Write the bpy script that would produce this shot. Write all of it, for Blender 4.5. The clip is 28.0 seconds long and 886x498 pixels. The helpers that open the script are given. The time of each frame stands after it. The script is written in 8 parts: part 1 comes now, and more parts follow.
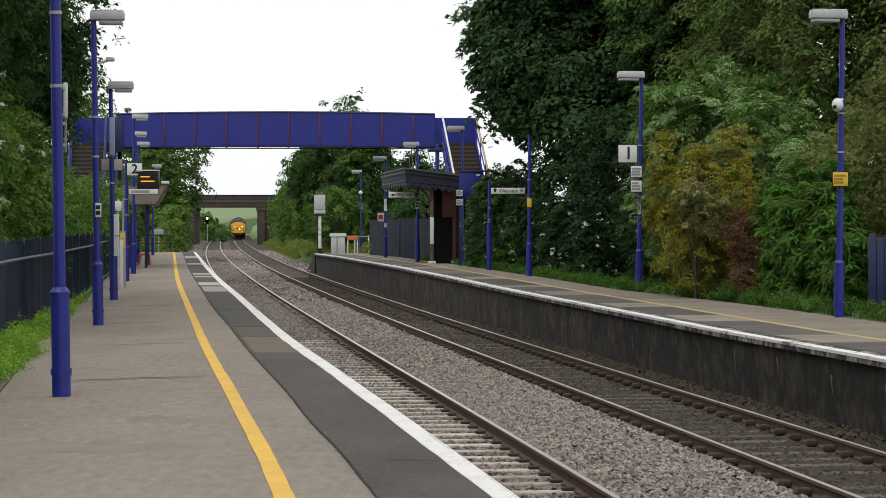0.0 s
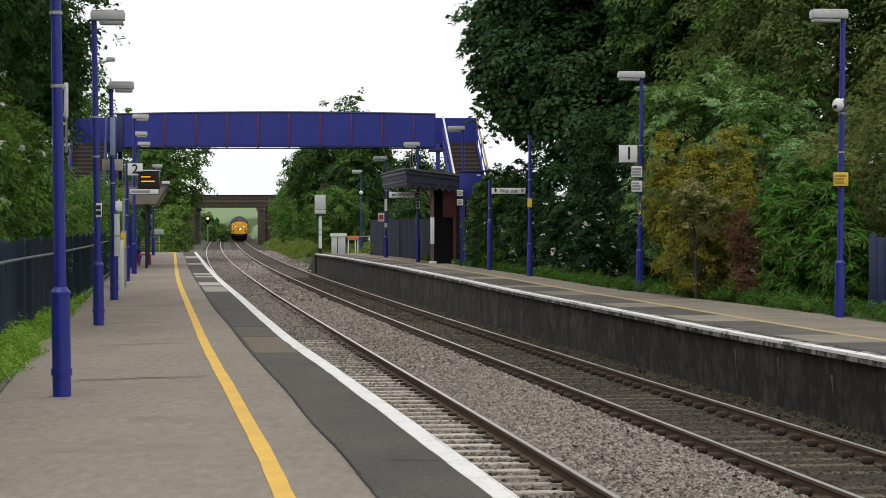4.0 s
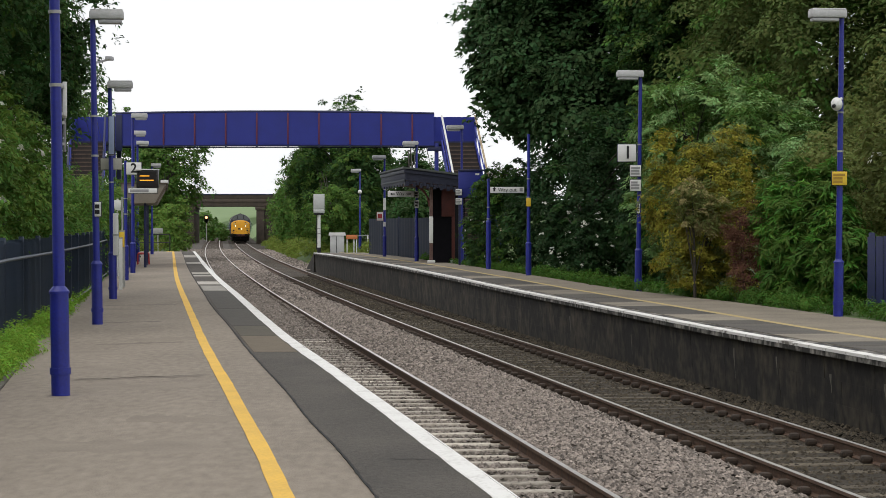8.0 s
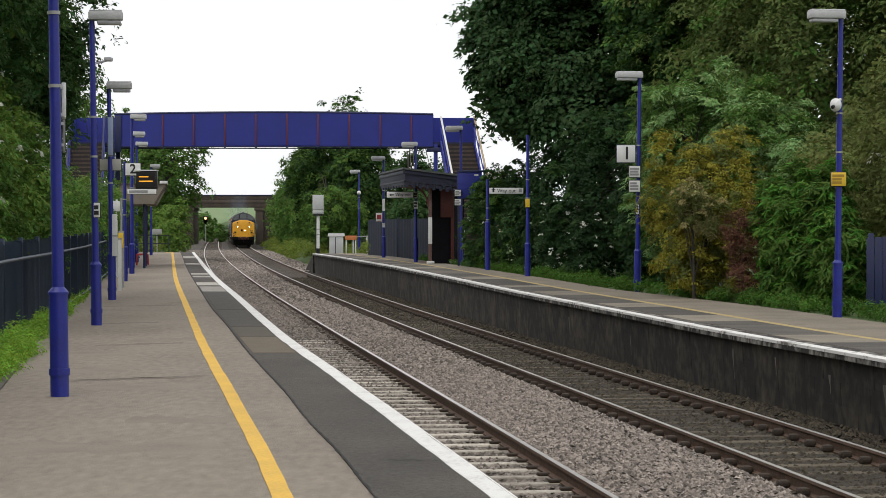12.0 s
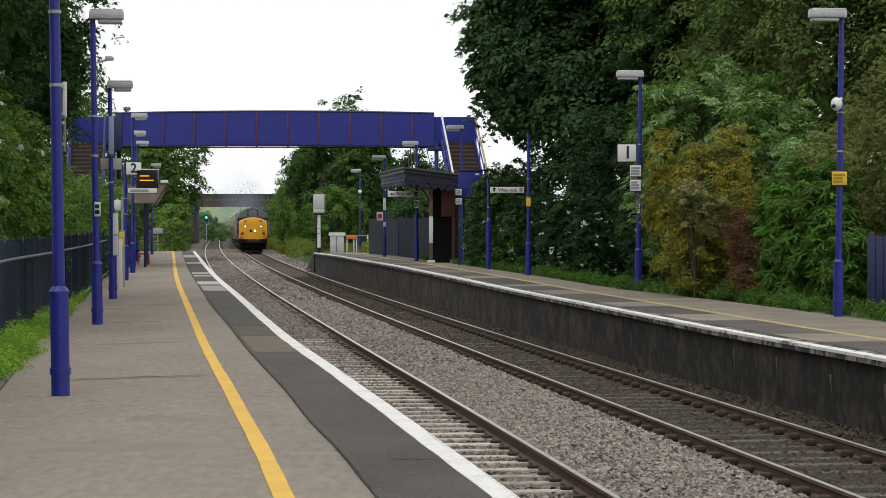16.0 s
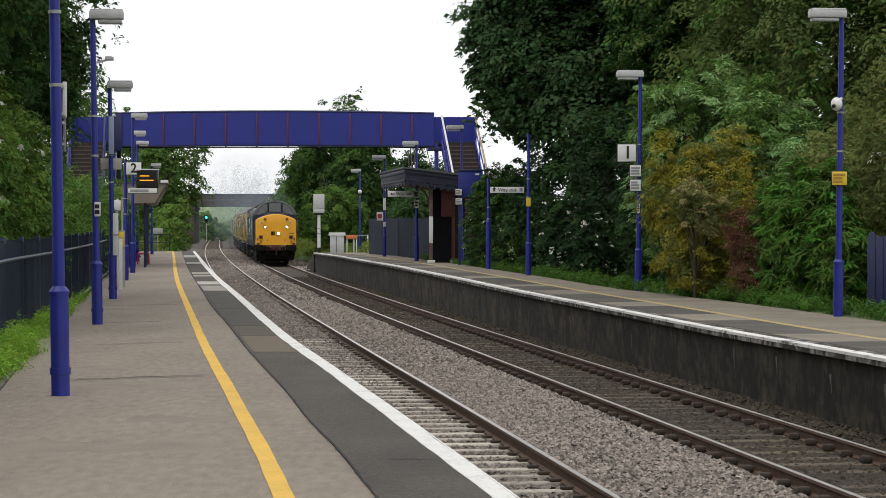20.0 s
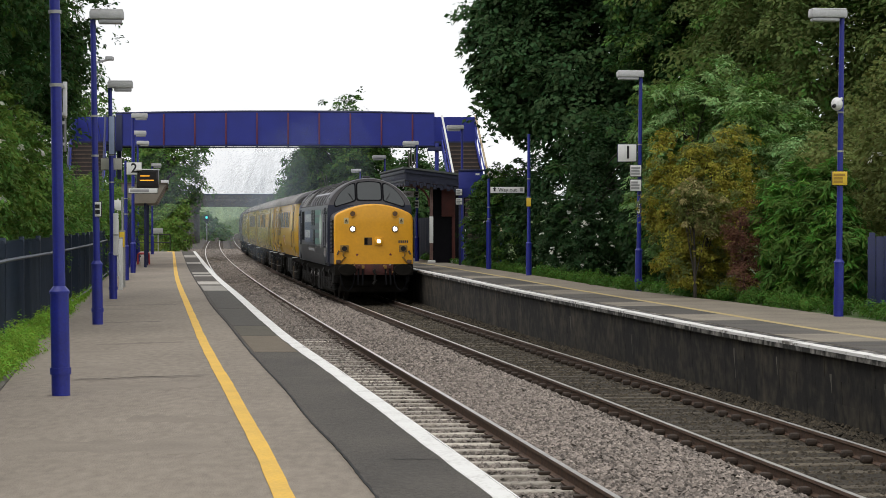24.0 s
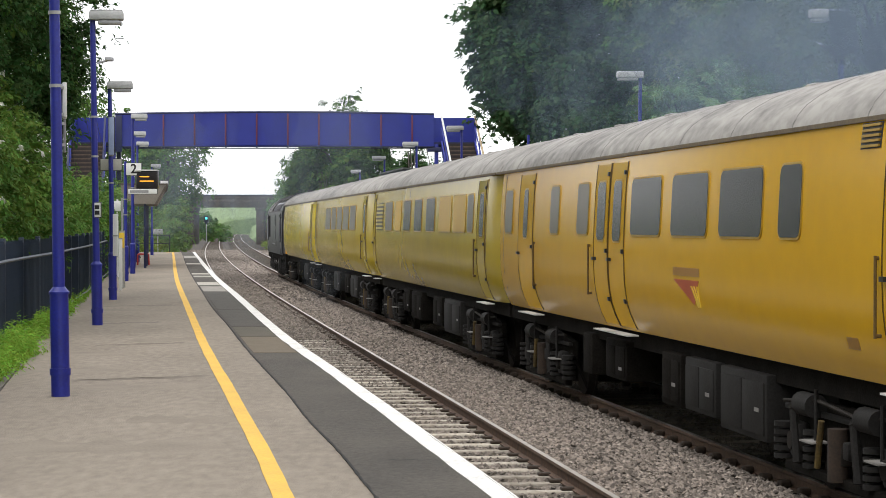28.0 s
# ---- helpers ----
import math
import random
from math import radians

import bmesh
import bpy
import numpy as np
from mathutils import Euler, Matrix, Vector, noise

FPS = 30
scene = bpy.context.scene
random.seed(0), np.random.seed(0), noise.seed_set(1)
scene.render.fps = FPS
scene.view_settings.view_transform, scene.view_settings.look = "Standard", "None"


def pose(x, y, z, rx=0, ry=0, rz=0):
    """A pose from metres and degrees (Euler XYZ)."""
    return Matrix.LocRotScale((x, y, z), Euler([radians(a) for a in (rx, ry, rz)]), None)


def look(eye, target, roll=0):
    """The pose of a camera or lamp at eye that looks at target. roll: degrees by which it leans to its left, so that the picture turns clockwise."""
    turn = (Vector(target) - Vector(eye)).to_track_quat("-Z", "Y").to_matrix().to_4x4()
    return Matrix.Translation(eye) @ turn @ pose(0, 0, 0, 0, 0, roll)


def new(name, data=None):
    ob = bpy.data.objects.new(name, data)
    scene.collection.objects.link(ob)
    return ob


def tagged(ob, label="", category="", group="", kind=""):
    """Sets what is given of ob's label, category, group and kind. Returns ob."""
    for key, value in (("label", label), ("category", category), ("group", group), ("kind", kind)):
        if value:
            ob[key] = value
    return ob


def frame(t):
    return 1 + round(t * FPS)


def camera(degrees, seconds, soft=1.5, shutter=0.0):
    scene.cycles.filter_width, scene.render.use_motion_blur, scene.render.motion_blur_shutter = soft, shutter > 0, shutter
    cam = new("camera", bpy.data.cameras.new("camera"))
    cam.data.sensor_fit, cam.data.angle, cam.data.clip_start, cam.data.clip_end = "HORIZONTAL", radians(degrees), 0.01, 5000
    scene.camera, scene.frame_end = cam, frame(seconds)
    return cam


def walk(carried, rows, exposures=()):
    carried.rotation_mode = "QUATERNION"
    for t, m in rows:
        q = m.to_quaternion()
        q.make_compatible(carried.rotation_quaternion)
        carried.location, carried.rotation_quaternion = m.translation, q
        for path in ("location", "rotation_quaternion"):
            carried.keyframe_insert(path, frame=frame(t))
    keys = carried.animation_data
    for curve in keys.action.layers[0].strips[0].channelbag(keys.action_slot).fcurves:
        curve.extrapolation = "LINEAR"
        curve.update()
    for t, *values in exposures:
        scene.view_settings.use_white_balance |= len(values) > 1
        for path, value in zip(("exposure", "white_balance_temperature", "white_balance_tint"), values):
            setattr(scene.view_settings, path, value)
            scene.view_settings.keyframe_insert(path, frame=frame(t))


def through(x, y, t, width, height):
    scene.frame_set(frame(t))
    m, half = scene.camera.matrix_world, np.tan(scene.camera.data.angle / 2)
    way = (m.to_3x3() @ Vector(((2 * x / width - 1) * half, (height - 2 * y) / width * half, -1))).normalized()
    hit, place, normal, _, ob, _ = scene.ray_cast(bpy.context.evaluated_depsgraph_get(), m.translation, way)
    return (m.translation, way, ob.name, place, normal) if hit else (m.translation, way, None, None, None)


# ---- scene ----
# ---------------------------------------------------------------- camera
# A long lens on a standing tripod; small shakes: seconds, turn right, tilt up (thousandths of a degree)
EYE = (0.0, 0.0, 1.52)
SHAKE = [(0.0, 0, 0), (0.5, 0, 0), (1.0, 0, -20), (1.5, -18, 0), (2.0, 0, 20), (2.5, 3, 18), (3.0, 20, 20), (3.5, 18, 4),
         (5.5, 0, 0), (6.5, 0, 0), (7.0, 0, -24), (7.5, 0, -42), (8.0, -20, -22), (8.5, -20, -22), (9.0, -21, 0), (9.5, -20, -22),
         (10.0, 0, -22), (10.5, 0, -64), (11.0, -21, -42), (11.5, -43, -22), (12.0, -43, 0), (12.5, -22, -22),
         (14.5, -25, -43), (15.0, -26, -42), (15.5, -22, -22), (16.0, -22, -22), (16.5, -41, -22), (17.5, -41, -22), (18.0, -23, -20),
         (18.5, -40, -22), (19.0, -41, -18), (19.5, -38, -18), (20.0, -22, -22), (21.5, -22, -19), (23.5, -22, -20), (24.0, -14, -22),
         (24.5, -22, -50), (25.0, -22, -45), (25.5, -42, -22), (26.0, -43, 0), (26.5, -42, -2), (27.0, -22, -2), (27.5, -22, -19), (28.0, -23, -3)]
cam = camera(22.62, 28.0, soft=0.8)
walk(cam, [(t, pose(*EYE, 89.4 + up / 1000, 0, turn / 1000)) for t, turn, up in SHAKE],
     exposures=[(0.0, -0.44), (23.0, -0.44), (24.5, -0.36), (25.5, -0.24), (26.5, -0.09), (28.0, 0.04)])

# ---------------------------------------------------------------- light
SUN_UP, SUN_ROUND = 63.0, 215.0
world = bpy.data.worlds.new("overcast_sky")
scene.world = world
world.use_nodes = True
nt = world.node_tree
sky = nt.nodes.new("ShaderNodeTexSky")
sky.sky_type, sky.sun_disc = "NISHITA", False
sky.sun_elevation, sky.sun_rotation = radians(SUN_UP), radians(SUN_ROUND)
sky.dust_density, sky.air_density = 4.0, 1.0
veil = nt.nodes.new("ShaderNodeMix")
veil.data_type = "RGBA"
veil.inputs[0].default_value = 0.86
veil.inputs[7].default_value = (11.9, 12.0, 12.2, 1)
nt.links.new(sky.outputs[0], veil.inputs[6])
back = nt.nodes["Background"]
nt.links.new(veil.outputs[2], back.inputs[0])
back.inputs[1].default_value = 0.13
sun = new("sun", bpy.data.lights.new("sun", "SUN"))
sun.data.energy, sun.data.angle, sun.data.color = 1.2, radians(45), (1.0, 0.97, 0.92)
_az = radians(SUN_ROUND)
sun.matrix_world = look((0, 0, 0), (-math.sin(_az) * math.cos(radians(SUN_UP)), -math.cos(_az) * math.cos(radians(SUN_UP)), -math.sin(radians(SUN_UP))))


# ---------------------------------------------------------------- materials
def surface(name, col, col2=None, scale=6.0, rough=0.8, bump=0.0, metal=0.0, fine=40.0, bump_scale=None, island=0.0, obj_random=0.0, spec=0.5, mix_lo=0.35, mix_hi=0.65, stretch=(1, 1, 1), placed=False):
    """A painted, mineral or metal surface with variation at two scales."""
    m = bpy.data.materials.new(name)
    m.use_nodes = True
    n, l = m.node_tree.nodes, m.node_tree.links
    p = n["Principled BSDF"]
    p.inputs["Roughness"].default_value, p.inputs["Metallic"].default_value = rough, metal
    p.inputs["Specular IOR Level"].default_value = spec
    tc = n.new("ShaderNodeTexCoord")
    mp = n.new("ShaderNodeMapping")
    mp.inputs["Scale"].default_value = stretch
    l.new(n.new("ShaderNodeNewGeometry").outputs["Position"] if placed else tc.outputs["Object"], mp.inputs[0])
    big, small = n.new("ShaderNodeTexNoise"), n.new("ShaderNodeTexNoise")
    for tex, s in ((big, scale), (small, fine)):
        tex.inputs["Scale"].default_value = s
        tex.inputs["Detail"].default_value = 5
        l.new(mp.outputs[0], tex.inputs["Vector"])
    blend = n.new("ShaderNodeMath")
    blend.operation = "MULTIPLY_ADD"
    l.new(small.outputs[0], blend.inputs[0])
    blend.inputs[1].default_value = 0.5
    half = n.new("ShaderNodeMath")
    half.operation = "MULTIPLY"
    half.inputs[1].default_value = 0.5
    l.new(big.outputs[0], half.inputs[0])
    l.new(half.outputs[0], blend.inputs[2])
    ramp = n.new("ShaderNodeMapRange")
    ramp.inputs[1].default_value, ramp.inputs[2].default_value = mix_lo, mix_hi
    l.new(blend.outputs[0], ramp.inputs[0])
    c2 = col2 or tuple(0.72 * c for c in col)
    mix = n.new("ShaderNodeMix")
    mix.data_type = "RGBA"
    mix.inputs[6].default_value, mix.inputs[7].default_value = (*c2, 1), (*col, 1)
    l.new(ramp.outputs[0], mix.inputs[0])
    out = mix.outputs[2]
    if island or obj_random:
        src = n.new("ShaderNodeNewGeometry").outputs["Random Per Island"] if island else n.new("ShaderNodeObjectInfo").outputs["Random"]
        amount = island or obj_random
        r = n.new("ShaderNodeMapRange")
        r.inputs[3].default_value, r.inputs[4].default_value = 1 - amount, 1 + amount
        l.new(src, r.inputs[0])
        hsv = n.new("ShaderNodeHueSaturation")
        l.new(r.outputs[0], hsv.inputs["Value"])
        l.new(out, hsv.inputs["Color"])
        out = hsv.outputs[0]
    l.new(out, p.inputs["Base Color"])
    if bump:
        b = n.new("ShaderNodeBump")
        b.inputs["Strength"].default_value, b.inputs["Distance"].default_value = bump, 0.02
        h = small
        if bump_scale:
            h = n.new("ShaderNodeTexNoise")
            h.inputs["Scale"].default_value, h.inputs["Detail"].default_value = bump_scale, 4
            l.new(mp.outputs[0], h.inputs["Vector"])
        l.new(h.outputs[0], b.inputs["Height"])
        l.new(b.outputs[0], p.inputs["Normal"])
    return m


def leafage(name, col, vary=0.48, hue=0.03, through=0.35):
    """Leaves: each one its own shade, a little light passes."""
    m = bpy.data.materials.new(name)
    m.use_nodes = True
    n, l = m.node_tree.nodes, m.node_tree.links
    p = n["Principled BSDF"]
    p.inputs["Roughness"].default_value = 0.75
    p.inputs["Specular IOR Level"].default_value = 0.18
    rnd = n.new("ShaderNodeNewGeometry").outputs["Random Per Island"]
    tc = n.new("ShaderNodeTexCoord")
    add = n.new("ShaderNodeMath")
    add.operation = "MULTIPLY_ADD"
    add.inputs[1].default_value = 0.55
    l.new(rnd, add.inputs[0])
    parts_sum = None
    for size, gain in ((0.7, 1.0), (2.6, 1.3)):
        tex = n.new("ShaderNodeTexNoise")
        tex.inputs["Scale"].default_value, tex.inputs["Detail"].default_value = size, 1.0
        l.new(tc.outputs["Object"], tex.inputs["Vector"])
        mul = n.new("ShaderNodeMath")
        mul.operation = "MULTIPLY_ADD"
        mul.inputs[1].default_value = gain
        l.new(tex.outputs[0], mul.inputs[0])
        if parts_sum:
            l.new(parts_sum, mul.inputs[2])
        else:
            mul.inputs[2].default_value = 0.0
        parts_sum = mul.outputs[0]
    l.new(parts_sum, add.inputs[2])
    r = n.new("ShaderNodeMapRange")
    r.inputs[1].default_value, r.inputs[2].default_value = 0.8, 2.05
    r.inputs[3].default_value, r.inputs[4].default_value = 1 - vary, 1 + vary
    l.new(add.outputs[0], r.inputs[0])
    rh = n.new("ShaderNodeMapRange")
    rh.inputs[3].default_value, rh.inputs[4].default_value = 0.5 - hue, 0.5 + hue
    l.new(rnd, rh.inputs[0])
    hsv = n.new("ShaderNodeHueSaturation")
    hsv.inputs["Color"].default_value = (*col, 1)
    l.new(r.outputs[0], hsv.inputs["Value"])
    l.new(rh.outputs[0], hsv.inputs["Hue"])
    l.new(hsv.outputs[0], p.inputs["Base Color"])
    tr = n.new("ShaderNodeBsdfTranslucent")
    l.new(hsv.outputs[0], tr.inputs[0])
    mix = n.new("ShaderNodeMixShader")
    mix.inputs[0].default_value = through
    l.new(p.outputs[0], mix.inputs[1])
    l.new(tr.outputs[0], mix.inputs[2])
    l.new(mix.outputs[0], n["Material Output"].inputs[0])
    return m


def glowing(name, col, strength):
    m = bpy.data.materials.new(name)
    m.use_nodes = True
    p = m.node_tree.nodes["Principled BSDF"]
    p.inputs["Base Color"].default_value = (*col, 1)
    p.inputs["Emission Color"].default_value = (*col, 1)
    p.inputs["Emission Strength"].default_value = strength
    return m


def glossy(name, col, rough=0.08):
    m = bpy.data.materials.new(name)
    m.use_nodes = True
    p = m.node_tree.nodes["Principled BSDF"]
    p.inputs["Base Color"].default_value = (*col, 1)
    p.inputs["Roughness"].default_value = rough
    p.inputs["Specular IOR Level"].default_value = 0.3
    return m


ASPHALT_TAN = surface("worn_tan_asphalt", (0.28, 0.236, 0.187), (0.18, 0.151, 0.119), 0.7, 0.92, 0.35, fine=13, bump_scale=80, mix_lo=0.36, mix_hi=0.64, stretch=(1, 0.3, 1))
ASPHALT_DARK = surface("dark_edge_tarmac", (0.082, 0.071, 0.058), (0.045, 0.039, 0.032), 1.2, 0.9, 0.6, fine=24, bump_scale=60, mix_lo=0.38, mix_hi=0.62, stretch=(1, 0.5, 1))
WHITE_LINE = surface("worn_white_paint", (0.74, 0.73, 0.7), (0.5, 0.48, 0.45), 2.5, 0.75, 0.15, mix_lo=0.3, mix_hi=0.52)
WHITE_WORN = surface("flaking_white_paint", (0.7, 0.68, 0.65), (0.16, 0.145, 0.125), 1.6, 0.8, 0.2, fine=9, mix_lo=0.36, mix_hi=0.46)
YELLOW_LINE = surface("yellow_line_paint", (0.78, 0.47, 0.06), (0.6, 0.36, 0.06), 2.0, 0.75, 0.15)
FADED_YELLOW = surface("faded_yellow_line", (0.46, 0.35, 0.13), (0.3, 0.23, 0.11), 3.0, 0.85, 0.15)
TACTILE = surface("faded_white_bars", (0.42, 0.39, 0.34), (0.27, 0.25, 0.22), 4.0, 0.85, 0.15, obj_random=0.2)
WALL_STONE = surface("sooty_platform_wall", (0.1, 0.082, 0.06), (0.011, 0.009, 0.0065), 1.7, 0.95, 0.6, fine=6.5, stretch=(1, 1, 0.65), mix_lo=0.45, mix_hi=0.8)
WALL_BLOCK = surface("sooty_wall_block", (0.09, 0.073, 0.049), (0.009, 0.0075, 0.0055), 1.3, 0.95, 0.6, fine=5, stretch=(1, 1, 0.85), mix_lo=0.45, mix_hi=0.74, obj_random=0.2, placed=True)
LIME = surface("lime_streak", (0.16, 0.148, 0.12), (0.05, 0.044, 0.034), 5, 0.95, fine=14, stretch=(1, 1, 0.3))
COPING = surface("flaked_dirty_coping", (0.3, 0.28, 0.25), (0.022, 0.02, 0.017), 2.2, 0.9, 0.3, fine=7, mix_lo=0.47, mix_hi=0.62)
BALLAST = surface("ballast_bed", (0.11, 0.093, 0.078), (0.03, 0.026, 0.022), 9, 1.0, 1.0, fine=26, bump_scale=22)
BALLAST_DARK = surface("dark_brown_ballast_bed", (0.05, 0.038, 0.024), (0.012, 0.0095, 0.006), 7, 1.0, 1.0, fine=26, bump_scale=22)
STONE_LIGHT = surface("ballast_stone", (0.305, 0.26, 0.224), (0.145, 0.122, 0.104), 12, 0.95, 0.2, island=0.65)
STONE_MID = surface("dusty_ballast_stone", (0.27, 0.232, 0.2), (0.11, 0.094, 0.08), 12, 0.95, 0.2, island=0.5)
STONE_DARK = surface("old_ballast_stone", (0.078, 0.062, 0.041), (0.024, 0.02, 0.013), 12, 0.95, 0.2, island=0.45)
SLEEPER_CONC = surface("weathered_concrete_sleeper", (0.52, 0.475, 0.405), (0.26, 0.225, 0.18), 3.5, 0.9, 0.3, fine=14, obj_random=0.28, placed=True)
SLEEPER_OLD = surface("old_grey_sleeper", (0.12, 0.098, 0.066), (0.04, 0.032, 0.022), 5, 0.95, 0.4, obj_random=0.3, placed=True)
SLEEPER_FAR = surface("dirty_far_sleeper", (0.16, 0.135, 0.11), (0.09, 0.075, 0.06), 5, 0.95, 0.3)
RUST = surface("rusty_rail_steel", (0.125, 0.07, 0.042), (0.055, 0.033, 0.022), 8, 0.8, 0.3)
RAIL_TOP = surface("polished_rail_head", (0.62, 0.6, 0.57), (0.45, 0.42, 0.38), 3, 0.38, 0.0, metal=0.85)
IRON_DARK = surface("dark_cast_iron", (0.055, 0.034, 0.02), (0.025, 0.018, 0.013), 9, 0.85, 0.2)
BLUE = surface("royal_blue_gloss_paint", (0.012, 0.02, 0.255), (0.009, 0.014, 0.17), 3, 0.4, 0.05)
BLUE_DARK = surface("dark_navy_paint", (0.012, 0.018, 0.085), (0.008, 0.012, 0.05), 3, 0.5, 0.05)
BLUE_BRIDGE = surface("footbridge_blue_paint", (0.015, 0.026, 0.265), (0.011, 0.019, 0.19), 1.2, 0.55, 0.05)
RED_RIB = surface("dull_red_paint", (0.14, 0.025, 0.055), (0.1, 0.02, 0.05), 5, 0.6)
CANOPY_NAVY = surface("slate_navy_boarding", (0.018, 0.021, 0.046), (0.011, 0.013, 0.028), 4, 0.6, 0.1)
MAROON = surface("maroon_ironwork", (0.11, 0.022, 0.016), (0.06, 0.014, 0.011), 5, 0.6)
LAMP_GREY = surface("pale_grey_lamp_housing", (0.5, 0.5, 0.5), (0.4, 0.4, 0.4), 5, 0.5)
LAMP_LID = surface("bright_lamp_lid", (0.66, 0.66, 0.66), (0.58, 0.58, 0.58), 5, 0.45)
LAMP_LENS = surface("frosted_lamp_bowl", (0.42, 0.42, 0.43), (0.34, 0.34, 0.35), 9, 0.35)
WHITE = surface("off_white_enamel", (0.72, 0.72, 0.7), (0.62, 0.62, 0.6), 4, 0.5)
BLACK = surface("black_paint", (0.012, 0.012, 0.013), (0.007, 0.007, 0.008), 4, 0.5)
SIGN_YELLOW = surface("yellow_notice", (0.75, 0.5, 0.03), (0.6, 0.4, 0.03), 5, 0.5)
GREY_POST = surface("galvanised_post", (0.4, 0.4, 0.38), (0.3, 0.3, 0.28), 6, 0.5, metal=0.4)
BRICK_DARK = surface("dark_engineering_brick", (0.075, 0.055, 0.042), (0.035, 0.027, 0.022), 1.5, 0.9, 0.4, fine=12)
GIRDER = surface("brown_rusty_girder", (0.085, 0.062, 0.045), (0.045, 0.034, 0.028), 1.3, 0.8, 0.2)
FENCE_BLUE = surface("dark_blue_palisade", (0.015, 0.03, 0.062), (0.01, 0.02, 0.042), 3, 0.55)
BARK = surface("tree_bark", (0.06, 0.05, 0.04), (0.03, 0.026, 0.02), 8, 0.95, 0.5)
GRASS_GROUND = surface("rough_grass_ground", (0.07, 0.115, 0.025), (0.035, 0.06, 0.016), 0.6, 1.0, 0.6, fine=9)
FIELD = surface("distant_pasture", (0.17, 0.245, 0.1), (0.135, 0.2, 0.08), 0.02, 1.0, 0.0, fine=0.2)
ORANGE_TEXT = glowing("amber_dot_matrix", (1.0, 0.42, 0.03), 0.8)

# ---------------------------------------------------------------- plan lines
def line(points):
    """A smooth way through (y, x) points, straight on beyond both ends: gives x and slope at y."""
    ys, xs = np.array([p[0] for p in points], float), np.array([p[1] for p in points], float)
    d = np.diff(xs) / np.diff(ys)
    m = np.concatenate(([d[0]], (d[:-1] * np.diff(ys)[1:] + d[1:] * np.diff(ys)[:-1]) / (ys[2:] - ys[:-2]), [d[-1]]))

    def at(y):
        if y <= ys[0]:
            return xs[0] + m[0] * (y - ys[0]), m[0]
        if y >= ys[-1]:
            return xs[-1] + m[-1] * (y - ys[-1]), m[-1]
        i = int(np.searchsorted(ys, y)) - 1
        w = ys[i + 1] - ys[i]
        u = (y - ys[i]) / w
        x = (2 * u ** 3 - 3 * u * u + 1) * xs[i] + (u ** 3 - 2 * u * u + u) * w * m[i] + (3 * u * u - 2 * u ** 3) * xs[i + 1] + (u ** 3 - u * u) * w * m[i + 1]
        s = ((6 * u * u - 6 * u) * xs[i] + (6 * u - 6 * u * u) * xs[i + 1]) / w + (3 * u * u - 4 * u + 1) * m[i] + (3 * u * u - 2 * u) * m[i + 1]
        return x, s
    return at


FAR_TRACK = line([(-40, 12.5), (5, 6.49), (12, 5.55), (20, 4.48), (30, 3.13), (40, 1.77), (50, 0.43), (60, -0.89), (80, -3.45), (100, -5.93), (125, -8.92), (150, -11.76),
                  (200, -17.16), (250, -22.31), (300, -27.3), (360, -33.2), (395, -36.5), (434, -40.1), (500, -46.2), (560, -51.6), (700, -63.5)])
NEAR_TRACK = line([(-40, 8.5), (5, 2.7), (12, 1.81), (20, 0.78), (30, -0.5), (40, -1.8), (50, -3.09), (60, -4.37), (80, -6.89), (100, -9.33), (125, -12.29), (150, -15.16),
                   (200, -20.65), (250, -25.88), (300, -30.95), (360, -36.9), (415, -42.2), (500, -50.4), (560, -56), (700, -68.4)])
EDGE_LEFT = line([(-40, 7.6), (5, 1.43), (12.4, 0.42), (18.3, -0.39), (20, -0.63), (24, -1.19), (27.2, -1.655), (30, -2.045), (35, -2.7), (40, -3.345), (48, -4.37), (60, -5.93), (80, -8.43), (100, -10.86), (127, -14.15)])
YELLOW_WAY = line([(-40, 6.1), (5, 0.08), (12.4, -0.89), (15, -1.225), (17, -1.5), (20, -1.905), (24, -2.46), (27.2, -2.895), (30, -3.27), (34.3, -3.83), (40, -4.575), (48, -5.62), (60, -7.17), (81, -9.78), (104, -12.6), (127, -15.43)])
JOINT_WAY = line([(-40, 6.65), (5, 0.6), (12.4, -0.376), (15, -0.712), (17, -1.006), (20, -1.397), (24, -1.957), (27.2, -2.4), (30, -2.772), (33.3, -3.205), (40, -4.12), (50, -5.4), (57.5, -6.36), (67, -7.57), (81, -9.32), (111, -12.98), (127, -14.96)])
RAIL_Z = -0.915
RIGHT_Z = [(-40, -0.045), (27, -0.045), (33, -0.058), (40, -0.034), (45, -0.022), (52, -0.005), (62, 0.05), (77, 0.095), (103, 0.074), (123, -0.01)]


def right_z(y):
    return float(np.interp(y, [p[0] for p in RIGHT_Z], [p[1] for p in RIGHT_Z]))


def beside(way, y, off):
    """The point at off metres to the right of a plan line, and the line's heading there in degrees."""
    x, s = way(y)
    q = math.sqrt(1 + s * s)
    return x + off / q, y - off * s / q, math.degrees(math.atan2(-s, 1))


# ---------------------------------------------------------------- mesh tools
def mesh_object(name, verts, faces, mats, parent=None, slots=None):
    me = bpy.data.meshes.new(name)
    me.from_pydata(verts, [], faces)
    for m in (mats if isinstance(mats, (list, tuple)) else [mats]):
        me.materials.append(m)
    if slots is not None:
        me.polygons.foreach_set("material_index", slots)
    me.update()
    ob = new(name, me)
    ob.parent = parent
    return ob


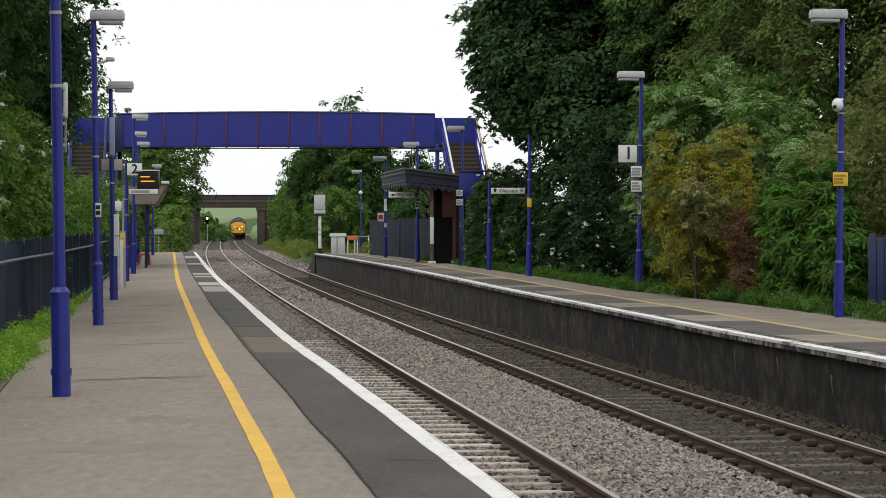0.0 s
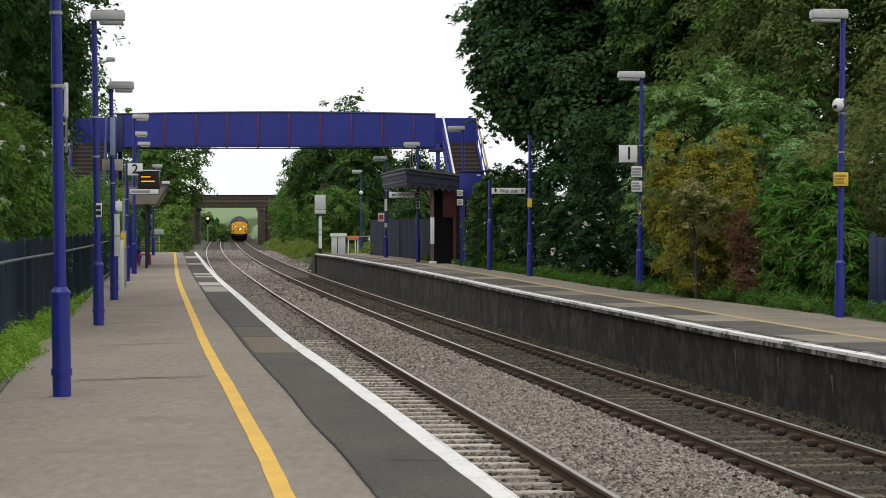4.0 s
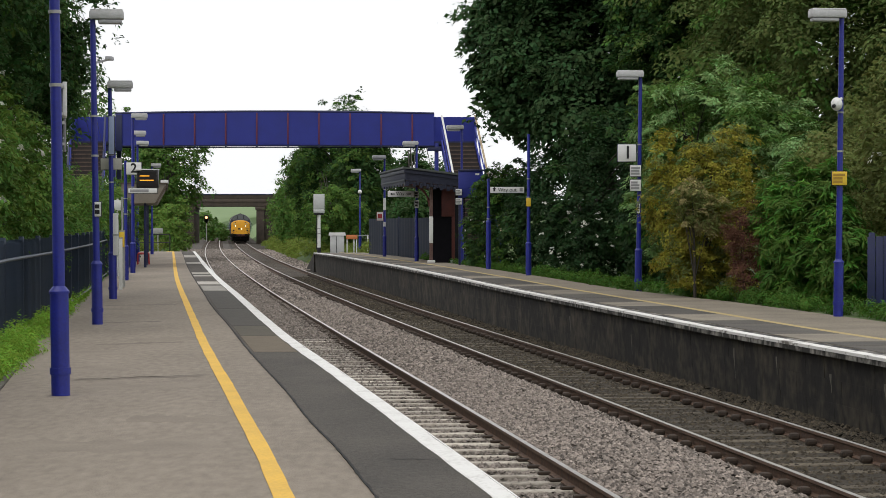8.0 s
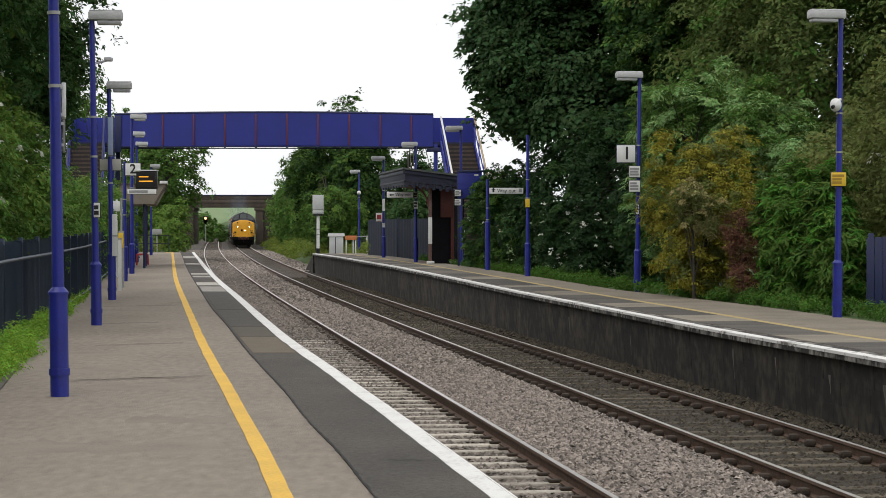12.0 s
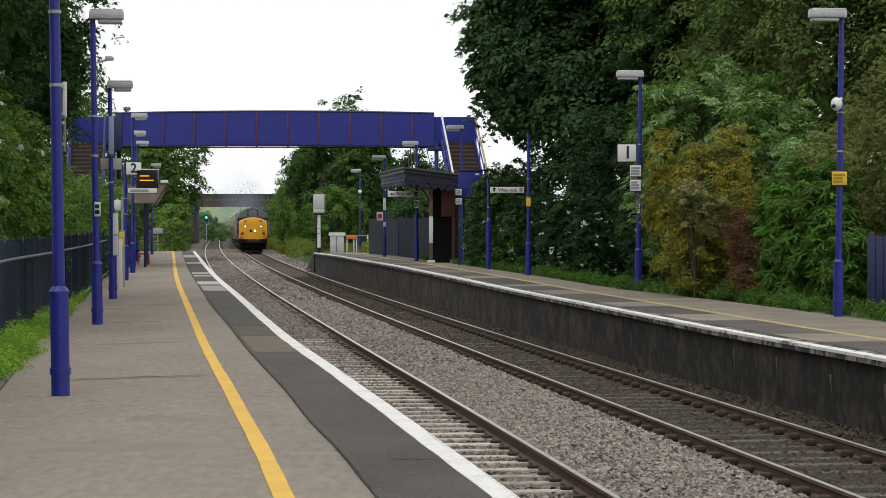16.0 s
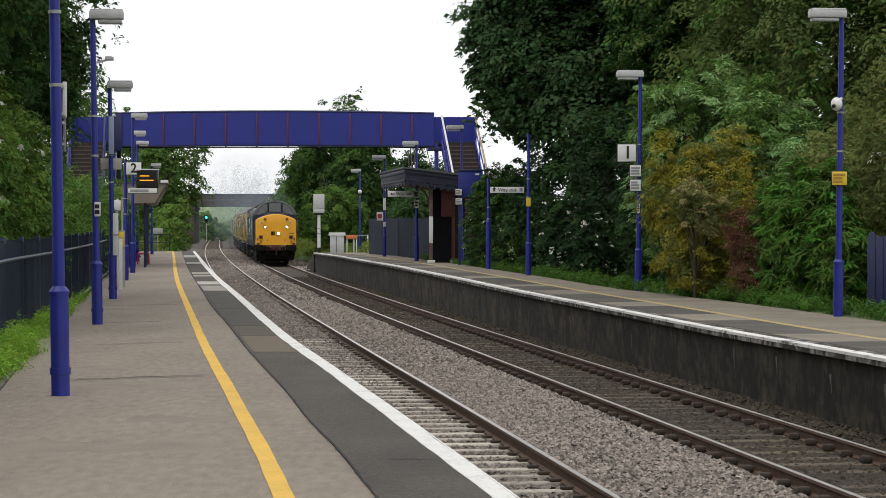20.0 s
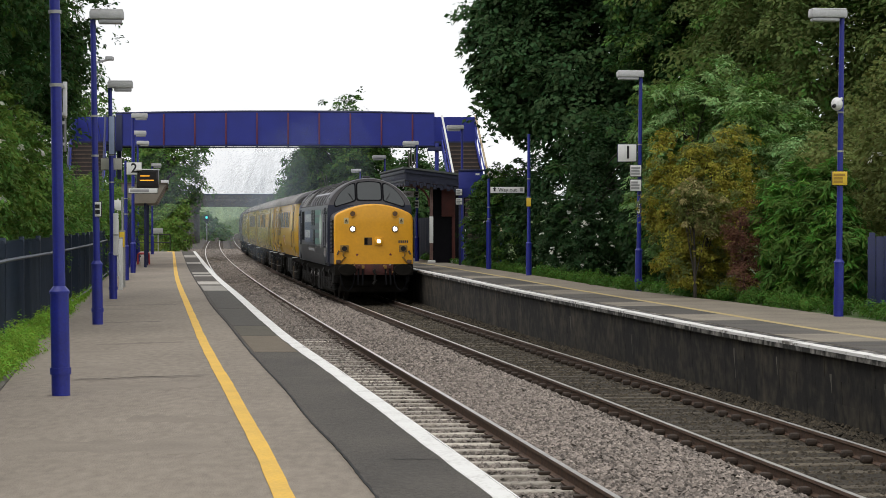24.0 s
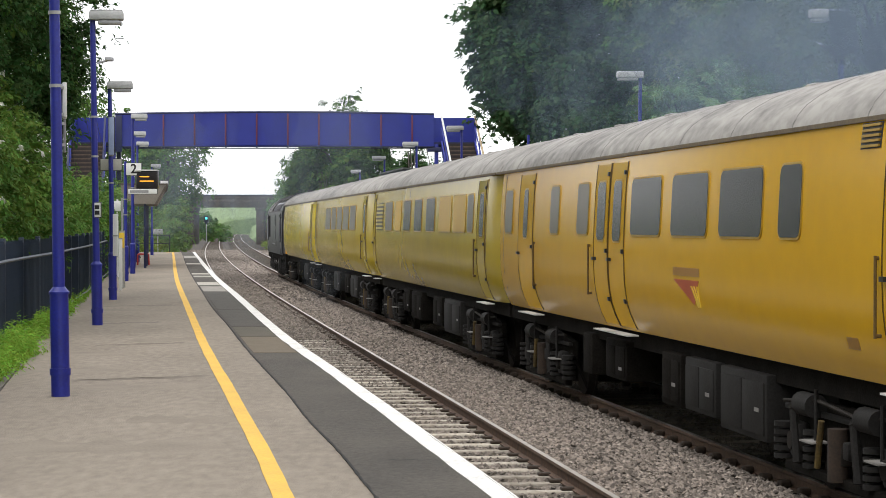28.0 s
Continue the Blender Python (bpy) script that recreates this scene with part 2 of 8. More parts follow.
def part(name, bm, material, parent=None, label=""):
    """A bmesh as one mesh object under a thing or a part; faces that meet gently shade as one curve."""
    bm.normal_update()
    for q in bm.faces:
        q.smooth = True
    for e in bm.edges:
        e.smooth = len(e.link_faces) == 2 and e.calc_face_angle(4.0) < 0.68
    me = bpy.data.meshes.new(name)
    bm.to_mesh(me)
    bm.free()
    me.materials.append(material)
    ob = new(name, me)
    ob.parent = parent
    if label:
        ob["label"] = label
    return ob


def box(bm, x0, x1, y0, y1, z0, z1, bevel=0.0, m=None):
    r = bmesh.ops.create_cube(bm, size=1.0)
    vs = r["verts"]
    bmesh.ops.scale(bm, vec=(x1 - x0, y1 - y0, z1 - z0), verts=vs)
    bmesh.ops.translate(bm, vec=((x0 + x1) / 2, (y0 + y1) / 2, (z0 + z1) / 2), verts=vs)
    if bevel:
        es = {e for v in vs for e in v.link_edges}
        r = bmesh.ops.bevel(bm, geom=list(es), offset=bevel, segments=2, profile=0.5, affect="EDGES")
        vs = r["verts"]
    if m is not None:
        bmesh.ops.transform(bm, matrix=m, verts=vs)
    return bm


def tube(points, r, n=6):
    """One round bar that bends through all the points."""
    bm = bmesh.new()
    pts = [Vector(p) for p in points]
    rings = []
    for i, p in enumerate(pts):
        d = (pts[min(i + 1, len(pts) - 1)] - pts[max(i - 1, 0)]).normalized()
        u = d.cross(Vector((0, 0, 1)) if abs(d.z) < 0.9 else Vector((0, 1, 0))).normalized()
        w = d.cross(u)
        rings.append([bm.verts.new(p + (u * math.cos(2 * math.pi * k / n) + w * math.sin(2 * math.pi * k / n)) * r) for k in range(n)])
    for a, b in zip(rings[:-1], rings[1:]):
        for k in range(n):
            j = (k + 1) % n
            bm.faces.new((a[k], a[j], b[j], b[k]))
    bm.faces.new(rings[0][::-1])
    bm.faces.new(rings[-1])
    bmesh.ops.recalc_face_normals(bm, faces=bm.faces)
    return bm


def boxed(x0, x1, y0, y1, z0, z1, bevel=0.0, m=None):
    return box(bmesh.new(), x0, x1, y0, y1, z0, z1, bevel, m)


def rod(bm, a, b, r1, r2=None, n=10):
    """A round bar from a to b, tapering from r1 to r2."""
    a, b = Vector(a), Vector(b)
    d = b - a
    m = Matrix.Translation((a + b) / 2) @ d.to_track_quat("Z", "Y").to_matrix().to_4x4()
    bmesh.ops.create_cone(bm, cap_ends=True, segments=n, radius1=r1, radius2=r1 if r2 is None else r2, depth=d.length, matrix=m)
    return bm


def rodded(a, b, r1, r2=None, n=10):
    return rod(bmesh.new(), a, b, r1, r2, n)


def prism(outline, y0, y1, axis="y"):
    """An outline of (u, v) pushed along an axis: x-z along y, y-z along x, or x-y along z."""
    bm = bmesh.new()
    put = {"y": lambda u, v, w: (u, w, v), "x": lambda u, v, w: (w, u, v), "z": lambda u, v, w: (u, v, w)}[axis]
    a = [bm.verts.new(put(u, v, y0)) for u, v in outline]
    b = [bm.verts.new(put(u, v, y1)) for u, v in outline]
    bm.faces.new(a)
    bm.faces.new(b[::-1])
    for i in range(len(a)):
        j = (i + 1) % len(a)
        bm.faces.new((a[i], b[i], b[j], a[j]))
    bmesh.ops.recalc_face_normals(bm, faces=bm.faces)
    return bm


def thing(name, m, label, category, group="", kind=""):
    ob = new(name)
    ob.matrix_basis = m
    return tagged(ob, label, category, group, kind)


def sweep(name, way, profile, ys, mats, parent=None, closed=True, zs=None, slots=None):
    """A profile of (offset, z) drawn along a plan line; capped at both ends when closed."""
    verts, faces, idx = [], [], []
    n = len(profile)
    for y in ys:
        x, s = way(y)
        q = math.sqrt(1 + s * s)
        dz = zs(y) if zs else 0
        for o, z in profile:
            verts.append((x + o / q, y - o * s / q, z + dz))
    k = n if closed else n - 1
    for i in range(len(ys) - 1):
        for j in range(k):
            a, b = i * n + j, i * n + (j + 1) % n
            faces.append((a, b, b + n, a + n))
            idx.append(slots[j] if slots else 0)
    if closed:
        faces += [tuple(range(n))[::-1], tuple(range((len(ys) - 1) * n, len(ys) * n))]
        idx += [0, 0]
    return mesh_object(name, verts, faces, mats, parent, idx)


def steps(a, b, near, far):
    """Stations from a to b, growing from near metres apart to far metres."""
    out, y = [a], a
    while y < b - 0.01:
        y = min(b, y + near + (far - near) * max(0.0, min(1.0, y / 300)))
        out.append(y)
    return out


def lettering(name, text, size, m, material, parent, align="CENTER", bold=0.0):
    """Raised letters in the built-in font, facing -y in the space of m."""
    cu = bpy.data.curves.new(name, "FONT")
    cu.body, cu.size, cu.align_x, cu.align_y, cu.extrude = text, size, align, "CENTER", 0.003
    cu.resolution_u, cu.offset = 3, bold
    tmp = bpy.data.objects.new(name, cu)
    me = bpy.data.meshes.new_from_object(tmp)
    bpy.data.objects.remove(tmp)
    me.transform(m @ pose(0, 0, 0, 90, 0, 0))
    me.materials.clear()
    me.materials.append(material)
    ob = new(name, me)
    ob.parent = parent
    return ob
# ---------------------------------------------------------------- ground
def ground_height(off, y):
    """Height of the ground at off metres right of the far track."""
    a = max(off - (3.5 if y < 131 else 2.7), -7.1 - off)  # metres outside the railway's bed
    bed = -1.32
    if a <= 0:
        return bed
    lift = 1.25 if y < 128 else 1.25 + min(1.0, (y - 128) / 60) * 0.7
    z = bed + lift * min(1.0, a / (0.9 if y < 118 else 3.5))
    if 118 < y < 420:
        z += min(2.2, max(0, a - 3) * 0.16)
    if y > 440:
        z = min(z, bed + 1.2) + min(60.0, (y - 440) * 0.013)
    elif a > 40:
        z += (a - 40) * 0.01
    return z


GY = [-3000, -600, -120, -40] + list(range(-10, 140, 6)) + list(range(140, 420, 14)) + [420, 440, 460, 500, 600, 750, 1000, 1500, 2200, 4200]
GO = [-3500, -900, -300, -120, -60, -40, -28, -20, -15, -12, -10.6, -9.4, -8.7, -8.0, -7.1, 0, 2.7, 3.5, 4.4, 5.4, 7.0, 9, 12, 16, 22, 30, 42, 60, 120, 300, 900, 3500]
gv, gf, gs = [], [], []
for y in GY:
    cx, s = FAR_TRACK(max(-40, min(y, 700)))
    if y < -40:
        cx = 12.5
    for o in GO:
        gv.append((cx + o, y, ground_height(o, y) + (0.05 * noise.noise((o * 0.4, y * 0.3, 0)) if -40 < o < 40 and not -8.8 <= o <= 5.0 else 0)))
for i in range(len(GY) - 1):
    for j in range(len(GO) - 1):
        a = i * len(GO) + j
        gf.append((a, a + 1, a + 1 + len(GO), a + len(GO)))
        gs.append(1 if GY[i] >= 440 else 0)
tagged(mesh_object("ground", gv, gf, [GRASS_GROUND, FIELD], slots=gs), "rough green grass ground and far pasture", "ground", kind="structure")

TY = steps(-38, 660, 2.0, 8.0)
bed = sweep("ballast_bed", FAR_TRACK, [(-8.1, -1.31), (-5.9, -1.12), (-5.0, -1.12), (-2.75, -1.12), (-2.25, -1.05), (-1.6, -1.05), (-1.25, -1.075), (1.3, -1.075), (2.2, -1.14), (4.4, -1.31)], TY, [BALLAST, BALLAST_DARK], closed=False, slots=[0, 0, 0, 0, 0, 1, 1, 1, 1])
tagged(bed, "brown-grey crushed stone ballast under two tracks", "ballast", kind="structure")

# ---------------------------------------------------------------- platforms
LY = steps(-38, 127, 1.5, 4.0)
def between(name, way_a, off_a, way_b, off_b, top, bottom, ys, mat):
    """A flat slab between two plan lines."""
    v, f = [], []
    for y in ys:
        xa, xb = way_a(y)[0] + off_a, way_b(y)[0] + off_b
        v += [(xa, y, top), (xb, y, top), (xb, y, bottom), (xa, y, bottom)]
    for i in range(len(ys) - 1):
        for j in range(4):
            a, b = i * 4 + j, i * 4 + (j + 1) % 4
            f.append((a, b, b + 4, a + 4))
    f += [(3, 2, 1, 0), tuple(range(len(v) - 4, len(v)))]
    return mesh_object(name, v, f, mat)


plat = between("platform_left", EDGE_LEFT, -3.38, JOINT_WAY, -0.004, 0, -0.4, LY, ASPHALT_TAN)
tagged(plat, "worn tan asphalt platform surface with patches", "platform", kind="structure")
tagged(between("platform_edge_strip", JOINT_WAY, 0.004, EDGE_LEFT, -0.02, 0.004, -0.09, LY, ASPHALT_DARK), "dark tarmac strip along the platform edge", "platform", kind="structure")
tagged(sweep("platform_wall_left", EDGE_LEFT, [(-0.4, -0.094), (-0.05, -0.094), (-0.12, -1.35), (-0.4, -1.35)], LY, WALL_STONE), "sooty brick platform wall below the edge", "wall", kind="structure")
LYF = steps(-38, 127, 0.35, 2.0)


def ragged(name, way, o0, o1, z0, z1, ys, mat, wob, seed):
    """A painted line whose edges waver a little."""
    v, f = [], []
    for y in ys:
        x = way(y)[0]
        a = o0 + wob * noise.noise((y * 1.3, seed, 0)) + 0.5 * wob * noise.noise((y * 5.0, seed, 3))
        b = o1 + wob * noise.noise((y * 1.1, seed, 7)) + 0.5 * wob * noise.noise((y * 4.0, seed, 9))
        v += [(x + a, y, z1), (x + b, y, z1), (x + b, y, z0), (x + a, y, z0)]
    for i in range(len(ys) - 1):
        for j in range(4):
            c, d = i * 4 + j, i * 4 + (j + 1) % 4
            f.append((c, d, d + 4, c + 4))
    f += [(3, 2, 1, 0), tuple(range(len(v) - 4, len(v)))]
    return mesh_object(name, v, f, mat)


white = tagged(ragged("white_edge_line", EDGE_LEFT, -0.165, -0.022, 0.0045, 0.0085, LYF, WHITE_LINE, 0.012, 1.5), "worn white painted line on the platform edge", "line", kind="structure")
tagged(sweep("platform_nosing", EDGE_LEFT, [(-0.0195, 0.0085), (-0.004, 0.006), (-0.004, -0.085), (-0.0195, -0.085)], LY, WHITE_LINE), "white painted nosing of the platform edge", "line", kind="structure")
tagged(ragged("yellow_line", YELLOW_WAY, -0.06, 0.06, 0.001, 0.0045, LYF, YELLOW_LINE, 0.006, 4.5), "solid yellow safety line painted along the platform", "line", kind="structure")
KERB = surface("concrete_kerb", (0.15, 0.135, 0.11), (0.07, 0.065, 0.05), 3, 0.9, 0.3)
tagged(sweep("kerb", EDGE_LEFT, [(-3.44, 0.012), (-3.355, 0.012), (-3.355, -0.3), (-3.44, -0.3)], LY, KERB), "low weathered concrete edging at the back of the platform", "kerb", kind="structure")

RY = steps(-38, 122, 1.5, 4.0)


def right_back(y):
    return float(np.interp(y, [20, 36, 44, 52, 75, 130], [4.8, 4.78, 4.62, 4.1, 4.05, 4.3]))


rv, rf = [], []
for y in RY:
    x, s = FAR_TRACK(y)
    q = math.sqrt(1 + s * s)
    for o, z in ((1.85, 0.0), (right_back(y), 0.0), (right_back(y), -0.5), (1.85, -0.5)):
        rv.append((x + o / q, y - o * s / q, z + right_z(y)))
for i in range(len(RY) - 1):
    for j in range(4):
        a, b = i * 4 + j, i * 4 + (j + 1) % 4
        rf.append((a, b, b + 4, a + 4))
rf += [(0, 1, 2, 3), tuple(range(len(rv) - 4, len(rv)))]
ASPHALT_FAR = surface("tan_brown_tarmac", (0.235, 0.2, 0.148), (0.13, 0.11, 0.082), 0.9, 0.92, 0.3, fine=30)
tagged(mesh_object("platform_right", rv, rf, ASPHALT_FAR), "grey-brown tarmac surface of the opposite platform", "platform", kind="structure")
wall_r = tagged(sweep("platform_wall_right", FAR_TRACK, [(1.56, -0.105), (1.9, -0.105), (1.9, -1.35), (1.62, -1.35)], RY, WALL_STONE, zs=right_z), "soot-black stained masonry platform wall", "wall", kind="structure")
tagged(sweep("coping_right", FAR_TRACK, [(1.48, -0.01), (1.846, -0.002), (1.846, -0.1), (1.48, -0.1)], RY, COPING, zs=right_z), "dirty grey coping overhanging the platform wall", "coping", kind="structure")
tagged(sweep("white_line_right", FAR_TRACK, [(1.472, 0.003), (1.66, 0.003), (1.66, -0.003), (1.478, -0.012), (1.478, -0.035), (1.472, -0.035)], RY, WHITE_WORN, zs=right_z), "worn white line along the opposite platform edge", "line", kind="structure")
tagged(sweep("yellow_line_right", FAR_TRACK, [(2.88, 0.0045), (3.03, 0.0045), (3.03, 0.001), (2.88, 0.001)], RY, FADED_YELLOW, zs=right_z), "faded yellow line on the opposite platform", "line", kind="structure")
# courses of large masonry blocks, nearest stretch
rb = random.Random(31)
block_meshes = []
for k in range(4):
    bm = boxed(-0.02, 0.02, -0.5, 0.5, -0.1475, 0.1475)
    me = bpy.data.meshes.new("wall_block")
    bm.to_mesh(me)
    bm.free()
    me.materials.append(WALL_BLOCK)
    block_meshes.append(me)
for c in range(4):
    y = 21.0 + 0.5 * (c % 2)
    while y < 78:
        ln = rb.uniform(0.75, 1.25)
        zc = -0.255 - 0.297 * c
        o = 1.56 + 0.048 * (-zc - 0.105) + 0.015 + rb.uniform(-0.0015, 0.0015)
        px, py, turn = beside(FAR_TRACK, y + ln / 2, o)
        ob = new("wall_block", block_meshes[c])
        ob.parent = wall_r
        ob.matrix_basis = pose(px, py, right_z(y) + zc, 0, 0, turn) @ pose(0, 0, 0, 0, -2.76, 0) @ Matrix.Diagonal((1, ln - 0.003, 1, 1))
        y += ln
for y, z0, z1, w in ((28.0, -0.62, -0.38, 0.035), (25.9, -0.7, -0.36, 0.045), (32.6, -0.75, -0.3, 0.03), (39.5, -0.8, -0.45, 0.03), (45.2, -0.72, -0.35, 0.035), (30.4, -0.55, -0.3, 0.025)):
    v = []
    for q in range(7):
        z = z1 + (z0 - z1) * q / 6
        o = 1.552 - (z + 0.1) * 0.056
        hw = 1.5 * w * (0.75 + 0.25 * math.sin(1.0 + q)) * (1 - q / 8)
        for d in (-hw, hw):
            px, py, _ = beside(FAR_TRACK, y + d + 0.008 * math.sin(q), o - 0.006)
            v.append((px, py, z))
    mesh_object("lime_streak", v, [(2 * q, 2 * q + 2, 2 * q + 3, 2 * q + 1) for q in range(6)], LIME, wall_r)
# the ramp at the far end
rampx = [beside(FAR_TRACK, y, o) for y in (122.05, 130.5) for o in (1.5, 4.2)]
rmp = bmesh.new()
rq = [rmp.verts.new((p[0], p[1], z)) for p, z in zip(rampx, (-0.03, -0.03, -1.2, -1.2))] + [rmp.verts.new((p[0], p[1], -1.4)) for p in rampx]
for ids in ((0, 1, 3, 2), (4, 6, 7, 5), (0, 2, 6, 4), (1, 5, 7, 3), (2, 3, 7, 6), (0, 4, 5, 1)):
    rmp.faces.new([rq[i] for i in ids])
tagged(part("platform_ramp", rmp, WALL_STONE), "dark sloping ramp at the end of the platform", "ramp", kind="structure")


# ---------------------------------------------------------------- tracks
def rail_profile(c):
    return [(c - 0.035, -0.03), (c - 0.03, 0), (c + 0.03, 0), (c + 0.035, -0.03), (c + 0.012, -0.045), (c + 0.012, -0.125), (c + 0.065, -0.14), (c + 0.065, -0.155), (c - 0.065, -0.155), (c - 0.065, -0.14), (c - 0.012, -0.125), (c - 0.012, -0.045)]


def lay_track(name, way, label, sleeper_mat, first, conc):
    tr = thing(name, Matrix(), label, "railway track", kind="structure")
    for c in (-0.7525, 0.7525):
        sweep("rail", way, [(o, z + RAIL_Z) for o, z in rail_profile(c)], TY, [RUST, RAIL_TOP], tr, slots=[0, 1, 0, 0, 0, 0, 0, 0, 0, 0, 0, 0])
    bm = boxed(-1.25, 1.25, -0.09, 0.09, -0.16, 0, 0.02) if conc else boxed(-1.3, 1.3, -0.125, 0.125, -0.16, 0, 0.012)
    sl_me = bpy.data.meshes.new("sleeper")
    bm.to_mesh(sl_me)
    bm.free()
    sl_me.materials.append(sleeper_mat)
    ch = bmesh.new()
    for c in (-0.7525, 0.7525):
        for sgn in (-1, 1):
            box(ch, min(c + sgn * 0.04, c + sgn * 0.17), max(c + sgn * 0.04, c + sgn * 0.17), *((-0.05, 0.05) if conc else (-0.06, 0.06)), 0.0, 0.035 if conc else 0.085, 0.012 if conc else 0.03)
    ch_me = bpy.data.meshes.new("chair")
    ch.to_mesh(ch_me)
    ch.free()
    ch_me.materials.append(IRON_DARK)
    rest_v, rest_f = [], []
    rnd = random.Random(5)
    y, n = first, 0
    while y < 420:
        bx, by, turn = beside(way, y, 0)
        m = pose(bx, by, RAIL_Z - 0.155 + rnd.uniform(-0.006, 0.006), 0, 0, turn + rnd.uniform(-0.6, 0.6))
        if n < 150:
            so = new("sleeper", sl_me)
            so.parent, so.matrix_basis = tr, m
            co = new("chair", ch_me)
            co.parent, co.matrix_basis = so, Matrix()
        else:
            b = len(rest_v)
            rest_v += [tuple(m @ Vector((sx * 1.25, sy * 0.12, sz))) for sz in (-0.15, 0) for sy in (-1, 1) for sx in (-1, 1)]
            rest_f += [(b + 4, b + 5, b + 7, b + 6), (b, b + 1, b + 5, b + 4), (b + 2, b + 6, b + 7, b + 3), (b, b + 4, b + 6, b + 2), (b + 1, b + 3, b + 7, b + 5)]
        n += 1
        y += 0.66 if n < 150 else 0.7
    tagged(mesh_object("far_sleepers", rest_v, rest_f, SLEEPER_FAR, tr), kind="stuff")
    return tr


lay_track("track_near", NEAR_TRACK, "near railway track with pale concrete sleepers and rusty rails", SLEEPER_CONC, 9.0, True)
lay_track("track_far", FAR_TRACK, "far railway track with dark old sleepers and iron chairs", SLEEPER_OLD, 14.0, False)


def stones(name, way, bands, mat, label, seed):
    """Loose angular stones scattered in bands: y from, y to, offsets, height, count, size."""
    rng = np.random.default_rng(seed)
    vs, fs, base = [], [], 0
    oct_v = np.array([(1, 0, 0), (0, 1, 0), (-1, 0, 0), (0, -1, 0), (0, 0, 1), (0, 0, -0.6)], float)
    oct_f = np.array([(0, 1, 4), (1, 2, 4), (2, 3, 4), (3, 0, 4), (1, 0, 5), (2, 1, 5), (3, 2, 5), (0, 3, 5)])
    for y0, y1, o0, o1, z0, z1, count, size in bands:
        for _ in range(count):
            y, o = rng.uniform(y0, y1), rng.uniform(o0, o1)
            px, py, turn = beside(way, y, o)
            z = z0 + (z1 - z0) * (o - o0) / (o1 - o0)
            a = rng.uniform(0, 6.28)
            r = size * rng.uniform(0.55, 1.3)
            v = oct_v * rng.uniform(0.6, 1.25, (6, 1)) * (r, r * rng.uniform(0.55, 1), r * rng.uniform(0.4, 0.8))
            ca, sa = math.cos(a), math.sin(a)
            t = rng.uniform(-0.5, 0.5)
            w = np.stack([v[:, 0] * ca - v[:, 1] * sa + px, v[:, 0] * sa + v[:, 1] * ca + py, v[:, 2] + v[:, 0] * t + z + 0.005], 1)
            vs.append(w)
            fs.append(oct_f + base)
            base += 6
    return tagged(mesh_object(name, np.concatenate(vs).tolist(), np.concatenate(fs).tolist(), mat), label, "ballast", kind="stuff")


stones("ballast_stones", FAR_TRACK, [(16, 40, -2.75, -0.95, -1.04, -1.035, 21000, 0.038), (40, 75, -2.75, -0.95, -1.03, -1.03, 11000, 0.05), (75, 125, -2.7, -1.0, -1.03, -1.03, 3000, 0.075), (125, 230, -2.7, -0.9, -1.02, -1.02, 3200, 0.11), (125, 230, 0.9, 2.6, -1.06, -1.1, 2200, 0.11)], STONE_LIGHT, "loose pinkish-grey ballast stones between the tracks", 3)
stones("cess_stones", FAR_TRACK, [(20, 45, 0.9, 1.62, -1.06, -1.0, 4500, 0.045), (45, 110, 0.9, 1.62, -1.06, -1.02, 4500, 0.055), (18, 60, -0.68, 0.68, -1.085, -1.085, 9500, 0.04), (60, 110, -0.68, 0.68, -1.075, -1.075, 3500, 0.06), (18, 60, -1.35, -0.85, -1.075, -1.07, 3500, 0.04)], STONE_DARK, "dark brown ballast stones along the platform wall", 4)
stones("crib_stones", NEAR_TRACK, [(12, 38, -1.2, 1.2, -1.098, -1.098, 13000, 0.038), (12, 38, 0.85, 1.3, -1.07, -1.06, 2500, 0.036), (12, 38, -1.3, -0.9, -1.075, -1.075, 2200, 0.036), (38, 52, -1.25, 1.3, -1.105, -1.075, 5000, 0.045), (50, 80, -1.25, 1.3, -1.075, -1.065, 9000, 0.05), (80, 128, -1.25, 1.3, -1.06, -1.06, 5000, 0.075), (128, 230, -1.4, 1.4, -1.04, -1.04, 4200, 0.11), (128, 230, -3.4, -1.2, -1.1, -1.06, 3200, 0.12)], STONE_MID, "grey stones between the concrete sleepers", 6)


# ---------------------------------------------------------------- wear on the left platform
def ribbon_on(name, way, y0, y1, o0, o1, z, mat, parent, label="", thick=0.003, wob=0.0, seed=1, step=0.8):
    """A thin flat patch along a plan line, with slightly uneven long edges."""
    rnd = random.Random(seed)
    n = max(2, int((y1 - y0) / step) + 1)
    v, f = [], []
    for i in range(n + 1):
        y = y0 + (y1 - y0) * i / n
        a, b = o0 + rnd.uniform(-wob, wob), o1 + rnd.uniform(-wob, wob)
        for o, zz in ((a, z), (b, z), (b, z + thick), (a, z + thick)):
            px, py, _ = beside(way, y, o)
            v.append((px, py, zz))
    for i in range(n):
        for j in range(4):
            a, b = i * 4 + j, i * 4 + (j + 1) % 4
            f.append((a, b, b + 4, a + 4))
    f += [(0, 1, 2, 3), tuple(range(4 * n, 4 * n + 4))]
    ob = mesh_object(name, v, f, mat, parent)
    if label:
        ob["label"] = label
    return ob


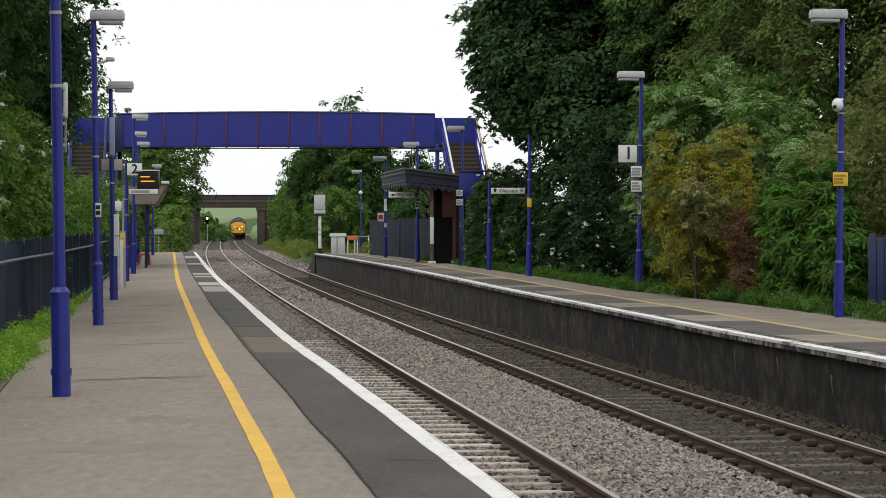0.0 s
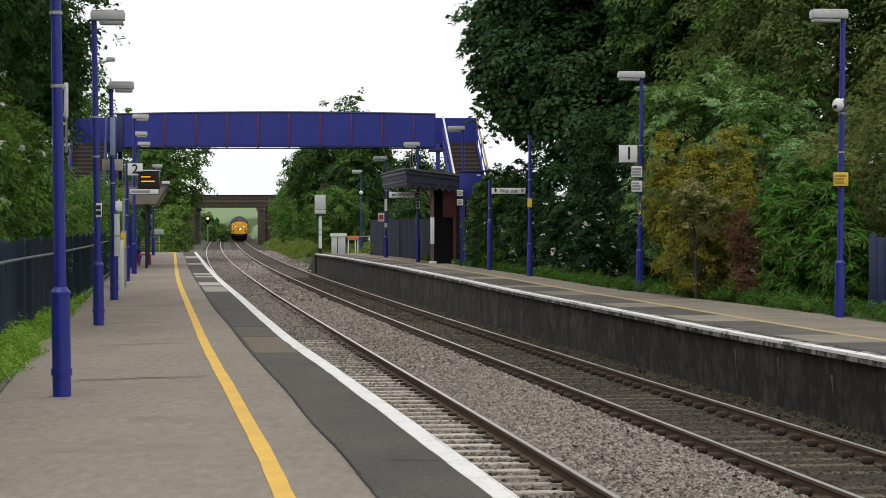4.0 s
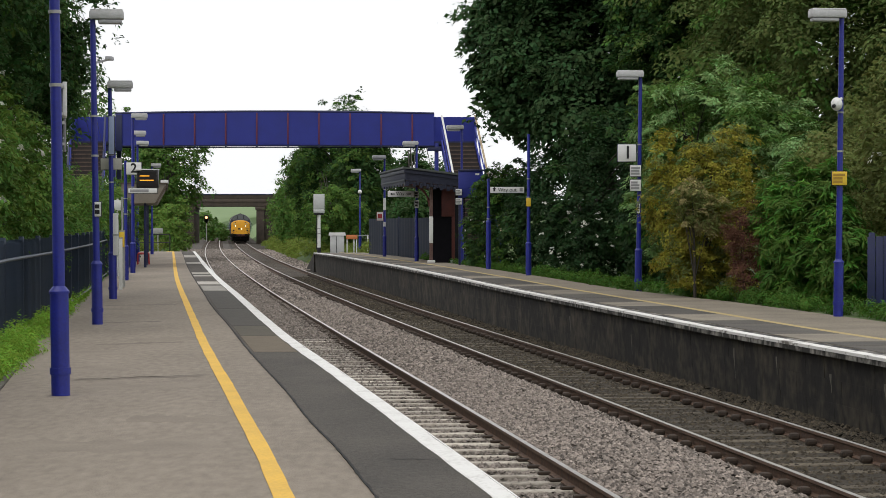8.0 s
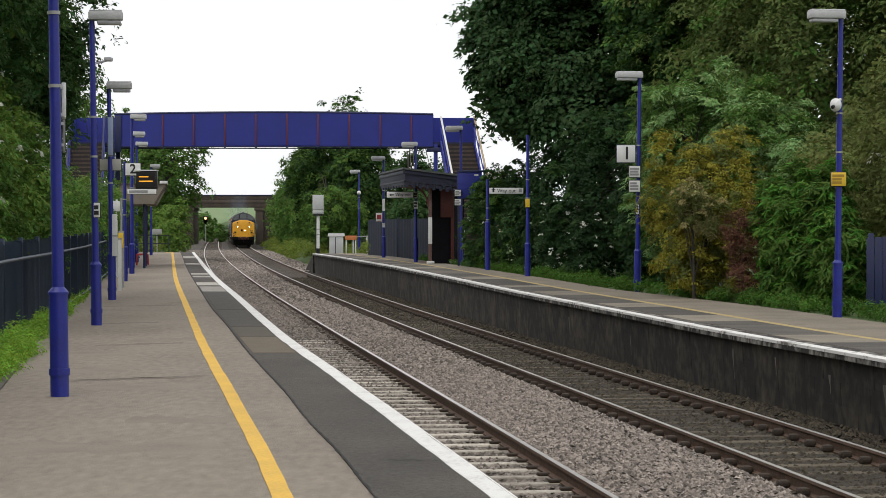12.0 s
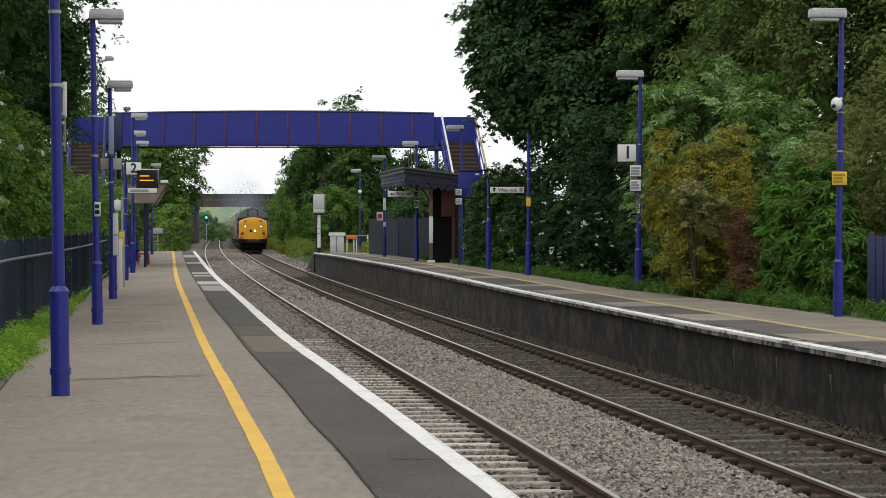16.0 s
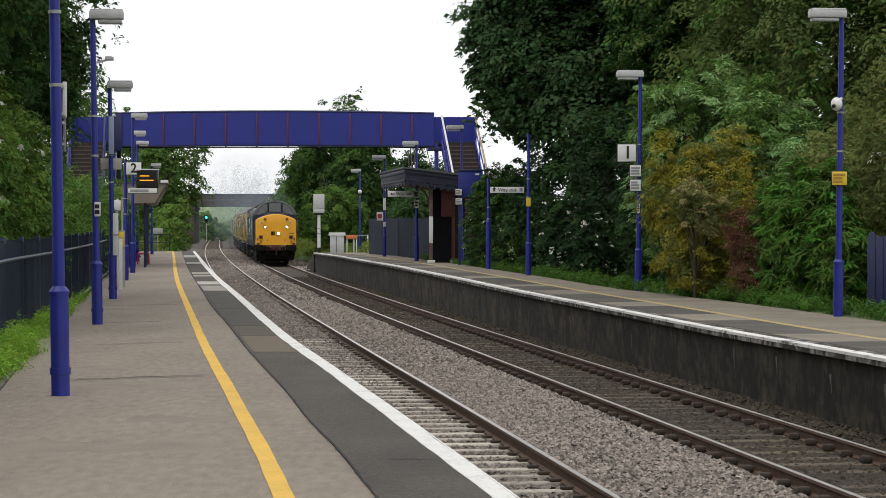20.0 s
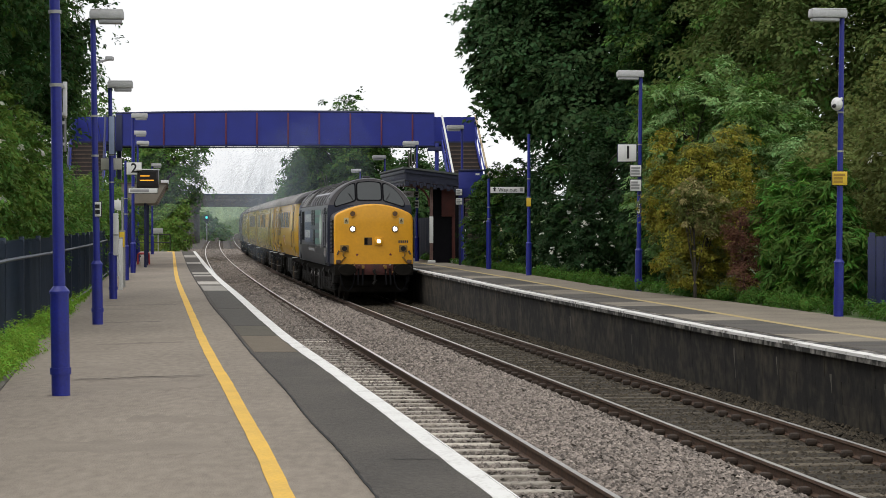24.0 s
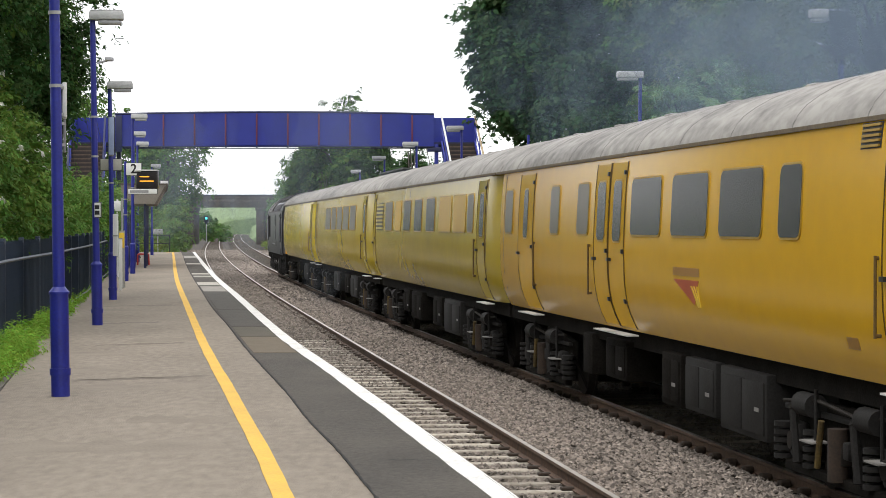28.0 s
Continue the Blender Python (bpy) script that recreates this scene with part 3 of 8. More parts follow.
CRACK = surface("dark_tar_joint", (0.014, 0.013, 0.012), (0.008, 0.008, 0.007), 5, 0.95)
STAIN = surface("worn_dark_stain", (0.262, 0.221, 0.176), (0.185, 0.156, 0.124), 2.2, 0.95, 0.2)
PATCH_BROWN = surface("brown_tarmac_patch", (0.15, 0.12, 0.083), (0.11, 0.088, 0.062), 2.5, 0.92, 0.3)
SCUFF = surface("pale_scuff", (0.17, 0.15, 0.13), (0.12, 0.105, 0.09), 8, 0.9)
SEAM_DARK = surface("dark_repair_seam", (0.2, 0.168, 0.134), (0.14, 0.118, 0.093), 4, 0.95)
PATCH_OLIVE = surface("olive_tarmac_patch", (0.1, 0.088, 0.064), (0.07, 0.06, 0.045), 2.5, 0.92, 0.3)
PATCH_BLACK = surface("black_tarmac_patch", (0.074, 0.066, 0.055), (0.05, 0.045, 0.038), 2.5, 0.9, 0.3)
ribbon_on("tar_joint", JOINT_WAY, 8, 126, -0.008, 0.009, 0.0045, CRACK, plat, "dark uneven tar joint", wob=0.006, seed=3, step=0.12)
for k, (y, o0, o1) in enumerate(((20.9, -2.6, -1.4), (33.0, -2.6, -1.75), (36.0, -2.9, -1.5), (45.0, -2.6, -1.4), (58.0, -2.9, -1.4), (15.2, -3.2, -1.5), (26.5, -3.0, -2.1), (17.4, -2.2, -0.9), (23.4, -3.2, -2.2), (29.5, -2.2, -0.9), (40.0, -3.0, -2.0))):
    rnd = random.Random(70 + k)
    v, f = [], []
    n = 16
    for i in range(n + 1):
        o = o0 + (o1 - o0) * i / n
        w = (0.12 + 0.3 * rnd.random()) * (1 if 0 < i < n else 0.2)
        yy = y + 0.12 * math.sin(i * 0.5 + k) + rnd.uniform(-0.04, 0.04) + 0.25 * i / n
        for d in (-w, w * 2.2):
            px, py, _ = beside(EDGE_LEFT, yy + d, o)
            v.append((px, py, 0.0009))
    f = [(2 * i, 2 * i + 2, 2 * i + 3, 2 * i + 1) for i in range(n)]
    mesh_object("repair_seam", v, f, STAIN, plat)["label"] = "darker worn repair seam"
for y0, y1, mt, inset in ((26.4, 30.2, PATCH_BROWN, 0.03), (51.0, 55.3, TACTILE, 0.02), (56.4, 59.3, TACTILE, 0.0), (65.2, 67.0, TACTILE, 0.02), (68.8, 70.6, TACTILE, 0.02), (86.7, 89.5, TACTILE, 0.0), (103.5, 111.0, TACTILE, 0.0), (30.25, 33.2, PATCH_OLIVE, 0.03), (33.25, 40.0, PATCH_BLACK, 0.02), (40.05, 50.9, PATCH_BLACK, 0.05)):
    v, f, n = [], [], max(2, int(y1 - y0))
    for q in range(n + 1):
        y = y0 + (y1 - y0) * q / n
        xa, xb = JOINT_WAY(y)[0] + inset + 0.016, EDGE_LEFT(y)[0] - 0.18
        v += [(xa, y, 0.0045), (xb, y, 0.0045), (xb, y, 0.0072), (xa, y, 0.0072)]
    for q in range(n):
        for r in range(4):
            a, b = q * 4 + r, q * 4 + (r + 1) % 4
            f.append((a, b, b + 4, a + 4))
    f += [(3, 2, 1, 0), tuple(range(4 * n, 4 * n + 4))]
    mesh_object("edge_slab", v, f, mt, plat)["label"] = "patched or faded slab at the platform edge"
for y, a, b, mt in ((14.3, 0.42, 0.98, CRACK), (22.0, 0.25, 0.62, SCUFF), (18.1, 0.35, 0.75, SCUFF), (16.9, 0.12, 0.3, SCUFF), (20.9, 0.3, 0.5, SCUFF)):
    xa, xb = JOINT_WAY(y)[0], EDGE_LEFT(y)[0] - 0.17
    w = 0.03 if mt is CRACK else 0.014
    v = [(xa + (xb - xa) * (a + (b - a) * q / 8), y + 0.02 * math.sin(q * 2.1) + d * w * (0.4 + 0.6 * math.sin(0.4 + q * 0.33)), 0.0056) for q in range(9) for d in (0, 1)]
    mesh_object("tar_joint" if mt is CRACK else "scuff_mark", v, [(2 * q, 2 * q + 2, 2 * q + 3, 2 * q + 1) for q in range(8)], mt, plat)
for k, (y, o0, o1, w) in enumerate(((22.0, -2.75, -1.45, 0.16), (28.4, -2.6, -1.45, 0.14), (42.0, -2.8, -1.4, 0.2), (34.6, -2.7, -1.7, 0.16), (22.1, -2.7, -1.6, 0.03))):
    v = []
    for q in range(25):
        px, py, _ = beside(EDGE_LEFT, y + 0.5 * q / 24 + 0.1 * noise.noise((q * 0.25, k, 0)), o0 + (o1 - o0) * q / 24)
        hw = w * (0.35 + 0.9 * abs(noise.noise((q * 0.4, k + 5, 0)))) * (1 if 0 < q < 24 else 0.1)
        v += [(px, py - hw, 0.0016), (px, py + 2.5 * hw, 0.0016)]
    mesh_object("repair_seam", v, [(2 * q, 2 * q + 2, 2 * q + 3, 2 * q + 1) for q in range(24)], SEAM_DARK, plat)["label"] = "dark narrow repair seam"
ribbon_on("yellow_end_mark", EDGE_LEFT, 125.5, 126.8, -1.65, -1.36, 0.005, YELLOW_LINE, plat)
# slabs on the opposite platform
rnd = random.Random(9)
yy = 20.0
SLAB_GREY = surface("dark_grey_slab", (0.1, 0.088, 0.072), (0.045, 0.041, 0.036), 1.1, 0.9, 0.2, obj_random=0.35)
SLAB_PALE = surface("worn_pale_slab", (0.22, 0.19, 0.145), (0.12, 0.105, 0.082), 1.2, 0.9, 0.2, obj_random=0.25)
plat_r = bpy.data.objects["platform_right"]
k = 0
while yy < 121:
    ln = rnd.uniform(1.0, 3.4)
    v, f = [], []
    for a in (yy, yy + ln - 0.03):
        for o in (1.86, 2.86):
            px, py, _ = beside(FAR_TRACK, a, o)
            v += [(px, py, right_z(a) - 0.02), (px, py, right_z(a) + 0.005)]
    f = [(1, 5, 7, 3), (0, 2, 6, 4), (0, 1, 3, 2), (4, 6, 7, 5), (0, 4, 5, 1), (2, 3, 7, 6)]
    mesh_object("slab", v, f, SLAB_PALE if k % 3 == 2 else SLAB_GREY, plat_r)
    yy += ln
    k += 1
# ---------------------------------------------------------------- foliage
def leaf_mesh(name, blobs, clumps, per, clump_r, leaf, mat, parent, seed, squash=0.38, hollow=0.45, slim=0.55, fringe=0.0, droop=0.25):
    """Many small folded leaves in layered sprays; blobs are ellipsoids (x, y, z, rx, ry, rz)."""
    rng = np.random.default_rng(seed)
    b = np.array(blobs, float)
    vol = (b[:, 3] * b[:, 4] + b[:, 3] * b[:, 5] + b[:, 4] * b[:, 5])
    pick = rng.choice(len(b), clumps, p=vol / vol.sum())
    d = rng.normal(size=(clumps, 3))
    d /= np.linalg.norm(d, axis=1)[:, None]
    rad = rng.uniform(hollow, 1.0, clumps) ** 0.6
    out = rng.random(clumps) < fringe
    rad[out] = rng.uniform(0.96, 1.16, out.sum())
    wob = 1 + 0.2 * np.sin(d[:, 0] * 5.1 + b[pick, 0]) * np.cos(d[:, 2] * 6.3 + b[pick, 1]) + 0.1 * np.sin(d[:, 2] * 11 + d[:, 1] * 9 + b[pick, 2])
    cen = b[pick, :3] + d * (rad * wob)[:, None] * b[pick, 3:]
    # each spray lies roughly level and tips outwards
    cn = d * 0.5 + (0, 0, 0.95) + rng.normal(size=(clumps, 3)) * 0.3
    cn /= np.linalg.norm(cn, axis=1)[:, None]
    count = np.where(out, max(3, int(per * 0.3)), per)
    who = np.repeat(np.arange(clumps), count)
    n = len(who)
    r = rng.normal(size=(n, 3))
    r /= np.linalg.norm(r, axis=1)[:, None]
    size_c = clump_r * rng.uniform(0.5, 1.4, clumps) * np.where(out, 0.9, 1.0)
    off = r * (rng.uniform(0.15, 1, n) ** 0.5 * size_c[who])[:, None]
    up = (off * cn[who]).sum(1)[:, None]
    flat = off - up * cn[who]
    p = cen[who] + flat + up * cn[who] * squash
    p[:, 2] -= droop * (flat ** 2).sum(1) / np.maximum(size_c[who], 0.02)
    nrm = cn[who] + r * 0.35 + rng.normal(size=(n, 3)) * 0.38
    nrm /= np.linalg.norm(nrm, axis=1)[:, None]
    t = np.cross(nrm, np.cross(r + (0, 0, -0.3), nrm)) + rng.normal(size=(n, 3)) * 0.45
    t -= (t * nrm).sum(1)[:, None] * nrm
    t /= np.linalg.norm(t, axis=1)[:, None]
    s = np.cross(nrm, t)
    L = (leaf * rng.uniform(0.6, 1.35, n))[:, None]
    v = np.stack([p - t * L, p + s * L * slim + nrm * L * 0.18, p + t * L, p - s * L * slim + nrm * L * 0.18], 1).reshape(-1, 3)
    me = bpy.data.meshes.new(name)
    me.vertices.add(4 * n)
    me.loops.add(4 * n)
    me.polygons.add(n)
    me.vertices.foreach_set("co", v.astype(np.float32).ravel())
    me.loops.foreach_set("vertex_index", np.arange(4 * n, dtype=np.int32))
    me.polygons.foreach_set("loop_start", np.arange(0, 4 * n, 4, dtype=np.int32))
    me.update(calc_edges=True)
    me.materials.append(mat)
    ob = new(name, me)
    ob.parent = parent
    return ob


def limb_mesh(base, top, r, blobs, seed, n=9):
    """A leaning tapered trunk with limbs that reach into the crown."""
    rnd = random.Random(seed)
    bm = bmesh.new()
    a, b = Vector(base), Vector(top)
    k = 5
    pts = [a.lerp(b, i / k) + Vector((rnd.uniform(-1, 1), rnd.uniform(-1, 1), 0)) * r * (0.6 if 0 < i < k else 0) for i in range(k + 1)]
    for i in range(k):
        rod(bm, pts[i], pts[i + 1], r * (1 - 0.16 * i), r * (1 - 0.16 * (i + 1)), 8)
    for i in range(n):
        q = rnd.choice(blobs)
        st = pts[rnd.randint(1, k)]
        en = Vector((q[0] + rnd.uniform(-0.8, 0.8) * q[3], q[1] + rnd.uniform(-0.8, 0.8) * q[4], q[2] + rnd.uniform(-0.4, 0.85) * q[5]))
        mid = st.lerp(en, 0.5) + Vector((0, 0, 0.12 * (en - st).length))
        rod(bm, st, mid, r * 0.34, r * 0.2, 6)
        rod(bm, mid, en, r * 0.2, r * 0.05, 6)
    return bm


def plant(name, label, category, blobs, mat, seed, clumps, per, clump_r, leaf, trunk=0.14, flowers=None, group="", second=None, slim=0.55, fringe=0.05):
    """A tree or shrub: trunk with limbs and a crown of leaves; flowers (material, count, size) sit on the crown."""
    x0, y0 = blobs[0][0], blobs[0][1]
    lo = min(q[2] - q[5] for q in blobs)
    cx, sx = FAR_TRACK(max(-40, min(700, y0)))
    gz = ground_height(x0 - cx, y0) - 0.05
    ob = thing(name, pose(x0, y0, gz), label, category, group)
    loc = [(q[0] - x0, q[1] - y0, q[2] - gz, *q[3:]) for q in blobs]
    top = max(loc, key=lambda q: q[2])
    part("trunk", limb_mesh((0, 0, 0), (top[0] * 0.5, top[1] * 0.5, max(0.4, top[2] + 0.2 * top[5])), trunk, loc, seed), BARK, ob)
    leaf_mesh("crown", loc, clumps, per, clump_r, leaf, mat, ob, seed, slim=slim, fringe=fringe)
    if second:
        leaf_mesh("paler_foliage", loc, int(clumps * second[1]), per, clump_r * 0.8, leaf * 1.05, second[0], ob, seed + 7, hollow=0.75, slim=slim)
    if flowers:
        leaf_mesh("blossom", [(q[0], q[1], q[2], q[3] * 1.08, q[4] * 1.08, q[5] * 1.05) for q in loc], flowers[1], 9, flowers[2] * 2.2, flowers[2], flowers[0], ob, seed + 1, hollow=0.9)
    return ob


LEAF_DARK = leafage("dark_sycamore_leaves", (0.027, 0.06, 0.02))
LEAF_SYCAMORE = leafage("sycamore_leaves", (0.052, 0.105, 0.038))
LEAF_DEEP = leafage("deep_green_leaves", (0.042, 0.09, 0.024))
LEAF_MID = leafage("mid_green_leaves", (0.095, 0.178, 0.035))
LEAF_FRESH = leafage("fresh_green_leaves", (0.115, 0.26, 0.04))
LEAF_PALE = leafage("pale_grey_green_leaves", (0.25, 0.39, 0.15))
LEAF_OLIVE = leafage("olive_leaves", (0.17, 0.2, 0.06), through=0.45)
LEAF_GOLD = leafage("golden_olive_leaves", (0.31, 0.285, 0.042), hue=0.025)
LEAF_OAK = leafage("dull_olive_green_leaves", (0.15, 0.2, 0.06), through=0.45)
LEAF_LIT = leafage("light_green_leaves", (0.145, 0.24, 0.045))
LEAF_TAN = leafage("pale_tan_sprays", (0.38, 0.33, 0.15))
LEAF_RED = leafage("brown_red_leaves", (0.16, 0.075, 0.05))
LEAF_LIME = leafage("yellow_green_weeds", (0.17, 0.22, 0.04))
LEAF_GRASS = leafage("bright_weed_leaves", (0.23, 0.4, 0.05))
LEAF_GRASS_DARK = leafage("undergrowth_leaves", (0.07, 0.15, 0.022))
PETAL = leafage("white_petals", (0.72, 0.72, 0.64), vary=0.25, hue=0.01)


# ---------------------------------------------------------------- lamp posts
def lamp_post(x, y, z, height, side, turn, lean=0.0, label="", head=True, name="street_lamp", sleeve_h=0.93):
    """A blue column in a thick sleeve, with a box lantern on one side."""
    ob = thing(name, pose(x, y, z, 0, lean, turn), label or "royal blue platform lamp post with a pale box lantern", "lamp post", "platform lamp posts")
    bm = rodded((0, 0, -0.05), (0, 0, sleeve_h), 0.083, 0.083, 18)
    part("sleeve", bm, BLUE, ob)
    bm = rodded((0, 0, sleeve_h), (0, 0, sleeve_h + 0.05), 0.092, 0.05, 18)
    rod(bm, (0, 0, sleeve_h - 0.02), (0, 0, sleeve_h), 0.092, 0.092, 18)
    part("collar", bm, BLUE, ob)
    bm = rodded((0, 0, 0.19), (0, 0, 0.25), 0.094, 0.094, 18)
    part("band", bm, BLUE, ob)
    part("column", rodded((0, 0, sleeve_h), (0, 0, height), 0.055, 0.042, 14), BLUE, ob)
    for zz in (height * 0.55, height * 0.68):
        part("strap", rodded((0, 0, zz), (0, 0, zz + 0.03), 0.058, 0.058, 14), GREY_POST, ob, "thin steel strap")
    if head:
        tilt = pose(0, 0, height - 0.02, 0, 0.6 * side, 0)
        a, b = (-0.05, 0.47) if side > 0 else (-0.56, 0.06)
        lamp = part("lantern", boxed(a, b, -0.14, 0.14, 0.015, 0.15, 0.025, tilt), LAMP_GREY, ob, "pale grey box lantern")
        part("top_lid", boxed(a + 0.015, b - 0.015, -0.125, 0.125, 0.15, 0.17, 0.008, tilt), LAMP_LID, lamp, "paler lid of the lantern")
        part("lens", boxed(*((a + 0.13, b - 0.03) if side > 0 else (a + 0.03, b - 0.13)), -0.115, 0.115, -0.05, 0.015, 0.025, tilt), LAMP_LENS, lamp, "frosted lamp bowl")
    return ob


LEFT_POSTS = [(-3.4, 19.73, 5.0), (-5.27, 33.85, 4.66), (-6.76, 45.48, 4.33), (-9.82, 70.3, 4.92), (-11.63, 83.5, 4.92), (-12.65, 92.0, 4.86), (-15.0, 114.5, 4.55)]
for i, (x, y, hgt) in enumerate(LEFT_POSTS):
    lamp_post(x, y, 0, hgt, 1, 7, lean=-0.8 if i < 3 else 0)
RIGHT_POSTS = [(6.77, 37.86, 5.1), (4.61, 52.11, 5.0), (2.51, 64.41, 4.1), (0.72, 81.5, 4.95), (-1.01, 87.69, 4.6), (-2.63, 101.09, 4.47), (-5.05, 136.0, 4.9)]
for i, (x, y, hgt) in enumerate(RIGHT_POSTS):
    lamp_post(x, y, right_z(min(y, 122)) if y < 123 else -0.1, hgt, -1, 7, lean=0.6 if i < 2 else 0, head=i != 2)


# ---------------------------------------------------------------- footbridge
def footbridge():
    ob = thing("footbridge", pose(-7.3, 97, 0), "royal blue steel footbridge with red ribs over both tracks", "footbridge")
    L, R = -7.0, 6.95  # ends of the span
    for y in (0.0, 1.9):
        bm = bmesh.new()
        n = 24
        top, bot, lip = [], [], []
        for i in range(n + 1):
            x = L + (R - L) * i / n
            c = 0.09 * (1 - (2 * i / n - 1) ** 2)
            for yy in (y - 0.03, y + 0.03):
                top.append(bm.verts.new((x, yy, 6.36 + c)))
                bot.append(bm.verts.new((x, yy, 4.98 + c * 0.6)))
        for i in range(n):
            a = 2 * i
            bm.faces.new((top[a], top[a + 2], bot[a + 2], bot[a]))
            bm.faces.new((top[a + 1], bot[a + 1], bot[a + 3], top[a + 3]))
            bm.faces.new((top[a], top[a + 1], top[a + 3], top[a + 2]))
            bm.faces.new((bot[a], bot[a + 2], bot[a + 3], bot[a + 1]))
        g = part("girder", bm, BLUE_BRIDGE, ob)
        if y == 0.0:
            for k in range(10):
                x = L + 0.75 + k * 1.36
                c = 0.09 * (1 - ((x - L) / (R - L) * 2 - 1) ** 2)
                part("rib", boxed(x - 0.035, x + 0.035, y - 0.075, y - 0.032, 5.0 + c * 0.6, 6.33 + c, 0.01), RED_RIB, g, "dull red stiffening rib")
                part("bracket", boxed(x - 0.03, x + 0.03, y - 0.1, y + 0.1, 4.86 + c * 0.6, 4.97 + c * 0.6, 0.01), BLUE_DARK, g)
        hx = [L + (R - L) * i / 8 for i in range(9)]
        bm = tube([(x, y, 6.4 + 0.09 * (1 - ((x - L) / (R - L) * 2 - 1) ** 2)) for x in hx], 0.05, 8)
        part("handrail", bm, BLUE_DARK, g)
        part("bottom_flange", boxed(L, R, y - 0.09, y + 0.09, 4.955, 4.995), BLUE_DARK, g)
    part("end_stiffener", boxed(L + 0.02, L + 0.3, -0.1, -0.035, 4.75, 6.34, 0.01), BLUE_DARK, ob, "dark navy end stiffener")
    part("deck", boxed(L, R, 0.03, 1.87, 5.1, 5.2), BLUE_DARK, ob)
    # landings, columns and stairs that run down towards the platforms' ends
    for side, x0, x1 in ((-1, -9.0, -7.0), (1, 6.95, 8.75)):
        part("landing", boxed(x0, x1, 0.03, 1.9, 5.08, 5.18), BLUE_DARK, ob)
        part("landing_screen", boxed(x0, x1, 1.9, 1.96, 4.9, 6.34), BLUE_BRIDGE, ob)
        part("end_screen", boxed(*((x0 - 0.06, x0) if side < 0 else (x1, x1 + 0.06)), 0, 1.95, 4.9, 6.34), BLUE_BRIDGE, ob)
        for cx in (x0 + 0.1, x1 - 0.1):
            for cy in (0.1, 1.8):
                part("column", boxed(cx - 0.09, cx + 0.09, cy - 0.09, cy + 0.09, -0.1, 5.1, 0.015), BLUE_BRIDGE if cy < 1 else BLUE_DARK, ob)
        part("capital", boxed(x0 if side < 0 else x0 - 0.3, x1 + (0.3 if side < 0 else 0), -0.06, 0.05, 4.75, 4.95, 0.02), BLUE_DARK, ob)
        # the flight
        sx0, sx1 = (x0 + 0.1, x0 + 1.5) if side < 0 else (x1 - 1.42, x1 - 0.06)
        n = 28
        run, rise = 0.265, 5.1 / n
        st = new("stair")
        st.parent = ob
        for k in range(n):
            y = -0.02 - run * (k + 0.5)
            z = 5.16 - rise * (k + 1)
            dx = -y * 0.125
            part("tread", boxed(sx0 + dx, sx1 + dx, y - run / 2 - 0.02, y + run / 2, z - 0.04, z), STAIR_WOOD, st)
            part("riser", boxed(sx0 + dx, sx1 + dx, y + run / 2 - 0.03, y + run / 2, z, z + rise - 0.04), STAIR_BACK, st)
        for sx in (sx0 - 0.05, sx1 + 0.05):
            q = bmesh.new()
            y1, dx1 = -run * n, run * n * 0.125
            vs = []
            for xx in (sx - 0.03, sx + 0.03):
                vs += [q.verts.new((xx, 0, 4.85)), q.verts.new((xx, 0, 5.25)), q.verts.new((xx + dx1, y1, 0.2)), q.verts.new((xx + dx1, y1, -0.1))]
            for ids in ((0, 1, 2, 3), (7, 6, 5, 4), (0, 4, 5, 1), (1, 5, 6, 2), (2, 6, 7, 3)):
                q.faces.new([vs[i] for i in ids])
            part("stringer", q, BLUE_BRIDGE, ob)
            part("stair_handrail", rodded((sx, 0, 6.3), (sx + dx1, y1, 1.25), 0.045, 0.045, 8), BLUE_DARK if side < 0 else WHITE if sx == sx0 - 0.05 else HANDRAIL_TAN, ob, "pale worn handrail")
            part("stair_midrail", rodded((sx, 0, 5.8), (sx + dx1, y1, 0.75), 0.03, 0.03, 8), BLUE_BRIDGE, ob)
            for k in range(6):
                t = k / 5
                part("baluster", rodded((sx + dx1 * t, y1 * t, 5.15 - 5.05 * t), (sx + dx1 * t, y1 * t, 6.3 - 5.05 * t), 0.03, 0.03, 6), BLUE_BRIDGE, ob)
    return ob


STAIR_WOOD = surface("worn_stair_tread", (0.16, 0.11, 0.08), (0.09, 0.065, 0.05), 5, 0.85)
STAIR_BACK = surface("dark_stair_riser", (0.035, 0.026, 0.024), (0.02, 0.016, 0.016), 5, 0.85)
HANDRAIL_TAN = surface("tan_worn_handrail", (0.42, 0.33, 0.2), (0.3, 0.22, 0.13), 5, 0.6)
footbridge()


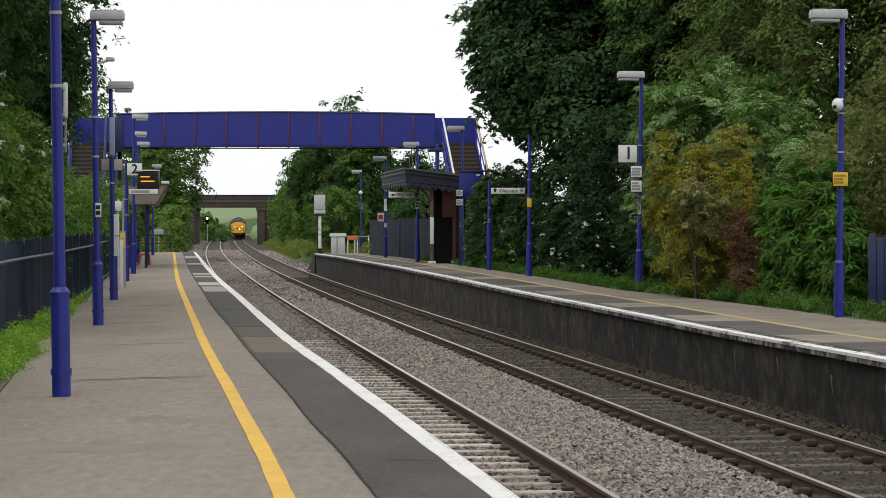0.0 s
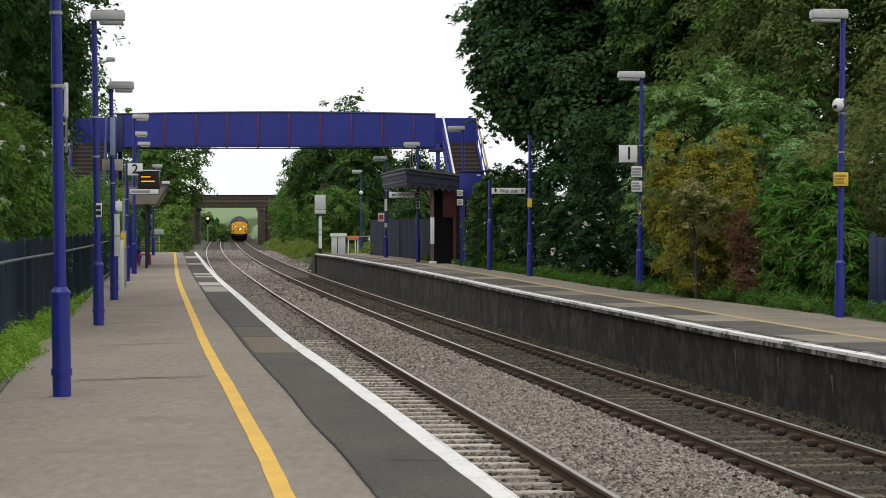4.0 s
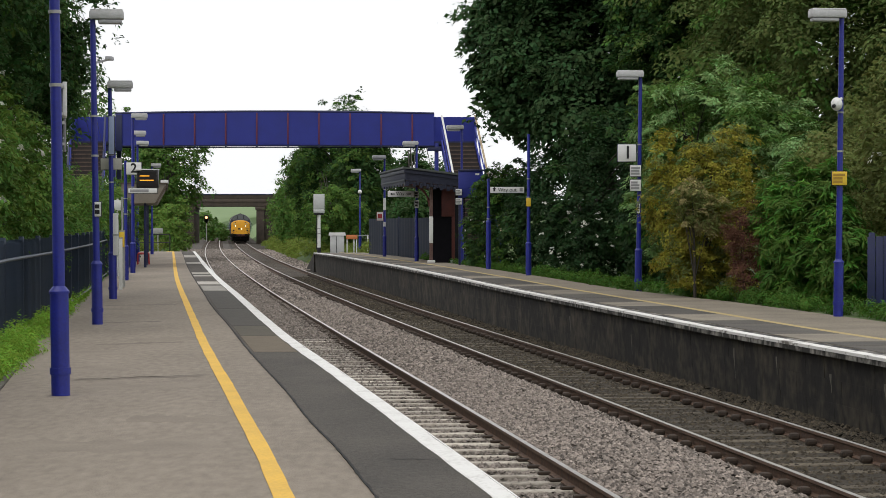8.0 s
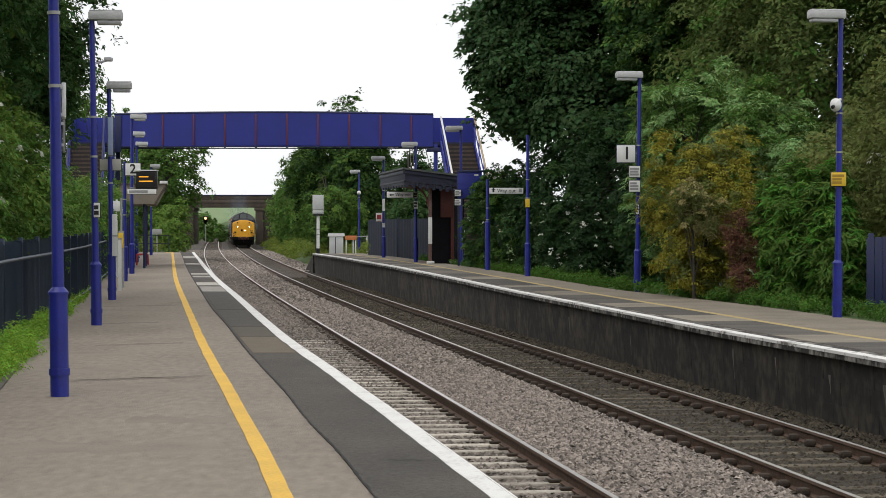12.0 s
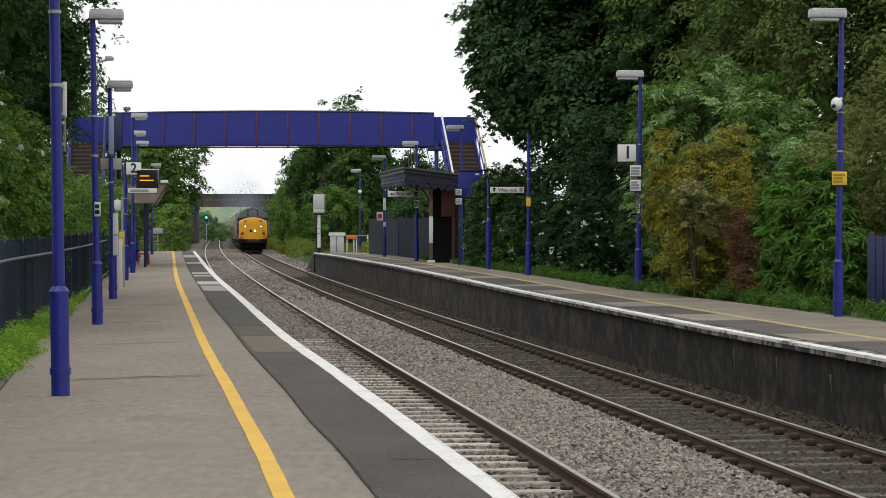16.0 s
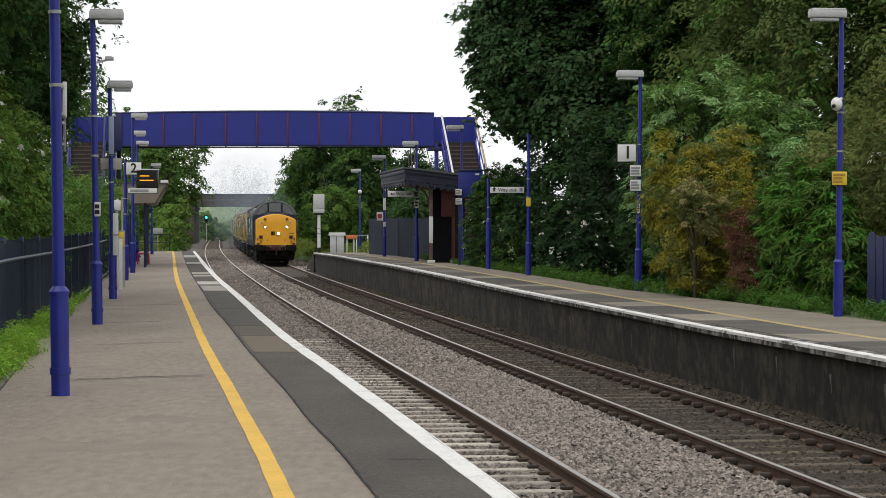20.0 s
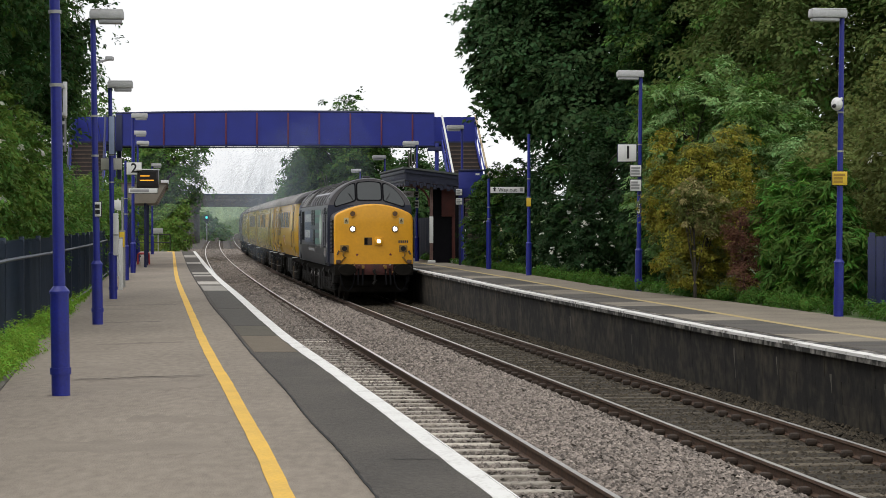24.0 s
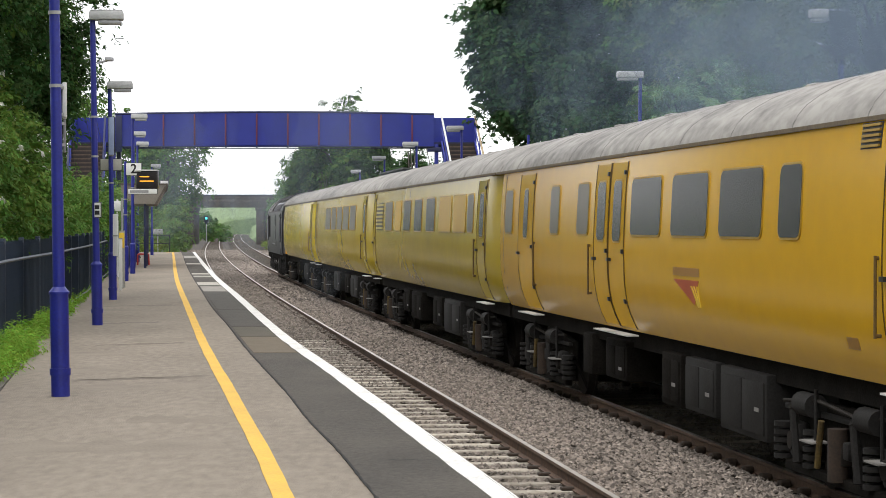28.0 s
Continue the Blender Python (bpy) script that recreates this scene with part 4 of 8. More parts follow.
# ---------------------------------------------------------------- road bridge over the cutting
def road_bridge():
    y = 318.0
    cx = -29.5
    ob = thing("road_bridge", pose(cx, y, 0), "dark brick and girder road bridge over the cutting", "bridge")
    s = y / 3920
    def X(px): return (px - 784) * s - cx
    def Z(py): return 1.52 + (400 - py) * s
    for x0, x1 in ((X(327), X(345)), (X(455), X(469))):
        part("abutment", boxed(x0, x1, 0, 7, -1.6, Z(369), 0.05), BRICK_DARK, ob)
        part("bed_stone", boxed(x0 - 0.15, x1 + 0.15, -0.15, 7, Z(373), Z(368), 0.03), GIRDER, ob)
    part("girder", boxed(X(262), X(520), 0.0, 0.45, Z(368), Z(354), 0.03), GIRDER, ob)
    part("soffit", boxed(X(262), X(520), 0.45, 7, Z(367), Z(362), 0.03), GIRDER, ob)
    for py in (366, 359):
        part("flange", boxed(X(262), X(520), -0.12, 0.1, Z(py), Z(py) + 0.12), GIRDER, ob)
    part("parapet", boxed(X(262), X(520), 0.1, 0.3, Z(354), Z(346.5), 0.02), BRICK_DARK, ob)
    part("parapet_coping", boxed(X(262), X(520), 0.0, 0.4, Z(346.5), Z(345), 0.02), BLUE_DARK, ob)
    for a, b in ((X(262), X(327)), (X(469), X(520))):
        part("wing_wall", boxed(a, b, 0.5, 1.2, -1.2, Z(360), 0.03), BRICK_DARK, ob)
    return ob


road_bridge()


# ---------------------------------------------------------------- palisade fence behind the left platform
def palisade():
    fence = thing("palisade_fence", Matrix(), "dark blue-green steel palisade fence behind the platform", "fence")
    def off(y): return float(np.interp(y, [10, 27, 36, 48, 80, 127], [-3.85, -3.72, -3.45, -3.3, -3.25, -3.25]))
    me = bpy.data.meshes.new("pale")
    bm = bmesh.new()
    prof = [(-0.034, 0), (-0.016, 0.014), (0.016, 0.014), (0.034, 0)]
    for z0, z1, tip in ((-0.15, 1.28, 0),):
        a = [bm.verts.new((px, py, z0)) for px, py in prof]
        b = [bm.verts.new((px, py, z1 + (0.05 if 0 < i < 3 else 0))) for i, (px, py) in enumerate(prof)]
        c = [bm.verts.new((px, py - 0.004, z0)) for px, py in prof]
        d = [bm.verts.new((px, py - 0.004, z1 + (0.05 if 0 < i < 3 else 0))) for i, (px, py) in enumerate(prof)]
        for i in range(3):
            bm.faces.new((a[i], a[i + 1], b[i + 1], b[i]))
            bm.faces.new((c[i + 1], c[i], d[i], d[i + 1]))
    bm.to_mesh(me)
    bm.free()
    me.materials.append(FENCE_BLUE)
    y, k = 17.0, 0
    while y < 70 and k < 290:
        px, py, turn = beside(EDGE_LEFT, y, off(y))
        o = new("pale", me)
        o.parent, o.matrix_basis = fence, pose(px, py, 0, 0, 0, turn + 90)
        y += 0.145 if y < 45 else 0.3
        k += 1
    y = 17.0
    while y < 100:
        px, py, turn = beside(EDGE_LEFT, y, off(y) - 0.03)
        part("post", boxed(px - 0.03, px + 0.03, py - 0.05, py + 0.05, -0.2, 1.36, 0.005), FENCE_BLUE, fence)
        y += 2.75
    ys = [17 + 2.75 * i for i in range(38)]
    for z in (0.12, 1.08):
        bm = tube([(*beside(EDGE_LEFT, a, off(a) + 0.03)[:2], z) for a in ys], 0.022, 4)
        part("rail", bm, FENCE_RAIL, fence, "pale edge of the fence rail")
    v, f = [], []
    for a in [70 + 0.32 * i for i in range(170)]:
        px, py, turn = beside(EDGE_LEFT, a, off(a))
        b = len(v)
        for dx, dy in ((-0.004, -0.035), (0.004, -0.035), (0.004, 0.035), (-0.004, 0.035)):
            v += [(px + dx, py + dy * 3, -0.1), (px + dx, py + dy * 3, 1.3)]
        f += [(b, b + 2, b + 3, b + 1), (b + 2, b + 4, b + 5, b + 3), (b + 4, b + 6, b + 7, b + 5), (b + 6, b, b + 1, b + 7), (b + 1, b + 3, b + 5, b + 7)]
    tagged(mesh_object("far_pales", v, f, FENCE_BLUE, fence), kind="stuff")
    return fence


FENCE_RAIL = surface("faded_fence_rail", (0.05, 0.066, 0.09), (0.03, 0.042, 0.06), 6, 0.6)
palisade()


# ---------------------------------------------------------------- waiting shelter with canopy
def shelter():
    turn = 7.1
    ob = thing("waiting_shelter", pose(-1.36, 83.0, right_z(83), 0, 0, turn), "old platform waiting shelter with slate-navy canopy and maroon brackets", "shelter")
    # local: x away from the track, y along the platform away from the viewer
    W, D = 2.1, 9.3
    part("back_wall", boxed(W + 0.1, W + 0.25, 0.9, D - 0.3, 0, 2.84, 0.01), SHELTER_SHADE, ob, "boarded back wall painted black for the unlit inside")
    def valance(bm, a, b, along, at):
        n = 18
        for i in range(n):
            u0, u1 = a + (b - a) * i / n, a + (b - a) * (i + 1) / n
            z = 2.98 if i % 2 else 2.9
            if along == "x":
                z -= 0.125 * (u0 + u1) / 2
            if along == "x":
                box(bm, u0 + 0.006, u1 - 0.006, at, at + 0.03, z, z + 0.18)
            else:
                box(bm, at, at + 0.03, u0 + 0.006, u1 - 0.006, z, 3.12)
    part("fascia", prism([(-0.02, 3.1), (-0.02, 3.55), (W + 0.35, 3.22), (W + 0.35, 2.82)], -0.03, 0.03), CANOPY_NAVY, ob)
    part("fascia", boxed(-0.03, 0.03, 0.03, D, 3.1, 3.55, 0.015), CANOPY_NAVY, ob)
    bm = bmesh.new()
    valance(bm, 0, W + 0.2, "x", -0.02)
    part("valance", bm, CANOPY_NAVY, ob)
    bm = bmesh.new()
    valance(bm, 0.05, D, "y", -0.02)
    part("valance", bm, CANOPY_NAVY, ob)
    part("roof", prism([(-0.1, 3.55), (-0.1, 3.62), (W + 0.5, 3.3), (W + 0.5, 3.22)], -0.1, D + 0.1), SHELTER_ROOF, ob, "lead-grey canopy roof")
    part("soffit", prism([(0.03, 3.12), (0.03, 3.16), (W + 0.3, 2.88), (W + 0.3, 2.84)], 0.03, D), MAROON, ob)
    for y in (0.35,):
        part("post", boxed(0.93, 1.05, y - 0.06, y + 0.06, 0, 2.99, 0.012), POST_CREAM, ob, "faded post with a white band")
        bm = tube([(0.08 + 0.85 * math.cos(a), y, 2.13 + 0.85 * math.sin(a)) for a in [i * math.pi / 2 / 11 for i in range(12)]], 0.045, 6)
        part("bracket", bm, MAROON, ob, "curved maroon bracket")
    part("post_band", boxed(0.922, 1.058, 0.282, 0.418, 0.75, 1.75, 0.012), WHITE, ob, "white painted band on the post")
    part("plinth", boxed(0.86, 1.14, 0.25, 0.45, 0, 0.1, 0.02), WHITE, ob)
    part("side_board", boxed(1.45, 1.95, 0.86, 0.93, 1.75, 2.86, 0.01), MAROON, ob, "maroon boarding under the canopy")
    # Track-side mouldings get a paler colour for the skylight on them
    part("cornice", boxed(-0.075, -0.032, 0.03, D, 3.38, 3.5, 0.02), CORNICE_SKYLIT, ob, "cornice moulding painted paler for skylight")
    part("cornice", prism([(-0.07, 3.4), (-0.07, 3.5), (W + 0.35, 3.17), (W + 0.35, 3.09)], -0.07, -0.032), CANOPY_NAVY, ob)
    part("lower_moulding", boxed(-0.055, -0.032, 0.03, D, 3.08, 3.15, 0.01), CORNICE_SKYLIT, ob)
    # Near-black board stands in for the shelter's unlit interior
    part("side_wall", boxed(1.1, 1.85, 0.95, 1.1, 0, 2.88), SHELTER_SHADE, ob)
    part("corner_post", boxed(1.85, 1.97, 0.9, 1.1, 0, 2.88, 0.01), MAROON, ob)
    part("plinth", boxed(1.8, 2.02, 0.86, 1.14, 0, 0.1, 0.02), WHITE, ob)
    return ob


# Boarding colour carries the shade inside the shelter
SHELTER_SHADE = surface("shade_black_shelter_boarding", (0.009, 0.008, 0.011), (0.005, 0.005, 0.006), 5, 0.85, spec=0.1)
CORNICE_SKYLIT = surface("skylit_slate_moulding", (0.06, 0.068, 0.08), (0.035, 0.04, 0.05), 4, 0.6)
SHELTER_ROOF = surface("mossy_lead_roof", (0.1, 0.11, 0.11), (0.06, 0.07, 0.06), 2, 0.8)
POST_CREAM = surface("faded_maroon_post_paint", (0.17, 0.11, 0.09), (0.09, 0.04, 0.035), 3, 0.7)
shelter()


# ---------------------------------------------------------------- trees and shrubs
def greenery():
    P = plant
    # beside and behind the opposite platform
    P("sycamore_tree", "tall dense dark green sycamore tree", "tree", [(6.2, 75, 8.4, 4.6, 4.6, 3.9), (3.6, 74, 6.9, 2.2, 3, 1.8), (2.4, 74.5, 7.1, 1.25, 1.8, 1.4), (2.6, 74.5, 9.6, 1.3, 1.8, 1.6), (1.5, 75, 7.3, 0.7, 1.0, 0.8), (1.7, 74.6, 8.4, 0.7, 1.0, 0.7), (5.6, 74, 12, 4.2, 4.2, 3.4), (8.2, 72, 7.2, 3.2, 3.6, 4.2), (5.2, 72, 5.2, 2.3, 2.8, 1.7), (2.1, 74, 5.5, 0.9, 1.4, 0.8), (3.3, 74, 5.2, 1.3, 1.6, 0.8), (3.3, 74.5, 9.0, 1.9, 2.4, 1.6), (7.0, 70, 3.6, 2.6, 3, 2.0)], LEAF_SYCAMORE, 11, 2700, 78, 0.6, 0.098, 0.3, second=(LEAF_DEEP, 0.14), slim=0.72, fringe=0.34)
    P("lime_tree", "mid-green leafy tree beside the dark sycamore", "tree", [(7.9, 68.5, 6.9, 2.3, 2.0, 2.4), (8.4, 68, 9.3, 2.3, 2.2, 2.2), (6.7, 69, 8.3, 1.4, 1.5, 1.6), (9.4, 67, 5.2, 1.6, 1.8, 2.2)], LEAF_DEEP, 37, 1100, 60, 0.42, 0.08, 0.16, second=(LEAF_MID, 0.35), fringe=0.12)
    P("oak_tree", "broad olive-green tree behind the shrubs", "tree", [(10.4, 62, 6.4, 3.8, 4, 5.2), (12.8, 56, 5.2, 3.0, 4, 5.0), (9.2, 64, 9.8, 3.6, 3.5, 3.4), (11.5, 60, 3, 3, 4, 3), (11.6, 56, 9.4, 3, 3.5, 3.2), (10.3, 57, 6.6, 2.2, 2.2, 2.6), (9.8, 58, 9.0, 2.0, 2.0, 2.2)], LEAF_OAK, 12, 2600, 74, 0.6, 0.075, 0.26, second=(LEAF_MID, 0.16), fringe=0.1)
    P("hedge_shrub", "dark green overgrown shrub at the back of the platform", "shrub", [(3.9, 70.5, 1.9, 1.5, 1.8, 2.3), (5.0, 66, 2.2, 1.5, 2, 2.6), (6.0, 61, 1.8, 1.3, 1.8, 2.3), (6.4, 57, 1.5, 1.0, 1.5, 2.0), (2.9, 73, 2.1, 0.9, 1.2, 1.8)], LEAF_DARK, 13, 800, 74, 0.36, 0.066, 0.07, flowers=(PETAL, 10, 0.05), second=(LEAF_DEEP, 0.2))
    P("elder_flower_shrub", "dark shrub with pale flower heads by the lamp post", "shrub", [(4.2, 63.6, 0.85, 0.75, 0.7, 0.95), (3.6, 66.5, 1.5, 0.6, 0.7, 1.0)], LEAF_DARK, 34, 300, 44, 0.2, 0.05, 0.04, flowers=(PETAL, 50, 0.04))
    P("rose_shrub", "rambling green shrub with white roses", "shrub", [(1.35, 77.2, 1.3, 0.6, 0.9, 1.6), (2.3, 75.5, 1.5, 0.8, 1, 1.8), (1.9, 76, 2.7, 0.7, 0.8, 0.8), (2.9, 75, 2.6, 0.7, 0.8, 0.9)], LEAF_DEEP, 14, 640, 44, 0.22, 0.05, 0.05, flowers=(PETAL, 46, 0.04), second=(LEAF_MID, 0.6), fringe=0.12)
    P("elder_shrub", "large pale grey-green elder bush", "shrub", [(6.2, 52.8, 3.5, 1.5, 1.4, 1.8), (5.6, 54, 2.6, 1.0, 1.2, 2.0), (7.5, 51.6, 2.9, 1.3, 1.3, 1.8), (8.2, 50, 1.9, 1.1, 1.2, 1.7), (5.2, 53, 4.4, 0.7, 0.8, 0.5)], LEAF_MID, 15, 620, 80, 0.34, 0.06, 0.08, second=(LEAF_PALE, 0.7), slim=0.34, fringe=0.14)
    P("golden_shrub", "golden-olive flowering shrub by the platform", "shrub", [(5.6, 47.8, 1.7, 0.85, 0.9, 1.4), (6.3, 47.4, 1.9, 0.6, 0.7, 1.1), (4.95, 48.4, 2.0, 0.6, 0.6, 0.9), (5.4, 47.6, 0.7, 0.75, 0.7, 0.7), (6.2, 48, 3.15, 0.5, 0.5, 0.55), (5.5, 48, 2.8, 0.5, 0.5, 0.6), (4.8, 48.2, 3.0, 0.28, 0.4, 0.75), (6.35, 47.6, 0.8, 0.5, 0.6, 0.75)], LEAF_GOLD, 16, 620, 80, 0.22, 0.036, 0.05, second=(LEAF_OLIVE, 0.25), slim=0.4, fringe=0.2)
    P("spray_shrub", "pale tan flowering sprays hanging from a shrub", "shrub", [(5.35, 46.9, 1.9, 0.45, 0.3, 0.5), (5.75, 46.8, 1.7, 0.4, 0.3, 0.4), (5.2, 46.9, 2.2, 0.3, 0.3, 0.3)], LEAF_OLIVE, 52, 120, 50, 0.17, 0.035, 0.04, second=(LEAF_TAN, 0.7), slim=0.3, fringe=0.2)
    P("red_shrub", "small brown-red leaved bush in the border", "shrub", [(6.22, 45.6, 1.25, 0.36, 0.4, 0.72), (6.28, 45.4, 0.6, 0.36, 0.4, 0.45), (6.05, 45.6, 1.5, 0.25, 0.3, 0.35)], LEAF_RED, 17, 190, 48, 0.16, 0.03, 0.03, slim=0.3, fringe=0.2)
    P("ash_shrub", "bright green feathery ash saplings", "shrub", [(7.3, 44.4, 1.0, 0.75, 0.9, 1.25), (7.0, 45.4, 1.75, 0.55, 0.8, 0.95), (7.75, 43.4, 0.9, 0.6, 0.8, 1.05), (7.6, 44, 2.0, 0.6, 0.6, 0.7), (6.9, 44.6, 0.6, 0.4, 0.6, 0.7)], LEAF_MID, 18, 300, 60, 0.26, 0.1, 0.04, second=(LEAF_FRESH, 0.8), slim=0.2, fringe=0.2)
    P("bramble_shrub", "dark bramble bank behind the shrubs", "shrub", [(8.9, 49, 1.6, 1.6, 2.5, 2.3), (9.7, 44.5, 1.8, 1.5, 2.2, 2.6), (9.4, 43, 3.6, 1.3, 1.6, 1.9), (10.4, 41, 2.4, 1.2, 2.0, 3.6)], LEAF_OLIVE, 19, 1500, 56, 0.33, 0.056, 0.08, flowers=(PETAL, 5, 0.06))
    # behind the fence on the near side
    P("hawthorn_tree", "tall dark hedgerow tree over the fence", "tree", [(-10.2, 46, 6.6, 2.4, 3, 3.8), (-9.0, 43, 6.6, 1.7, 2.2, 2.8), (-8.6, 48, 5.2, 0.9, 1.8, 1.6), (-8.2, 37, 6.6, 1.5, 3, 2.6), (-7.6, 31, 6.4, 1.4, 2.4, 2.2)], LEAF_DEEP, 21, 2300, 54, 0.42, 0.06, 0.2, second=(LEAF_MID, 0.14), fringe=0.15)
    P("birch_tree", "light sprays of a tree above the fence", "tree", [(-8.3, 47.2, 4.6, 0.5, 1.2, 1.4), (-7.8, 47.5, 6.5, 0.7, 1.5, 1.2), (-7.7, 47.3, 5.3, 0.3, 0.8, 0.5)], LEAF_DEEP, 35, 150, 30, 0.24, 0.06, 0.035, fringe=0.5)
    P("dog_rose_shrub", "green hedge shrub with scattered white blossom", "shrub", [(-8.2, 37, 2.2, 1.3, 2.0, 1.7), (-8.8, 42, 2.4, 1.3, 2.2, 1.9), (-7.2, 30, 1.9, 1.1, 2.0, 1.6), (-7.6, 33, 2.6, 1.0, 1.5, 1.3), (-7.4, 39.5, 1.8, 0.6, 1.2, 1.3)], LEAF_MID, 22, 900, 64, 0.3, 0.046, 0.07, flowers=(PETAL, 170, 0.036), second=(LEAF_LIT, 0.9), fringe=0.12)
    P("hedge_shrub", "dense green hedge behind the palisade fence", "shrub", [(-9.2, 47, 2.0, 1.0, 2.5, 1.9), (-9.7, 55, 1.4, 1.1, 3, 1.5), (-10.7, 64, 1.4, 1.1, 3.2, 1.5), (-12.2, 76, 1.6, 1.2, 4, 1.6), (-13.9, 90, 1.6, 1.5, 4, 1.8)], LEAF_MID, 23, 1300, 50, 0.34, 0.052, 0.07, second=(LEAF_LIT, 0.25), fringe=0.1)
    P("field_maple_tree", "mid-green trees beyond the footbridge stair", "tree", [(-17.6, 108, 5.6, 2.3, 3, 3.2), (-20.4, 112, 5.6, 3.2, 3, 5.2)], LEAF_MID, 24, 700, 34, 0.5, 0.1, 0.16)
    # the hedge's unseen continuation beside and behind the viewer, added to cut side light
    P("unseen_hedge_tree", "unseen hedge trees added to dim the light from the left", "tree", [(-9.5, 22, 3.2, 2.2, 4, 3.6), (-8.5, 13, 3.2, 2.2, 5, 3.8), (-8.0, 3, 3.4, 2.2, 5, 4.0), (-8.0, -8, 3.2, 2.2, 6, 3.8), (-9.0, 14, 7.5, 2.2, 6, 2.6), (-9.0, 0, 7.5, 2.2, 7, 2.6)], LEAF_MID, 38, 1500, 26, 0.6, 0.16, 0.2)
    # far banks
    P("bank_tree", "rounded green trees on the railway bank", "tree", [(-19.8, 160, 5.4, 2.8, 3, 3.6), (-22.5, 166, 4.6, 3, 3, 4.4)], LEAF_MID, 25, 800, 34, 0.6, 0.13, 0.2)
    P("bank_shrub", "fresh green sapling thicket beside the far bridge", "shrub", [(-18.2, 152, 1.3, 1.0, 2, 1.9), (-19.6, 156, 1.2, 1.0, 2, 1.6), (-23.0, 170, 2.0, 2.0, 2.5, 2.4)], LEAF_LIT, 36, 480, 40, 0.45, 0.1, 0.06, fringe=0.1)
    P("bank_tree", "dark tree beside the far bridge", "tree", [(-31.0, 236, 5.2, 3.0, 3, 4.8), (-34.5, 240, 3.6, 2.8, 2.5, 4.0)], LEAF_DEEP, 26, 620, 32, 0.75, 0.17, 0.2)
    P("bank_tree", "dense mid-green trees on the far bank", "tree", [(-7.4, 158, 5.4, 3.2, 3.2, 4.6), (-9.0, 164, 5.2, 2.4, 3, 3.4), (-5.4, 154, 4.8, 2.0, 3, 4.0)], LEAF_DEEP, 27, 1300, 44, 0.58, 0.11, 0.22, second=(LEAF_MID, 0.6))
    P("bank_shrub", "light green shrubs on the sloping bank", "shrub", [(-7.1, 142, 2.4, 1.4, 2, 1.6), (-7.6, 156, 1.9, 1.4, 2, 1.5), (-9.3, 168, 1.8, 1.2, 2, 1.5), (-5.9, 143, 2.0, 1.0, 2, 1.4), (-11.7, 190, 2.0, 1.2, 2, 1.6)], LEAF_MID, 28, 760, 40, 0.42, 0.09, 0.08, second=(LEAF_LIT, 0.25), fringe=0.1)
    P("bank_tree", "dull green trees behind the waiting shelter", "tree", [(-2.6, 168, 4.4, 2.4, 3, 2.6), (0.5, 160, 3.0, 3, 3, 3.4), (-1.5, 132, 1.6, 2.2, 3, 2.0)], LEAF_DEEP, 30, 1000, 40, 0.6, 0.13, 0.18)
    P("poplar_tree", "tall tree top beyond the footbridge", "tree", [(-10.1, 182, 9.4, 1.1, 1, 1.9), (-9.9, 182, 6, 1.6, 2, 3)], LEAF_DEEP, 31, 190, 30, 0.42, 0.13, 0.15)
    P("bank_tree", "tree line before the far bridge", "tree", [(-17.2, 256, 3.2, 2.6, 4, 4.4), (-14.8, 230, 2.6, 2.6, 4, 3.8), (-20.6, 295, 2.6, 2.2, 4, 4.0)], LEAF_MID, 32, 700, 30, 0.7, 0.16, 0.2)
    P("far_hedge", "dark hedges beyond the far bridge", "hedge", [(-46.5, 385, 0.6, 2.6, 4, 2.6), (-57, 430, 1.2, 4, 4, 3.4), (-43.5, 380, -0.3, 0.9, 4, 1.0), (-37.9, 356, 1.4, 2.0, 3, 2.4), (-35.3, 356, 0.5, 1.4, 3, 1.6)], LEAF_MID, 33, 520, 34, 0.8, 0.22, 0.15)


def weeds(name, label, spots, mat, seed, clumps, per, leaf, r=0.12):
    ob = leaf_mesh(name, spots, clumps, per, r, leaf, mat, None, seed, squash=0.9, hollow=0.1, slim=0.3, droop=0.0)
    return tagged(ob, label, "weeds", kind="stuff")


greenery()
rw = random.Random(12)


def strip(way, y0, y1, step, off, spread, r, h):
    out, y = [], y0
    while y < y1:
        o = (off(y) if callable(off) else off) + rw.uniform(-spread, spread)
        px, py, _ = beside(way, y, o)
        out.append((px, py, h * 0.45 + rw.uniform(-0.04, 0.02), r * rw.uniform(0.7, 1.3), step * 0.8, h * rw.uniform(0.6, 1.2)))
        y += step * rw.uniform(0.6, 1.3)
    return out


weeds("verge_weeds", "bright green weeds between the fence and the platform", strip(EDGE_LEFT, 15, 33, 0.5, -3.72, 0.12, 0.26, 0.2) + strip(EDGE_LEFT, 22, 33, 0.9, -3.45, 0.1, 0.14, 0.14) + strip(EDGE_LEFT, 33, 60, 0.8, -3.45, 0.08, 0.14, 0.16), LEAF_GRASS, 41, 2600, 34, 0.026)
weeds("border_weeds", "low green undergrowth along the back of the platform", strip(FAR_TRACK, 33, 50, 0.5, lambda y: right_back(y) + 0.45, 0.15, 0.35, 0.15) + strip(FAR_TRACK, 50, 95, 0.7, lambda y: right_back(y) + 0.4, 0.15, 0.35, 0.22), LEAF_GRASS_DARK, 42, 2000, 30, 0.036)
tufts = []
for k in range(330):
    y, o = 131.5 + 170 * (k / 330) ** 1.3, rw.uniform(2.8, 6.0)
    px, py, _ = beside(FAR_TRACK, y, o)
    tufts.append((px, py, ground_height(o, y) + 0.12, 0.55, 1.2, rw.uniform(0.2, 0.42)))
